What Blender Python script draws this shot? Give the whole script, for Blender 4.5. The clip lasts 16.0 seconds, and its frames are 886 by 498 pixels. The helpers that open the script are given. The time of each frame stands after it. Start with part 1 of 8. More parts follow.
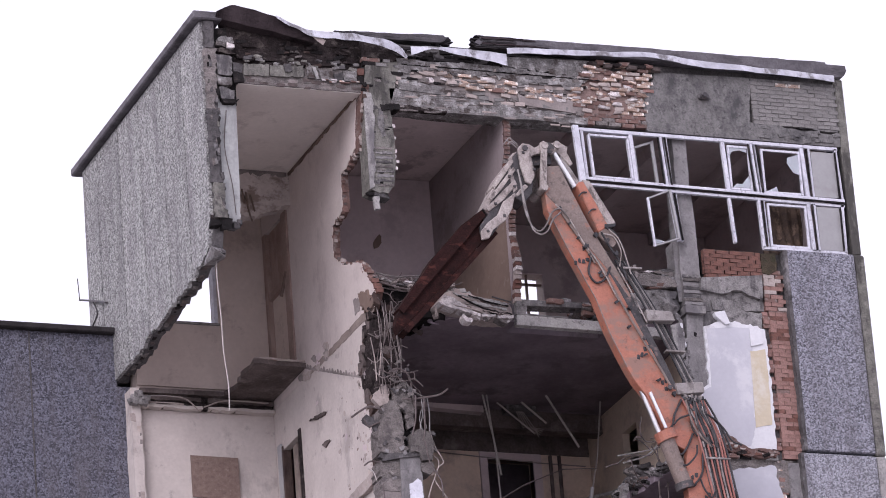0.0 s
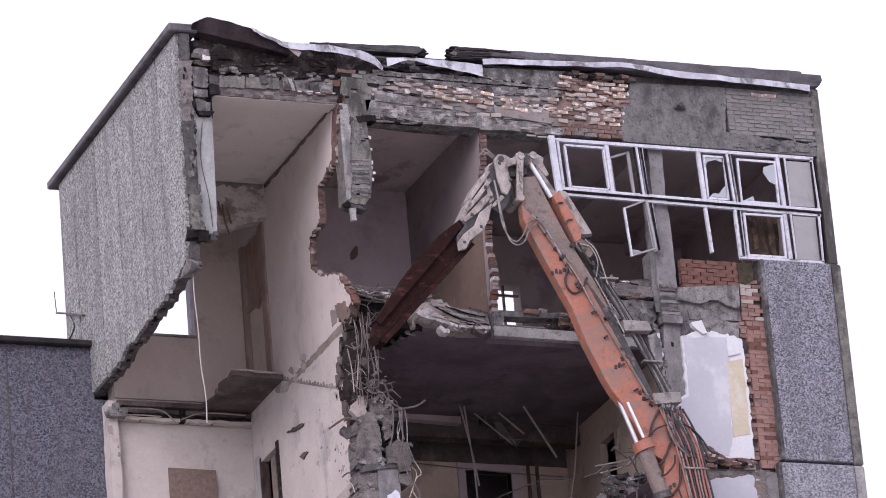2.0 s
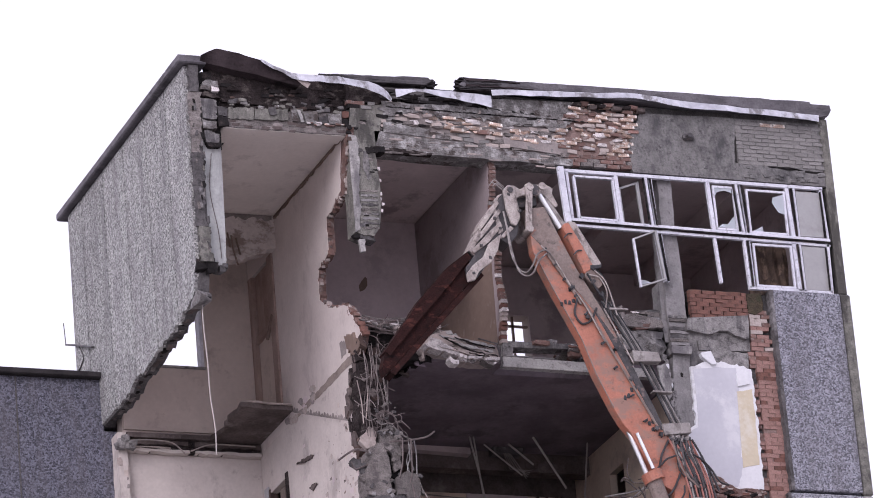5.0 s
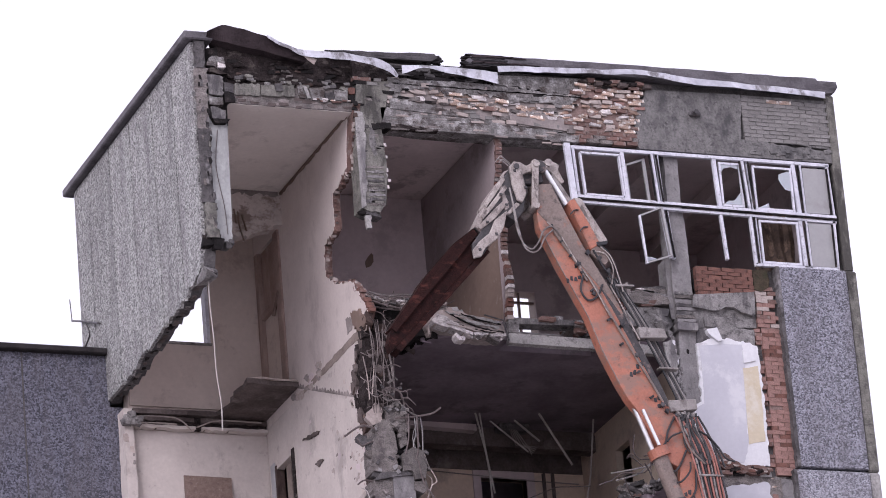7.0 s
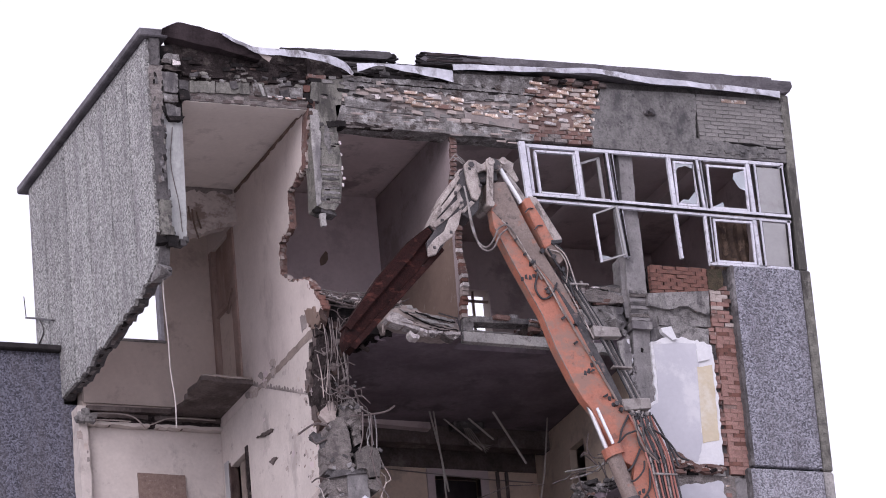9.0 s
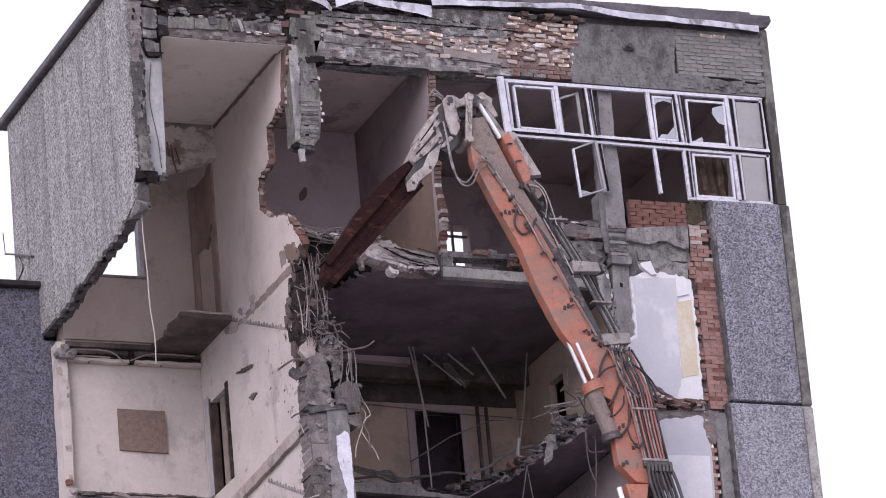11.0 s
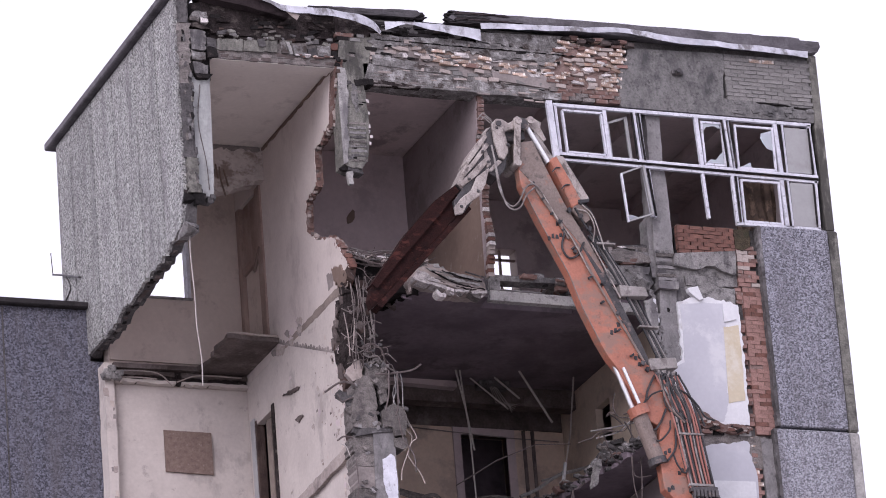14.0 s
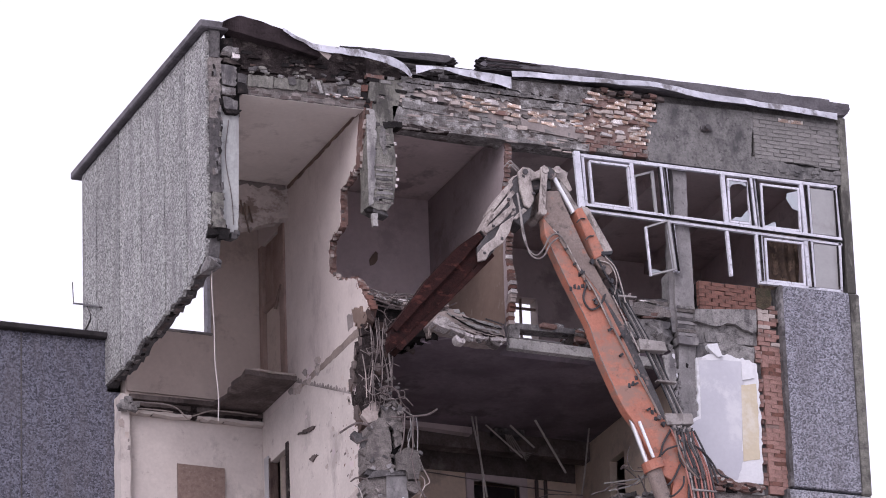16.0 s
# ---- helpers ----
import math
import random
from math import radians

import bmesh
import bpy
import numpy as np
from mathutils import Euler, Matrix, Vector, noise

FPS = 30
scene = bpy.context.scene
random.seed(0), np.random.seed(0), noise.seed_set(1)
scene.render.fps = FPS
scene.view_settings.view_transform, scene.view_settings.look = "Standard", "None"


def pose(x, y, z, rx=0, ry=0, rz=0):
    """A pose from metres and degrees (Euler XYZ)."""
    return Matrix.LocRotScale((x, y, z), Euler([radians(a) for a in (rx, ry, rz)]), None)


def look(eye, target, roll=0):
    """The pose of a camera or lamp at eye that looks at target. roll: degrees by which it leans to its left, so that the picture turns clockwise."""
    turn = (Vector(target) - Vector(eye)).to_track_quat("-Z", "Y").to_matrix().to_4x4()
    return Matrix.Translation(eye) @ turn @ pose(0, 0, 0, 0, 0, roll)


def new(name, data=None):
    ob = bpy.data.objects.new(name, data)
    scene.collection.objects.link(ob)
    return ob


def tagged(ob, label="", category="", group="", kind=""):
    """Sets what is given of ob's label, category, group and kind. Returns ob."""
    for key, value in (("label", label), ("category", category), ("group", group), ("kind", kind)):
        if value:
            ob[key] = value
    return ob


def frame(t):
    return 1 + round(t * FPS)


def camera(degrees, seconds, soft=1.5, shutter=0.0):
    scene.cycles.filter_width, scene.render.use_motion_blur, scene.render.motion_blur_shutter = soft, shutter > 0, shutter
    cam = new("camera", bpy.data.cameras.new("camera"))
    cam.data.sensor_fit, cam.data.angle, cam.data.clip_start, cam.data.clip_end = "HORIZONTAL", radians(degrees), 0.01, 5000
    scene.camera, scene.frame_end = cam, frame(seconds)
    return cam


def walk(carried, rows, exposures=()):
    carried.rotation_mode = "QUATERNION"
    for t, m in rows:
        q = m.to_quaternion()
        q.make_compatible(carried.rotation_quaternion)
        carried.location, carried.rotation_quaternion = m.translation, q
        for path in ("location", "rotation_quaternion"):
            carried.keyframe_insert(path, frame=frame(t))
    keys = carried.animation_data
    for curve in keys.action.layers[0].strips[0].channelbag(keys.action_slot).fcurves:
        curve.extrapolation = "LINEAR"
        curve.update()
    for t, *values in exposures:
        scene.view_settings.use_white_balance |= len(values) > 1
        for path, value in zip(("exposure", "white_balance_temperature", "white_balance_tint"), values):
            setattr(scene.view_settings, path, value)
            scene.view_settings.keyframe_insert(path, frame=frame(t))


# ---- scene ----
# A half-demolished panel building with a high-reach excavator arm at work on its top storeys.
# x runs along the front, y into the building, z up from the ground.
EYE = Vector((-27.190, -76.116, 1.600))
cam = camera(10.0, 16.0, soft=0.95, shutter=0.35)


def aim(heading, rise, lean):
    """A view from EYE: heading from the building's depth axis, rise above level, lean to the right."""
    a, e = radians(heading), radians(rise)
    way = Vector((math.sin(a) * math.cos(e), math.cos(a) * math.cos(e), math.sin(e)))
    return look(EYE, EYE + way * 80.0, -lean)


turns = [(0, 22.430, 21.315, 4.566),
        (0.5, 22.496, 21.370, 4.671),
        (1, 22.573, 21.470, 4.719),
        (1.5, 22.663, 21.534, 4.810),
        (2, 22.723, 21.418, 4.956),
        (2.5, 22.709, 21.598, 5.049),
        (3, 22.671, 21.759, 5.042),
        (3.5, 22.645, 21.806, 5.055),
        (6, 22.630, 21.671, 4.989),
        (6.5, 22.591, 21.524, 4.925),
        (7, 22.545, 21.517, 4.953),
        (7.5, 22.566, 21.533, 4.996),
        (8, 22.676, 21.590, 4.874),
        (8.5, 23.006, 21.538, 5.039),
        (8.7, 23.086, 21.519, 4.971),
        (10.8, 23.222, 20.771, 5.218),
        (11, 23.275, 20.701, 5.171),
        (11.5, 23.352, 20.438, 5.194),
        (12, 23.425, 20.255, 5.225),
        (12.5, 23.478, 20.153, 5.246),
        (13, 23.485, 20.034, 5.246),
        (13.3, 23.420, 20.420, 5.200),
        (13.5, 23.052, 20.714, 5.048),
        (14, 22.727, 21.012, 4.576),
        (14.5, 22.747, 21.129, 4.361),
        (15, 22.671, 21.261, 3.004),
        (15.5, 22.621, 21.584, 2.194),
        (16, 22.488, 21.538, 1.982)]
walk(cam, [(t, aim(h, r, l)) for t, h, r, l in turns], exposures=[(0.0, 0.54, 6200, 24), (16.0, 0.54, 6200, 24)])

# ---- sky and light: bright overcast, softly stronger from the west ----
world = bpy.data.worlds.new("overcast")
scene.world = world
world.use_nodes = True
wn, wl = world.node_tree.nodes, world.node_tree.links
sky = wn.new("ShaderNodeTexSky")
sky.sky_type, sky.sun_disc = "NISHITA", False
sky.sun_elevation, sky.sun_rotation = radians(36), radians(230)
sky.air_density, sky.dust_density, sky.ozone_density = 1.0, 4.0, 1.0
grey = wn.new("ShaderNodeHueSaturation")
grey.inputs["Saturation"].default_value = 0.12
grey.inputs["Value"].default_value = 1.0
cloud = wn.new("ShaderNodeMix")
cloud.data_type = "RGBA"
cloud.inputs["Factor"].default_value = 0.75
cloud.inputs["B"].default_value = (8.6, 8.7, 9.4, 1)
wl.new(sky.outputs["Color"], grey.inputs["Color"])
wl.new(grey.outputs["Color"], cloud.inputs["A"])
wl.new(cloud.outputs["Result"], wn["Background"].inputs["Color"])
wn["Background"].inputs["Strength"].default_value = 0.1

sun = new("sun", bpy.data.lights.new("sun", "SUN"))
sun.data.energy, sun.data.angle, sun.data.color = 1.1, radians(35), (1.0, 0.97, 0.94)
sun.matrix_world = look((-48, -44, 56), (4, 2, 20))


# ---- materials ----
def surf(name, dark, light, scale=1.5, fine=45.0, rough=0.85, bump=0.35, metal=0.0, stain=None, cover=0.5, stretch=1.0,
         tint=0.0, stain_scale=1.2, depth=0.01, grain_amp=0.12, speck=None, speck_scale=9.0, speck_cover=0.3, gloss=0.5):
    """Two-scale mottled surface with an optional stain colour; stretch > 1 draws the stains out downwards."""
    m = bpy.data.materials.new(name)
    m.use_nodes = True
    n, l = m.node_tree.nodes, m.node_tree.links
    b = n["Principled BSDF"]
    tc = n.new("ShaderNodeTexCoord")
    big = n.new("ShaderNodeTexNoise")
    big.inputs["Scale"].default_value, big.inputs["Detail"].default_value = scale, 6.0
    big.inputs["Roughness"].default_value = 0.65
    small = n.new("ShaderNodeTexNoise")
    small.inputs["Scale"].default_value, small.inputs["Detail"].default_value = fine, 4.0
    l.new(tc.outputs["Object"], big.inputs["Vector"])
    l.new(tc.outputs["Object"], small.inputs["Vector"])
    ramp = n.new("ShaderNodeValToRGB")
    ramp.color_ramp.elements[0].position, ramp.color_ramp.elements[1].position = 0.32, 0.68
    ramp.color_ramp.elements[0].color, ramp.color_ramp.elements[1].color = (*dark, 1), (*light, 1)
    l.new(big.outputs["Fac"], ramp.inputs["Fac"])
    grain = n.new("ShaderNodeMapRange")
    grain.inputs["From Min"].default_value, grain.inputs["From Max"].default_value = 0.3, 0.7
    grain.inputs["To Min"].default_value, grain.inputs["To Max"].default_value = 1 - grain_amp, 1 + grain_amp * 0.8
    l.new(small.outputs["Fac"], grain.inputs["Value"])
    mul = n.new("ShaderNodeVectorMath")
    mul.operation = "SCALE"
    l.new(ramp.outputs["Color"], mul.inputs[0])
    l.new(grain.outputs["Result"], mul.inputs["Scale"])
    colour = mul.outputs["Vector"]
    if stain:
        mp = n.new("ShaderNodeMapping")
        mp.inputs["Scale"].default_value = (stain_scale, stain_scale, stain_scale / stretch)
        mp.inputs["Location"].default_value = (3.7, 1.3, 8.1)
        st = n.new("ShaderNodeTexNoise")
        st.inputs["Scale"].default_value, st.inputs["Detail"].default_value = 1.0, 8.0
        st.inputs["Roughness"].default_value = 0.7
        l.new(tc.outputs["Object"], mp.inputs["Vector"])
        l.new(mp.outputs["Vector"], st.inputs["Vector"])
        sr = n.new("ShaderNodeValToRGB")
        sr.color_ramp.elements[0].position = 0.62 - 0.3 * cover
        sr.color_ramp.elements[1].position = 0.72 - 0.3 * cover
        l.new(st.outputs["Fac"], sr.inputs["Fac"])
        mix = n.new("ShaderNodeMix")
        mix.data_type = "RGBA"
        l.new(sr.outputs["Color"], mix.inputs["Factor"])
        l.new(colour, mix.inputs["A"])
        mix.inputs["B"].default_value = (*stain, 1)
        colour = mix.outputs["Result"]
    if speck:
        sp = n.new("ShaderNodeTexNoise")
        sp.inputs["Scale"].default_value, sp.inputs["Detail"].default_value = speck_scale, 9.0
        sp.inputs["Roughness"].default_value, sp.inputs["Distortion"].default_value = 0.7, 0.1
        l.new(tc.outputs["Object"], sp.inputs["Vector"])
        pr = n.new("ShaderNodeValToRGB")
        pr.color_ramp.elements[0].position = 0.62 - 0.3 * speck_cover
        pr.color_ramp.elements[1].position = 0.8 - 0.3 * speck_cover
        l.new(sp.outputs["Fac"], pr.inputs["Fac"])
        pm = n.new("ShaderNodeMix")
        pm.data_type = "RGBA"
        l.new(pr.outputs["Color"], pm.inputs["Factor"])
        l.new(colour, pm.inputs["A"])
        pm.inputs["B"].default_value = (*speck, 1)
        colour = pm.outputs["Result"]
    if tint:
        info = n.new("ShaderNodeObjectInfo")
        rr = n.new("ShaderNodeMapRange")
        rr.inputs["To Min"].default_value, rr.inputs["To Max"].default_value = 1 - tint, 1 + tint
        l.new(info.outputs["Random"], rr.inputs["Value"])
        tm = n.new("ShaderNodeVectorMath")
        tm.operation = "SCALE"
        l.new(colour, tm.inputs[0])
        l.new(rr.outputs["Result"], tm.inputs["Scale"])
        colour = tm.outputs["Vector"]
    l.new(colour, b.inputs["Base Color"])
    b.inputs["Roughness"].default_value, b.inputs["Metallic"].default_value = rough, metal
    b.inputs["Specular IOR Level"].default_value = gloss
    bp = n.new("ShaderNodeBump")
    bp.inputs["Strength"].default_value, bp.inputs["Distance"].default_value = bump, depth
    l.new(small.outputs["Fac"], bp.inputs["Height"])
    l.new(bp.outputs["Normal"], b.inputs["Normal"])
    return m


def pebbles(name, lo, hi, size=30.0, dirt=(0.12, 0.11, 0.12), cover=0.3):
    """Exposed-aggregate concrete: small stones of mixed grey with rain streaks."""
    m = bpy.data.materials.new(name)
    m.use_nodes = True
    n, l = m.node_tree.nodes, m.node_tree.links
    b = n["Principled BSDF"]
    tc = n.new("ShaderNodeTexCoord")
    v = n.new("ShaderNodeTexVoronoi")
    v.inputs["Scale"].default_value = size
    l.new(tc.outputs["Object"], v.inputs["Vector"])
    sep = n.new("ShaderNodeSeparateColor")
    l.new(v.outputs["Color"], sep.inputs["Color"])
    ramp = n.new("ShaderNodeValToRGB")
    e = ramp.color_ramp.elements
    e[0].position, e[1].position = 0.1, 0.95
    e[0].color, e[1].color = (*lo, 1), (*hi, 1)
    l.new(sep.outputs["Red"], ramp.inputs["Fac"])
    mp = n.new("ShaderNodeMapping")
    mp.inputs["Scale"].default_value = (2.2, 2.2, 0.35)
    l.new(tc.outputs["Object"], mp.inputs["Vector"])
    st = n.new("ShaderNodeTexNoise")
    st.inputs["Scale"].default_value, st.inputs["Detail"].default_value = 1.6, 7.0
    l.new(mp.outputs["Vector"], st.inputs["Vector"])
    sr = n.new("ShaderNodeMapRange")
    sr.inputs["From Min"].default_value, sr.inputs["From Max"].default_value = 0.45, 0.75
    sr.inputs["To Max"].default_value = cover * 2
    l.new(st.outputs["Fac"], sr.inputs["Value"])
    mix = n.new("ShaderNodeMix")
    mix.data_type = "RGBA"
    mix.inputs["B"].default_value = (*dirt, 1)
    l.new(sr.outputs["Result"], mix.inputs["Factor"])
    l.new(ramp.outputs["Color"], mix.inputs["A"])
    info = n.new("ShaderNodeObjectInfo")
    rr = n.new("ShaderNodeMapRange")
    rr.inputs["To Min"].default_value, rr.inputs["To Max"].default_value = 0.88, 1.06
    l.new(info.outputs["Random"], rr.inputs["Value"])
    tm = n.new("ShaderNodeVectorMath")
    tm.operation = "SCALE"
    l.new(mix.outputs["Result"], tm.inputs[0])
    l.new(rr.outputs["Result"], tm.inputs["Scale"])
    l.new(tm.outputs["Vector"], b.inputs["Base Color"])
    b.inputs["Roughness"].default_value = 0.9
    bp = n.new("ShaderNodeBump")
    bp.invert = True
    bp.inputs["Strength"].default_value, bp.inputs["Distance"].default_value = 0.8, 0.02
    l.new(v.outputs["Distance"], bp.inputs["Height"])
    l.new(bp.outputs["Normal"], b.inputs["Normal"])
    return m


M = dict(
    pebble=pebbles("pebbledash", (0.11, 0.109, 0.106), (0.455, 0.452, 0.436), 33),
    pebble_wing=pebbles("pebbledash dark grey", (0.047, 0.047, 0.061), (0.19, 0.19, 0.238), 37),
    pebble_east=pebbles("pebbledash blue-grey", (0.075, 0.075, 0.088), (0.335, 0.335, 0.385), 43),
    pebble_low=pebbles("pebbledash pale blue-grey", (0.12, 0.12, 0.135), (0.5, 0.5, 0.56), 50),
    concrete=surf("concrete", (0.158, 0.148, 0.144), (0.289, 0.275, 0.268), 3, 35, stain=(0.07, 0.065, 0.068), cover=0.35, stretch=2.5, grain_amp=0.25, speck=(0.045, 0.04, 0.042), speck_cover=0.42, bump=0.6, depth=0.02),
    concrete_dark=surf("sooty concrete", (0.0464, 0.0421, 0.043), (0.121, 0.112, 0.112), 3, 30, stain=(0.22, 0.21, 0.215), cover=0.22, grain_amp=0.25, speck=(0.025, 0.022, 0.024), speck_cover=0.4, bump=0.6, depth=0.02),
    concrete_pale=surf("pale concrete", (0.245, 0.237, 0.231), (0.403, 0.385, 0.37), 2.5, 30, stain=(0.14, 0.13, 0.135), cover=0.38, stretch=3, grain_amp=0.2, speck=(0.07, 0.062, 0.064), speck_cover=0.3, bump=0.5, depth=0.015),
    rubble=surf("rubble", (0.14, 0.13, 0.13), (0.36, 0.34, 0.34), 5, 40, bump=0.8, depth=0.03, tint=0.3, grain_amp=0.3, speck=(0.05, 0.045, 0.045), speck_cover=0.4),
    render=surf("cement render", (0.125, 0.119, 0.117), (0.2, 0.192, 0.188), 3, 25, bump=0.8, depth=0.02, stain=(0.062, 0.06, 0.062), cover=0.32, stretch=1.6, grain_amp=0.2, speck=(0.045, 0.042, 0.043), speck_scale=14, speck_cover=0.32),
    plaster=surf("dirty white plaster", (0.46, 0.408, 0.38), (0.575, 0.518, 0.482), 1.1, 18, stain=(0.36, 0.318, 0.297), cover=0.26, stretch=1.6, stain_scale=1.0, bump=0.2, grain_amp=0.05, speck=(0.25, 0.21, 0.195), speck_cover=0.09, speck_scale=4),
    ceiling=surf("dusty whitewash ceiling", (0.64, 0.582, 0.54), (0.73, 0.672, 0.628), 0.8, 12, stain=(0.53, 0.475, 0.445), cover=0.22, bump=0.08, grain_amp=0.04),
    ceiling_brown=surf("smoke-browned ceiling", (0.5, 0.42, 0.416), (0.68, 0.58, 0.572), 0.8, 12, stain=(0.36, 0.3, 0.3), cover=0.28, bump=0.08, grain_amp=0.05),
    # dark purplish tone: interior shade is put into this colour
    ceiling_dark=surf("shade-dark ceiling", (0.118, 0.092, 0.108), (0.208, 0.166, 0.192), 0.9, 12, stain=(0.105, 0.087, 0.095), cover=0.3, bump=0.2, grain_amp=0.1),
    grey_wall=surf("dust-grey plaster", (0.47, 0.392, 0.4), (0.585, 0.495, 0.502), 1.0, 14, stain=(0.42, 0.353, 0.36), cover=0.25, bump=0.12, grain_amp=0.05),
    beige=surf("beige wall paint", (0.44, 0.37, 0.33), (0.54, 0.46, 0.41), 1.2, 16, stain=(0.35, 0.29, 0.26), cover=0.22, bump=0.1, grain_amp=0.05),
    beige_pale=surf("pale dusty beige plaster", (0.5, 0.42, 0.375), (0.6, 0.515, 0.46), 0.8, 14, stain=(0.4, 0.332, 0.295), cover=0.3, bump=0.1, grain_amp=0.04),
    splinter=surf("pale broken concrete", (0.459, 0.419, 0.412), (0.675, 0.628, 0.614), 6, 40, bump=0.8, depth=0.02, tint=0.3, grain_amp=0.3, speck=(0.12, 0.1, 0.1), speck_cover=0.3),
    brick_dull=surf("dull red brick", (0.112, 0.0638, 0.054), (0.18, 0.105, 0.0885), 5, 50, stain=(0.24, 0.2, 0.185), cover=0.3, stain_scale=6, tint=0.25, grain_amp=0.2),
    lintel=surf("weathered sooty concrete", (0.1, 0.093, 0.091), (0.27, 0.257, 0.25), 5, 35, stain=(0.05, 0.037, 0.033), cover=0.4, stretch=0.6, stain_scale=3.0, grain_amp=0.35, speck=(0.5, 0.49, 0.485), speck_cover=0.3, speck_scale=5, bump=0.9, depth=0.03),
    dado=surf("dull brown wall paint", (0.145, 0.1, 0.08), (0.2, 0.142, 0.115), 1.2, 16, stain=(0.14, 0.1, 0.082), cover=0.25, bump=0.1, grain_amp=0.06, speck=(0.3, 0.25, 0.22), speck_cover=0.06, speck_scale=4),
    smoked=surf("smoke-stained plaster", (0.45, 0.375, 0.375), (0.57, 0.48, 0.48), 0.9, 12, stain=(0.35, 0.29, 0.29), cover=0.3, bump=0.1, grain_amp=0.05),
    grey_board=surf("grey painted board", (0.295, 0.291, 0.293), (0.36, 0.356, 0.358), 1.5, 20, rough=0.6, bump=0.05, stain=(0.27, 0.262, 0.262), cover=0.15, grain_amp=0.04),
    cloth=surf("brown torn cloth", (0.03, 0.018, 0.013), (0.085, 0.053, 0.036), 7, 30, stain=(0.15, 0.1, 0.07), cover=0.32, stretch=1.5, stain_scale=7),
    scar=surf("torn plaster scar", (0.3, 0.25, 0.23), (0.42, 0.36, 0.33), 3, 25, stain=(0.2, 0.17, 0.16), cover=0.35, bump=0.5, grain_amp=0.15),
    ochre=surf("dull ochre wall paint", (0.6, 0.475, 0.385), (0.71, 0.575, 0.47), 1.4, 16, stain=(0.47, 0.375, 0.315), cover=0.28, bump=0.1, grain_amp=0.06),
    lilac=surf("pale lilac paint", (0.455, 0.453, 0.497), (0.53, 0.528, 0.565), 0.9, 14, stain=(0.58, 0.577, 0.6), cover=0.18, bump=0.08, grain_amp=0.03),
    white_patch=surf("chipped white plaster", (0.6, 0.6, 0.623), (0.69, 0.69, 0.708), 2, 20, stain=(0.44, 0.427, 0.435), cover=0.22, bump=0.2, grain_amp=0.05),
    brick=surf("red brick", (0.112, 0.05, 0.038), (0.17, 0.079, 0.06), 5, 50, stain=(0.085, 0.046, 0.039), cover=0.28, stain_scale=6, tint=0.18, grain_amp=0.22),
    brick_pale=surf("whitewashed brick", (0.25, 0.135, 0.092), (0.5, 0.385, 0.315), 6, 50, stain=(0.7, 0.67, 0.63), cover=0.38, stain_scale=6, tint=0.45, grain_amp=0.25, speck=(0.045, 0.033, 0.03), speck_cover=0.3),
    brick_grey=surf("grey painted brick", (0.149, 0.142, 0.137), (0.228, 0.217, 0.209), 4, 45, stain=(0.1, 0.095, 0.098), cover=0.3, stain_scale=3, tint=0.15, grain_amp=0.2, speck=(0.05, 0.045, 0.047), speck_cover=0.25),
    shaft=surf("smooth dusty concrete", (0.172, 0.162, 0.163), (0.265, 0.252, 0.252), 3, 30, stain=(0.125, 0.117, 0.119), cover=0.34, stretch=2, bump=0.4, grain_amp=0.16, speck=(0.075, 0.068, 0.07), speck_cover=0.22),
    grimy=surf("dust-caked steel", (0.235, 0.198, 0.182), (0.47, 0.42, 0.392), 4, 35, rough=0.6, bump=0.45, stain=(0.12, 0.098, 0.09), cover=0.3, stain_scale=6, stretch=2, grain_amp=0.22, speck=(0.08, 0.066, 0.062), speck_cover=0.1, speck_scale=6),
    ochre_pale=surf("pale yellow paint", (0.5, 0.43, 0.31), (0.58, 0.51, 0.385), 1.4, 16, stain=(0.6, 0.56, 0.48), cover=0.25, bump=0.1, grain_amp=0.04),
    olive=surf("dull yellow-olive paint", (0.54, 0.44, 0.355), (0.65, 0.54, 0.44), 1.2, 16, stain=(0.44, 0.36, 0.3), cover=0.3, bump=0.1, grain_amp=0.06),
    brick_pink=surf("dusty pinkish brick", (0.235, 0.128, 0.108), (0.315, 0.185, 0.158), 4, 50, stain=(0.17, 0.095, 0.08), cover=0.3, stain_scale=3.5, tint=0.1, grain_amp=0.22, speck=(0.08, 0.05, 0.045), speck_cover=0.2),
    wood_dark=surf("dark worn wood", (0.045, 0.03, 0.028), (0.1, 0.07, 0.06), 3, 30, rough=0.7, stain=(0.16, 0.12, 0.1), cover=0.15, stretch=6, grain_amp=0.15, gloss=0.12),
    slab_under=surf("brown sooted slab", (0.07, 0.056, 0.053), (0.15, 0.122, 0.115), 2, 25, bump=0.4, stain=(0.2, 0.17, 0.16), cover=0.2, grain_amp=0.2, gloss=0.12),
    moss=surf("mossy brown masonry", (0.03, 0.023, 0.017), (0.085, 0.067, 0.045), 6, 35, bump=0.8, depth=0.02, stain=(0.04, 0.038, 0.023), cover=0.4, stain_scale=5, grain_amp=0.25, gloss=0.2),
    layered=surf("crumbling layered concrete", (0.103, 0.0895, 0.084), (0.221, 0.197, 0.186), 6, 40, bump=0.9, depth=0.03, tint=0.3, stain=(0.08, 0.07, 0.068), cover=0.32, stretch=0.5, stain_scale=5, grain_amp=0.3),
    weathered=surf("grey-green weathered concrete", (0.1, 0.096, 0.084), (0.235, 0.225, 0.2), 4, 35, stain=(0.06, 0.056, 0.05), cover=0.4, stretch=3, stain_scale=3, bump=0.7, depth=0.02, grain_amp=0.25, speck=(0.035, 0.03, 0.034), speck_cover=0.3),
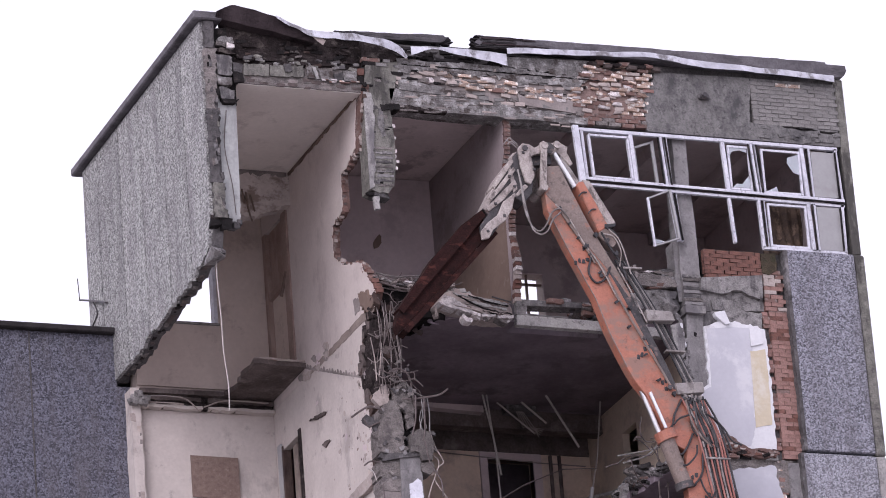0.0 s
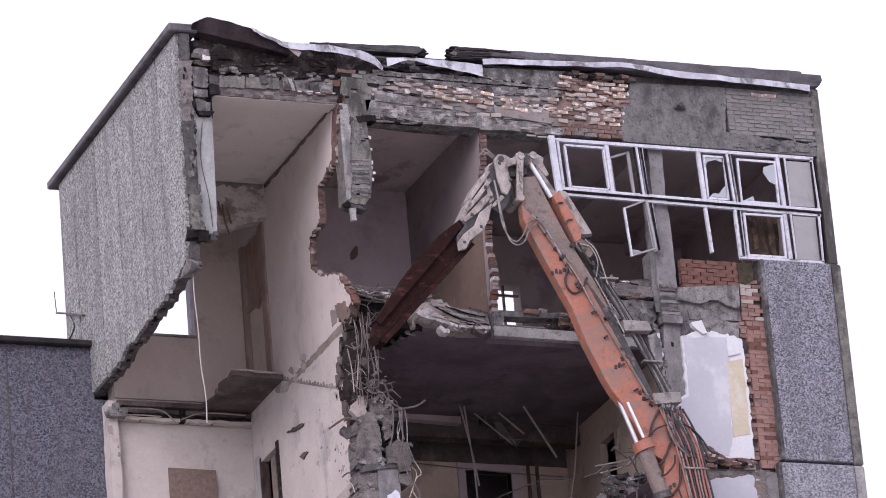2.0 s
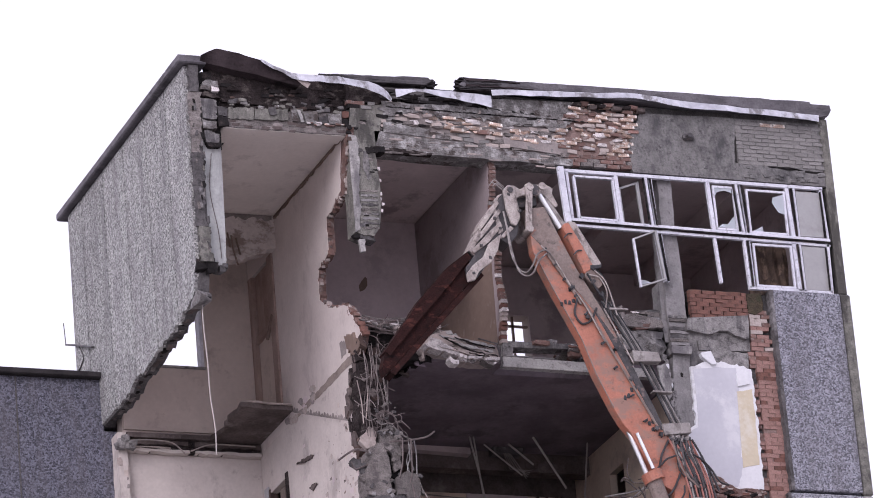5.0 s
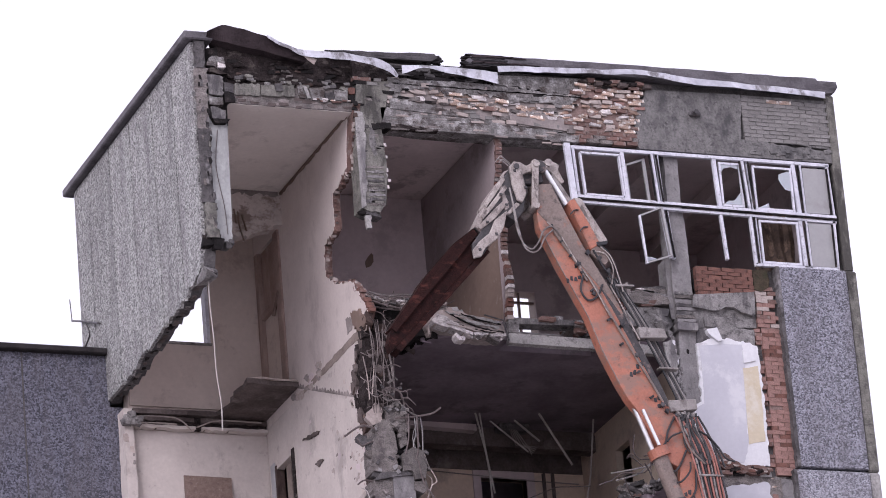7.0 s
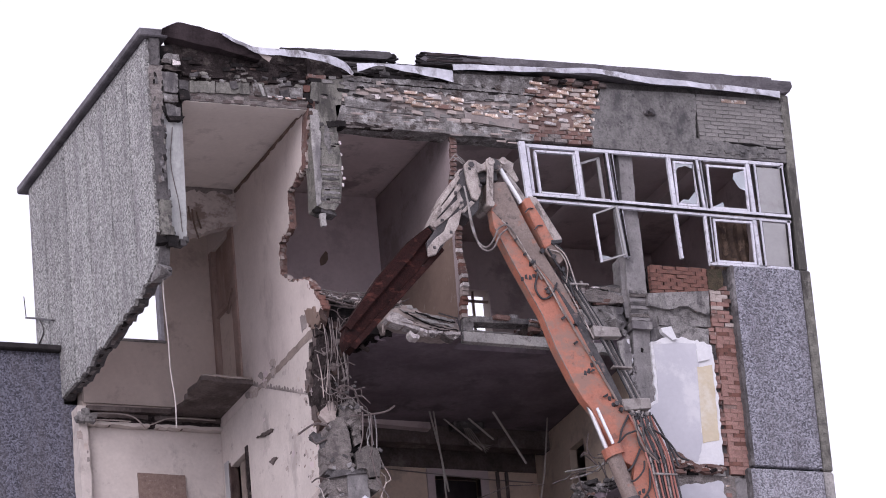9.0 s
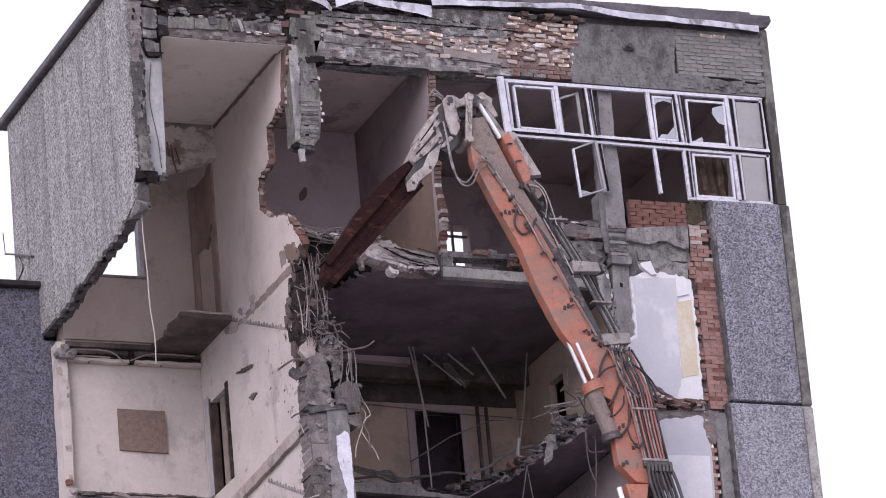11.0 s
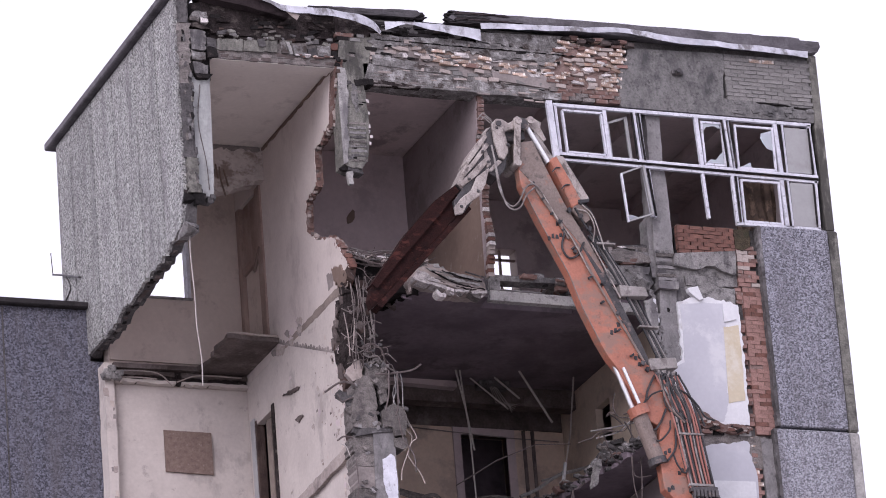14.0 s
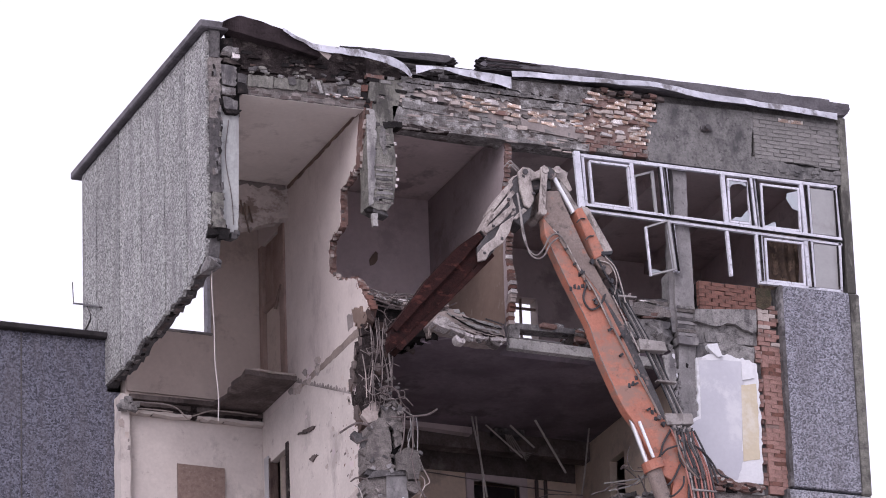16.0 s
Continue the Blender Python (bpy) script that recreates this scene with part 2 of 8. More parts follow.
    sooted=surf("smoke-smeared plaster", (0.44, 0.39, 0.365), (0.58, 0.52, 0.49), 1.6, 16, stain=(0.24, 0.19, 0.165), cover=0.38, stain_scale=2.2, stretch=0.7, bump=0.2, grain_amp=0.08),
    # grey_wall's plaster again, darkened to carry the partition's shade
    partition=surf("shade-dimmed dust-grey plaster", (0.255, 0.21, 0.213), (0.325, 0.272, 0.275), 1.0, 14, stain=(0.215, 0.177, 0.18), cover=0.32, bump=0.12, grain_amp=0.06),
    mortar=surf("mortar", (0.17, 0.115, 0.1), (0.26, 0.18, 0.16), 5, 40, bump=0.7, grain_amp=0.25),
    mortar_dark=surf("dark mortar", (0.05, 0.046, 0.046), (0.12, 0.112, 0.11), 5, 40, bump=0.7, grain_amp=0.25),
    # black for sooted masonry and for shade painted into gaps and holes
    soot=surf("soot and shade black", (0.00788, 0.00709, 0.00748), (0.0256, 0.0228, 0.0228), 4, 30, bump=0.8, stain=(0.075, 0.06, 0.057), cover=0.22, stain_scale=4, grain_amp=0.3, gloss=0.12),
    tin=surf("galvanised flashing", (0.36, 0.36, 0.4), (0.62, 0.62, 0.67), 3.5, 12, rough=0.5, metal=0.2, bump=0.2, stain=(0.17, 0.16, 0.165), cover=0.36, stain_scale=3, stretch=2.0, grain_amp=0.06),
    charred=surf("smoke-browned masonry", (0.016, 0.0125, 0.0125), (0.052, 0.041, 0.04), 5, 35, bump=0.9, depth=0.03, stain=(0.1, 0.086, 0.078), cover=0.26, stain_scale=5, stretch=0.6, grain_amp=0.35, speck=(0.008, 0.006, 0.006), speck_cover=0.35, speck_scale=6, gloss=0.12),
    bitumen=surf("brown-black roofing sheet", (0.024, 0.018, 0.02), (0.058, 0.044, 0.047), 2, 30, rough=0.75, bump=0.4, grain_amp=0.15, stain=(0.016, 0.012, 0.013), cover=0.35, stretch=0.3, gloss=0.12),
    tan=surf("tan torn plaster", (0.2, 0.16, 0.138), (0.28, 0.229, 0.2), 3, 25, stain=(0.16, 0.128, 0.112), cover=0.3, bump=0.4, grain_amp=0.12),
    pale_render=surf("pale washed render", (0.3, 0.305, 0.3), (0.42, 0.426, 0.418), 1.5, 20, stain=(0.22, 0.218, 0.214), cover=0.3, stretch=4, bump=0.3, grain_amp=0.1, speck=(0.12, 0.115, 0.11), speck_cover=0.12, speck_scale=5),
    felt=surf("roofing felt", (0.0192, 0.0168, 0.018), (0.045, 0.0408, 0.042), 3, 40, bump=0.5, grain_amp=0.2, gloss=0.12),
    felt_worn=surf("bleached roofing felt", (0.075, 0.068, 0.076), (0.15, 0.14, 0.152), 3, 30, bump=0.5, grain_amp=0.2, stain=(0.05, 0.045, 0.05), cover=0.3, stretch=0.3),
    felt_layers=surf("layered roofing felt", (0.035, 0.031, 0.034), (0.1, 0.092, 0.098), 3, 30, bump=0.7, depth=0.02, grain_amp=0.25, stain=(0.018, 0.016, 0.018), cover=0.42, stretch=0.12, stain_scale=1.6),
    slab_grey=surf("grey-brown torn plaster", (0.2, 0.172, 0.164), (0.29, 0.253, 0.241), 3, 25, stain=(0.15, 0.128, 0.12), cover=0.35, bump=0.5, grain_amp=0.15),
    white=surf("weathered white paint", (0.5, 0.5, 0.56), (0.7, 0.7, 0.76), 4, 30, rough=0.55, bump=0.15, stain=(0.24, 0.23, 0.255), cover=0.16, stain_scale=10, stretch=2.2, grain_amp=0.07, speck=(0.13, 0.12, 0.13), speck_cover=0.16, speck_scale=14),
    wood=surf("brown varnished wood", (0.22, 0.15, 0.13), (0.34, 0.245, 0.21), 3, 30, rough=0.6, stain=(0.38, 0.29, 0.25), cover=0.22, stretch=6, grain_amp=0.14),
    # lighter copy of plaster: extra room light is put into the colour
    plaster_upper=surf("dusty cream plaster, lightened for missing room light", (0.53, 0.464, 0.438), (0.625, 0.558, 0.522), 1.1, 18, stain=(0.45, 0.39, 0.37), cover=0.25, stretch=2, bump=0.15, grain_amp=0.04),
    board=surf("particle board", (0.15, 0.1, 0.085), (0.225, 0.163, 0.137), 12, 60, rough=0.9, bump=0.3, grain_amp=0.2, speck=(0.34, 0.27, 0.235), speck_cover=0.2, speck_scale=16),
    orange=surf("worn orange paint", (0.33, 0.122, 0.08), (0.47, 0.184, 0.12), 1.2, 30, rough=0.5, bump=0.15, stain=(0.27, 0.155, 0.12), cover=0.42, stain_scale=1.6, stretch=0.7, grain_amp=0.12, speck=(0.09, 0.055, 0.046), speck_cover=0.16, speck_scale=7),
    dusty=surf("dusty steel", (0.211, 0.189, 0.18), (0.334, 0.308, 0.295), 4, 30, rough=0.6, bump=0.25, stain=(0.13, 0.11, 0.105), cover=0.38, stain_scale=3, grain_amp=0.12, speck=(0.08, 0.068, 0.065), speck_cover=0.15),
    worn=surf("rubbed brownish steel", (0.15, 0.112, 0.097), (0.27, 0.212, 0.187), 2.5, 30, rough=0.6, bump=0.2, stain=(0.33, 0.14, 0.095), cover=0.22, stain_scale=2.5, grain_amp=0.16, speck=(0.055, 0.043, 0.039), speck_cover=0.32, speck_scale=5),
    dark_steel=surf("greasy dark steel", (0.03, 0.028, 0.03), (0.09, 0.082, 0.084), 5, 40, rough=0.5, metal=0.2, bump=0.2, stain=(0.18, 0.13, 0.12), cover=0.15, stain_scale=6),
    chrome=surf("cylinder chrome", (0.8, 0.8, 0.82), (0.88, 0.88, 0.9), 3, 20, rough=0.25, metal=0.6, bump=0.02, grain_amp=0.02),
    rust=surf("rust-red steel", (0.014, 0.0066, 0.0062), (0.036, 0.0125, 0.011), 5, 40, rough=0.95, bump=0.5, stain=(0.075, 0.026, 0.021), cover=0.28, stain_scale=3.0, stretch=0.5, grain_amp=0.3, speck=(0.012, 0.008, 0.008), speck_cover=0.4, speck_scale=5, gloss=0.15),
    pipe_red=surf("dull red pipe", (0.26, 0.1, 0.08), (0.36, 0.16, 0.13), 6, 40, rough=0.5, bump=0.1),
    rebar=surf("rusty reinforcing steel", (0.07, 0.052, 0.05), (0.17, 0.14, 0.135), 8, 60, rough=0.8, metal=0.1),
    rubber=surf("black rubber", (0.014, 0.014, 0.016), (0.04, 0.038, 0.042), 6, 40, rough=0.4, bump=0.1),
    rope=surf("pale cord", (0.36, 0.33, 0.31), (0.46, 0.42, 0.4), 6, 60),
    earth=surf("dusty crushed concrete", (0.3, 0.285, 0.275), (0.42, 0.4, 0.39), 0.4, 12, stain=(0.25, 0.23, 0.21), cover=0.3, stain_scale=0.3),
)
glass = bpy.data.materials.new("dusty glass")
glass.use_nodes = True
gb = glass.node_tree.nodes["Principled BSDF"]
gb.inputs["Base Color"].default_value = (0.75, 0.8, 0.85, 1)
gb.inputs["Roughness"].default_value, gb.inputs["Transmission Weight"].default_value = 0.25, 0.55
M["glass"] = glass


# ---- mesh helpers ----
def finish(name, bm, mat, parent=None, smooth=False):
    bmesh.ops.recalc_face_normals(bm, faces=bm.faces)
    me = bpy.data.meshes.new(name)
    bm.to_mesh(me)
    bm.free()
    me.materials.append(M[mat])
    if smooth:
        me.shade_smooth()
    ob = new(name, me)
    if parent:
        ob.parent = parent
    return ob


def part(name, bm, mat, parent, label="", smooth=False):
    ob = finish(name, bm, mat, parent, smooth)
    return tagged(ob, label) if label else ob


def struct(name, bm, mat, label, category):
    return tagged(finish(name, bm, mat), label, category, kind="structure")


def thing(name, label, category, group=""):
    return tagged(new(name), label, category, group)


def solid(name, bm, mat, label, category, group="", smooth=False):
    return tagged(finish(name, bm, mat, None, smooth), label, category, group)


def prism(outline, axis, lo, hi, bm=None):
    """An outline in the plane across axis, drawn out from lo to hi."""
    bm = bm or bmesh.new()

    def at(p, v):
        return {"x": (v, p[0], p[1]), "y": (p[0], v, p[1]), "z": (p[0], p[1], v)}[axis]
    a = [bm.verts.new(at(p, lo)) for p in outline]
    b = [bm.verts.new(at(p, hi)) for p in outline]
    bm.faces.new(a)
    bm.faces.new(b[::-1])
    for i in range(len(a)):
        j = (i + 1) % len(a)
        bm.faces.new((a[i], b[i], b[j], a[j]))
    return bm


def box(x0, x1, y0, y1, z0, z1, bm=None, bevel=0.0):
    bm = bm or bmesh.new()
    made = bmesh.ops.create_cube(bm, size=1, matrix=Matrix.Translation(((x0 + x1) / 2, (y0 + y1) / 2, (z0 + z1) / 2)) @ Matrix.Diagonal((x1 - x0, y1 - y0, z1 - z0, 1)))
    if bevel:
        es = {e for v in made["verts"] for e in v.link_edges}
        bmesh.ops.bevel(bm, geom=list(es), offset=bevel, segments=1, affect="EDGES")
    return bm


def rag(points, amp=0.05, step=0.1, seed=1):
    """A broken edge: the line through points, cut up and jittered."""
    rng = random.Random(seed)
    out = []
    for (x0, y0), (x1, y1) in zip(points, points[1:]):
        n = max(1, int(math.hypot(x1 - x0, y1 - y0) / step))
        for i in range(n):
            k = i / n
            j = amp if i else amp * 0.4
            out.append((x0 + (x1 - x0) * k + rng.uniform(-j, j), y0 + (y1 - y0) * k + rng.uniform(-j, j)))
    return out + [points[-1]]


def tube(points, r, bm=None, sides=6, taper=1.0):
    """A round bar or hose along points."""
    bm = bm or bmesh.new()
    pts = [Vector(p) for p in points]
    rings = []
    for i, p in enumerate(pts):
        d = (pts[min(i + 1, len(pts) - 1)] - pts[max(i - 1, 0)]).normalized()
        u = d.cross(Vector((0.3, 1, 0.2))).normalized()
        v = d.cross(u)
        rr = r * (1 + (taper - 1) * i / max(1, len(pts) - 1))
        rings.append([bm.verts.new(p + (u * math.cos(a) + v * math.sin(a)) * rr) for a in [math.tau * k / sides for k in range(sides)]])
    for a, b in zip(rings, rings[1:]):
        for k in range(sides):
            bm.faces.new((a[k], a[(k + 1) % sides], b[(k + 1) % sides], b[k]))
    bm.faces.new(rings[0][::-1])
    bm.faces.new(rings[-1])
    return bm


def bend(points, n=6):
    """A smooth curve through points (Catmull-Rom)."""
    p = [Vector(q) for q in points]
    p = [p[0] * 2 - p[1]] + p + [p[-1] * 2 - p[-2]]
    out = []
    for i in range(1, len(p) - 2):
        for k in range(n):
            t = k / n
            a, b, c, d = p[i - 1:i + 3]
            out.append(0.5 * (2 * b + (c - a) * t + (2 * a - 5 * b + 4 * c - d) * t * t + (3 * b - a - 3 * c + d) * t ** 3))
    return out + [p[-2]]


def flat(pts, y):
    """Points of the front plane set at the depth y."""
    return [(x, y, z) for x, z in pts]


def lump(c, r, seed, bm=None, squash=(1, 1, 1), sub=2, rough=0.35):
    """A broken lump of masonry."""
    bm = bm or bmesh.new()
    made = bmesh.ops.create_icosphere(bm, subdivisions=sub, radius=1)
    off = Vector((seed * 3.1, seed * 1.7, seed * 2.3))
    for v in made["verts"]:
        d = v.co.normalized()
        q = Vector([round(k * 1.6) / 1.6 * 0.5 + k * 0.5 for k in d])
        s = 1 + rough * noise.noise(d * 1.5 + off) + rough * 0.5 * noise.noise(d * 4 + off)
        v.co = Vector(c) + Vector([a * b * r * s for a, b in zip(q, squash)])
    return bm


def shard(c, r, seed, squash=(1, 1, 1), n=11, tilt=0.0):
    """A broken block of masonry: the hull of a knocked-about box and a few scattered points."""
    g = random.Random(seed * 7 + 3)
    bm = bmesh.new()
    turn = Matrix.Rotation(tilt, 3, "Y")
    for i in range(8):
        d = Vector([(1 if i >> k & 1 else -1) * g.uniform(0.35, 0.85) for k in range(3)])
        bm.verts.new(Vector(c) + turn @ Vector([a * b * r for a, b in zip(d, squash)]))
    for _ in range(max(0, n - 8)):
        d = Vector((g.gauss(0, 1), g.gauss(0, 1), g.gauss(0, 1))).normalized() * g.uniform(0.7, 1.0)
        bm.verts.new(Vector(c) + turn @ Vector([a * b * r for a, b in zip(d, squash)]))
    got = bmesh.ops.convex_hull(bm, input=bm.verts[:])
    bmesh.ops.delete(bm, geom=[v for v in got["geom_interior"] if isinstance(v, bmesh.types.BMVert)], context="VERTS")
    return bm


def pierced(x0, x1, z0, z1, lo, hi, holes, axis="y"):
    """A wall with thickness lo..hi across axis, with openings (a0, a1, z0, z1) that go through it."""
    bm = bmesh.new()
    xs = sorted({x0, x1, *[h[i] for h in holes for i in (0, 1) if x0 < h[i] < x1]})
    zs = sorted({z0, z1, *[h[i] for h in holes for i in (2, 3) if z0 < h[i] < z1]})

    def at(a, z):
        return (a, lo, z) if axis == "y" else (lo, a, z)
    grid = {(a, z): bm.verts.new(at(a, z)) for a in xs for z in zs}
    for a, b in zip(xs, xs[1:]):
        for c, d in zip(zs, zs[1:]):
            if not any(h[0] <= (a + b) / 2 <= h[1] and h[2] <= (c + d) / 2 <= h[3] for h in holes):
                bm.faces.new((grid[a, c], grid[b, c], grid[b, d], grid[a, d]))
    for v in [v for v in bm.verts if not v.link_faces]:
        bm.verts.remove(v)
    got = bmesh.ops.extrude_face_region(bm, geom=bm.faces[:])
    shift = Vector((0, hi - lo, 0)) if axis == "y" else Vector((hi - lo, 0, 0))
    bmesh.ops.translate(bm, vec=shift, verts=[g for g in got["geom"] if isinstance(g, bmesh.types.BMVert)])
    return bm


# ---- ground ----
bm = bmesh.new()
bmesh.ops.create_grid(bm, x_segments=40, y_segments=40, size=1500)
for v in bm.verts:
    far = max(abs(v.co.x), abs(v.co.y))
    v.co.z = 0.0 if far < 200 else noise.noise(v.co * 0.004) * 3 - 2
struct("ground", bm, "earth", "bare trodden earth of the demolition yard", "ground")

# ---- lower body of the building, closed and plain ----
struct("wall_lower", box(0.02, 12.33, 0.3, 7.0, 0.0, 26.2), "pebble_wing", "grey pebbledash walls of the lower storeys", "wall")
struct("wall_wing", prism([(-24, 0), (0.27, 0), (0.27, 33.0), (0.02, 33.0), (0.02, 33.98), (-24, 33.98)], "y", 5.7, 17.0), "pebble_wing",
       "dark grey pebbledash wall of the adjoining wing", "wall")
struct("trim_wing", box(-24.1, 0.0, 5.56, 17.1, 33.985, 34.1, bevel=0.02), "felt", "dark metal coping on the wing's parapet", "trim")
for x in (-1.62, -3.6, -5.6):
    part("panel_joint", box(x, x + 0.03, 5.692, 5.7, 20, 33.97), "concrete_dark", bpy.data.objects["wall_wing"])

# ---- gable: a core with cladding panels, broken off at the bottom ----
low = rag([(5.60, 33.17), (4.53, 33.10), (3.51, 33.21), (2.36, 33.26), (1.08, 33.34), (0.84, 33.46), (0.10, 33.42)], 0.05, 0.12, 3)
gable = struct("wall_west", prism(low + [(0.22, 33.55), (0.12, 33.85), (0.03, 34.0), (0.0, 37.74), (7.0, 37.74), (7.0, 33.1), (5.75, 33.1)], "x", 0.05, 0.24),
               "concrete_dark", "broken gable wall clad in grey pebbledash panels", "wall")
seams = [0.03, 1.15, 2.32, 3.6, 4.83, 6.15, 7.0]
for i, (a, b) in enumerate(zip(seams, seams[1:])):
    edge = [p for p in low if a + 0.03 < p[0] < b - 0.03]
    base = [(a + 0.02, 33.3 if i < 4 else 33.2), *sorted(edge), (b - 0.025, 33.25)] if b < 6 else [(a + 0.02, 33.12), (b - 0.02, 33.12)]
    if i == 0:
        base = [(0.07, 34.0), (0.15, 33.8), (0.28, 33.55), *[p for p in sorted(edge) if p[0] > 0.3], (b - 0.025, 33.45)]
    part("cladding_panel", prism(base + [(b - 0.025, 37.72), (a + 0.02, 37.72)], "x", -0.015, 0.052), "pebble", gable)
# unseen white lining, added to bounce light onto the side wall
part("plaster_lining", prism([(0.4, 33.75), (0.4, 36.64), (5.45, 36.64), (5.45, 33.45)], "x", 0.241, 0.252), "ceiling", gable, "unseen white lining that bounces light into the room")
struct("trim_gable", box(-0.14, 0.4, -0.06, 7.3, 37.745, 37.9, bevel=0.025), "felt_worn", "dark bent metal coping along the gable parapet", "trim")
# broken front edge of the gable
rng = random.Random(5)
z = 34.02
while z < 37.7:
    h, x0, x1, k = min(rng.uniform(0.25, 0.9), 37.71 - z), 0.03 + rng.uniform(-0.02, 0.02), 0.24 + rng.uniform(-0.03, 0.03), int(z * 173)
    part("edge_block", prism(rag([(x0, z), (x0 + rng.uniform(-.01, .02), z + h - 0.004)], 0.022, 0.05, k) + rag([(x1 + rng.uniform(-.03, .03), z + h - 0.004), (x1 - 0.03, z + h * 0.5), (x1 + rng.uniform(-.04, .03), z)], 0.035, 0.05, k + 1), "y", rng.uniform(-0.04, -0.02), 0.03), rng.choice(["concrete_dark", "layered", "concrete_dark", "weathered", "weathered"]), gable)
    z += h
for k in range(30):
    part("edge_chip", shard((rng.uniform(0.06, 0.24), -0.035, rng.uniform(34.2, 37.65)), rng.uniform(0.02, 0.06), k + 5600, squash=(0.7, 0.4, 1.7), tilt=rng.uniform(-.3, .3)), rng.choice(["concrete", "weathered", "concrete_dark", "soot", "layered"]), gable)
part("edge_block", shard((0.1, 0.1, 34.0), 0.17, 7, squash=(0.9, 0.8, 1), n=16), "soot", gable)
part("broken_corner", shard((0.12, 0.35, 33.43), 0.2, 12, squash=(1.0, 2.0, 0.6), n=18), "concrete", gable, "broken lump at the lower corner")
rng = random.Random(381)
for k, (y, z) in enumerate(low):
    part("broken_fragment", shard((0.12, y, z + 0.012), rng.uniform(0.03, 0.075), k + 3100, squash=(1, 1.6, 0.55)), rng.choice(["soot", "slab_under", "slab_under", "layered"]), gable)

# hanging strip of the front pilaster in the corner bay
strip = struct("pilaster_corner", prism([(0.25, 36.3), *rag([(0.25, 36.2), (0.25, 34.2), (0.2, 34.0)], 0.015, 0.2, 4), *rag([(0.22, 33.9), (0.5, 33.98), (0.56, 34.3)], 0.03, 0.08, 5), (0.6, 36.3)], "y", 0.08, 0.3),
               "pale_render", "pale rendered pilaster hanging with a broken foot", "pilaster")
part("broken_foot", shard((0.4, 0.18, 33.98), 0.17, 22, squash=(1.2, 0.8, 0.6), n=18), "concrete_dark", strip, "sooty broken end")
for k, (x, z, r) in enumerate([(0.2, 34.02, 0.15), (0.27, 33.93, 0.13), (0.13, 34.12, 0.11), (0.52, 33.99, 0.07), (0.45, 33.92, 0.08)]):
    part("broken_foot", shard((x, 0.06, z), r, k + 23, squash=(1.0, 0.8, 1.0), n=14), "soot" if k < 3 else "concrete_dark", strip)

# ---- back wall with its window openings ----
struct("wall_back", pierced(0.3, 12.1, 26.2, 36.65, 5.5, 5.8, [(0.5, 1.93, 34.22, 36.05), (7.93, 8.46, 34.5, 35.66), (9.42, 9.95, 34.5, 35.56), (6.7, 8.4, 29.96, 32.3), (3.06, 4.28, 29.98, 32.5)]),
       "beige", "dusty plastered back wall with empty window openings", "wall")
struct("plaster_back", pierced(0.32, 2.9, 30.0, 32.5, 5.47, 5.498, []), "plaster", "dirty white plaster of the lower corner room", "wall")
struct("pilaster_back", prism(rag([(0.14, 26.2), (0.13, 28), (0.13, 30), (0.14, 32.85)], 0.012, 0.2, 121) + rag([(0.3, 32.85), (0.33, 31.4), (0.3, 30.2), (0.36, 29.6), (0.3, 26.2)], 0.018, 0.14, 122), "y", 5.32, 5.68), "plaster", "flaking white corner pilaster", "pilaster")
rng = random.Random(270)
for k in range(16):
    part("flake", shard((rng.uniform(0.15, 0.3), 5.318, rng.uniform(28.2, 32.6)), rng.uniform(0.02, 0.09), k + 2750, squash=(0.9, 0.12, 1.3)), rng.choice(["scar", "slab_grey", "beige", "concrete"]), bpy.data.objects["pilaster_back"])
struct("plaster_back_upper", pierced(0.32, 2.89, 32.97, 36.64, 5.46, 5.498, [(0.5, 1.93, 34.22, 36.05)]), "beige_pale", "dusty beige plaster of the upper corner room", "wall")
w1 = tagged(new("window_1"), "empty window opening with a pale sill and jamb", "window", kind="structure")
part("jamb", box(1.87, 1.93, 5.43, 5.6, 34.22, 36.05), "white", w1)
part("sill", box(0.5, 1.95, 5.4, 5.6, 34.2, 34.235), "concrete_pale", w1)
w2 = tagged(new("window_2"), "empty back window with a mullion", "window", kind="structure")
part("mullion", box(8.14, 8.18, 5.55, 5.6, 34.5, 35.66), "wood", w2)
part("bar", box(7.93, 8.46, 5.55, 5.6, 35.45, 35.49), "wood", w2)
struct("wall_east", box(12.1, 12.33, 0.25, 7.0, 26.2, 37.7), "pebble_wing", "grey pebbledash east wall", "wall")
# dark colour stands in for the lack of light behind the doorways
struct("wall_rear", pierced(0.25, 12.08, 26.2, 33.4, 6.8, 7.0, []), "ceiling_dark", "plain rear wall, darkened for the unlit passage", "wall")

# ---- ceilings and floors ----
struct("ceiling_middle", box(3.05, 5.7, 0.41, 5.79, 36.652, 36.85), "ceiling_brown", "smoke-browned ceiling of the middle room", "ceiling")
struct("ceiling_east", box(5.702, 12.08, 0.41, 5.79, 36.652, 36.85), "smoked", "smoke-darkened ceiling of the east room", "ceiling")
struct("ceiling", box(0.26, 3.04, 0.37, 5.79, 36.652, 36.85), "ceiling", "dusty whitewashed ceiling of the top storey", "ceiling")
struct("roof", box(0.5, 12.3, 0.13, 7.0, 37.45, 37.69), "felt", "flat roof slab under roofing felt", "roof")
front = rag([(2.92, 32.92), (3.39, 32.85), (3.87, 32.99), (4.19, 33.01)], 0.04, 0.1, 8)
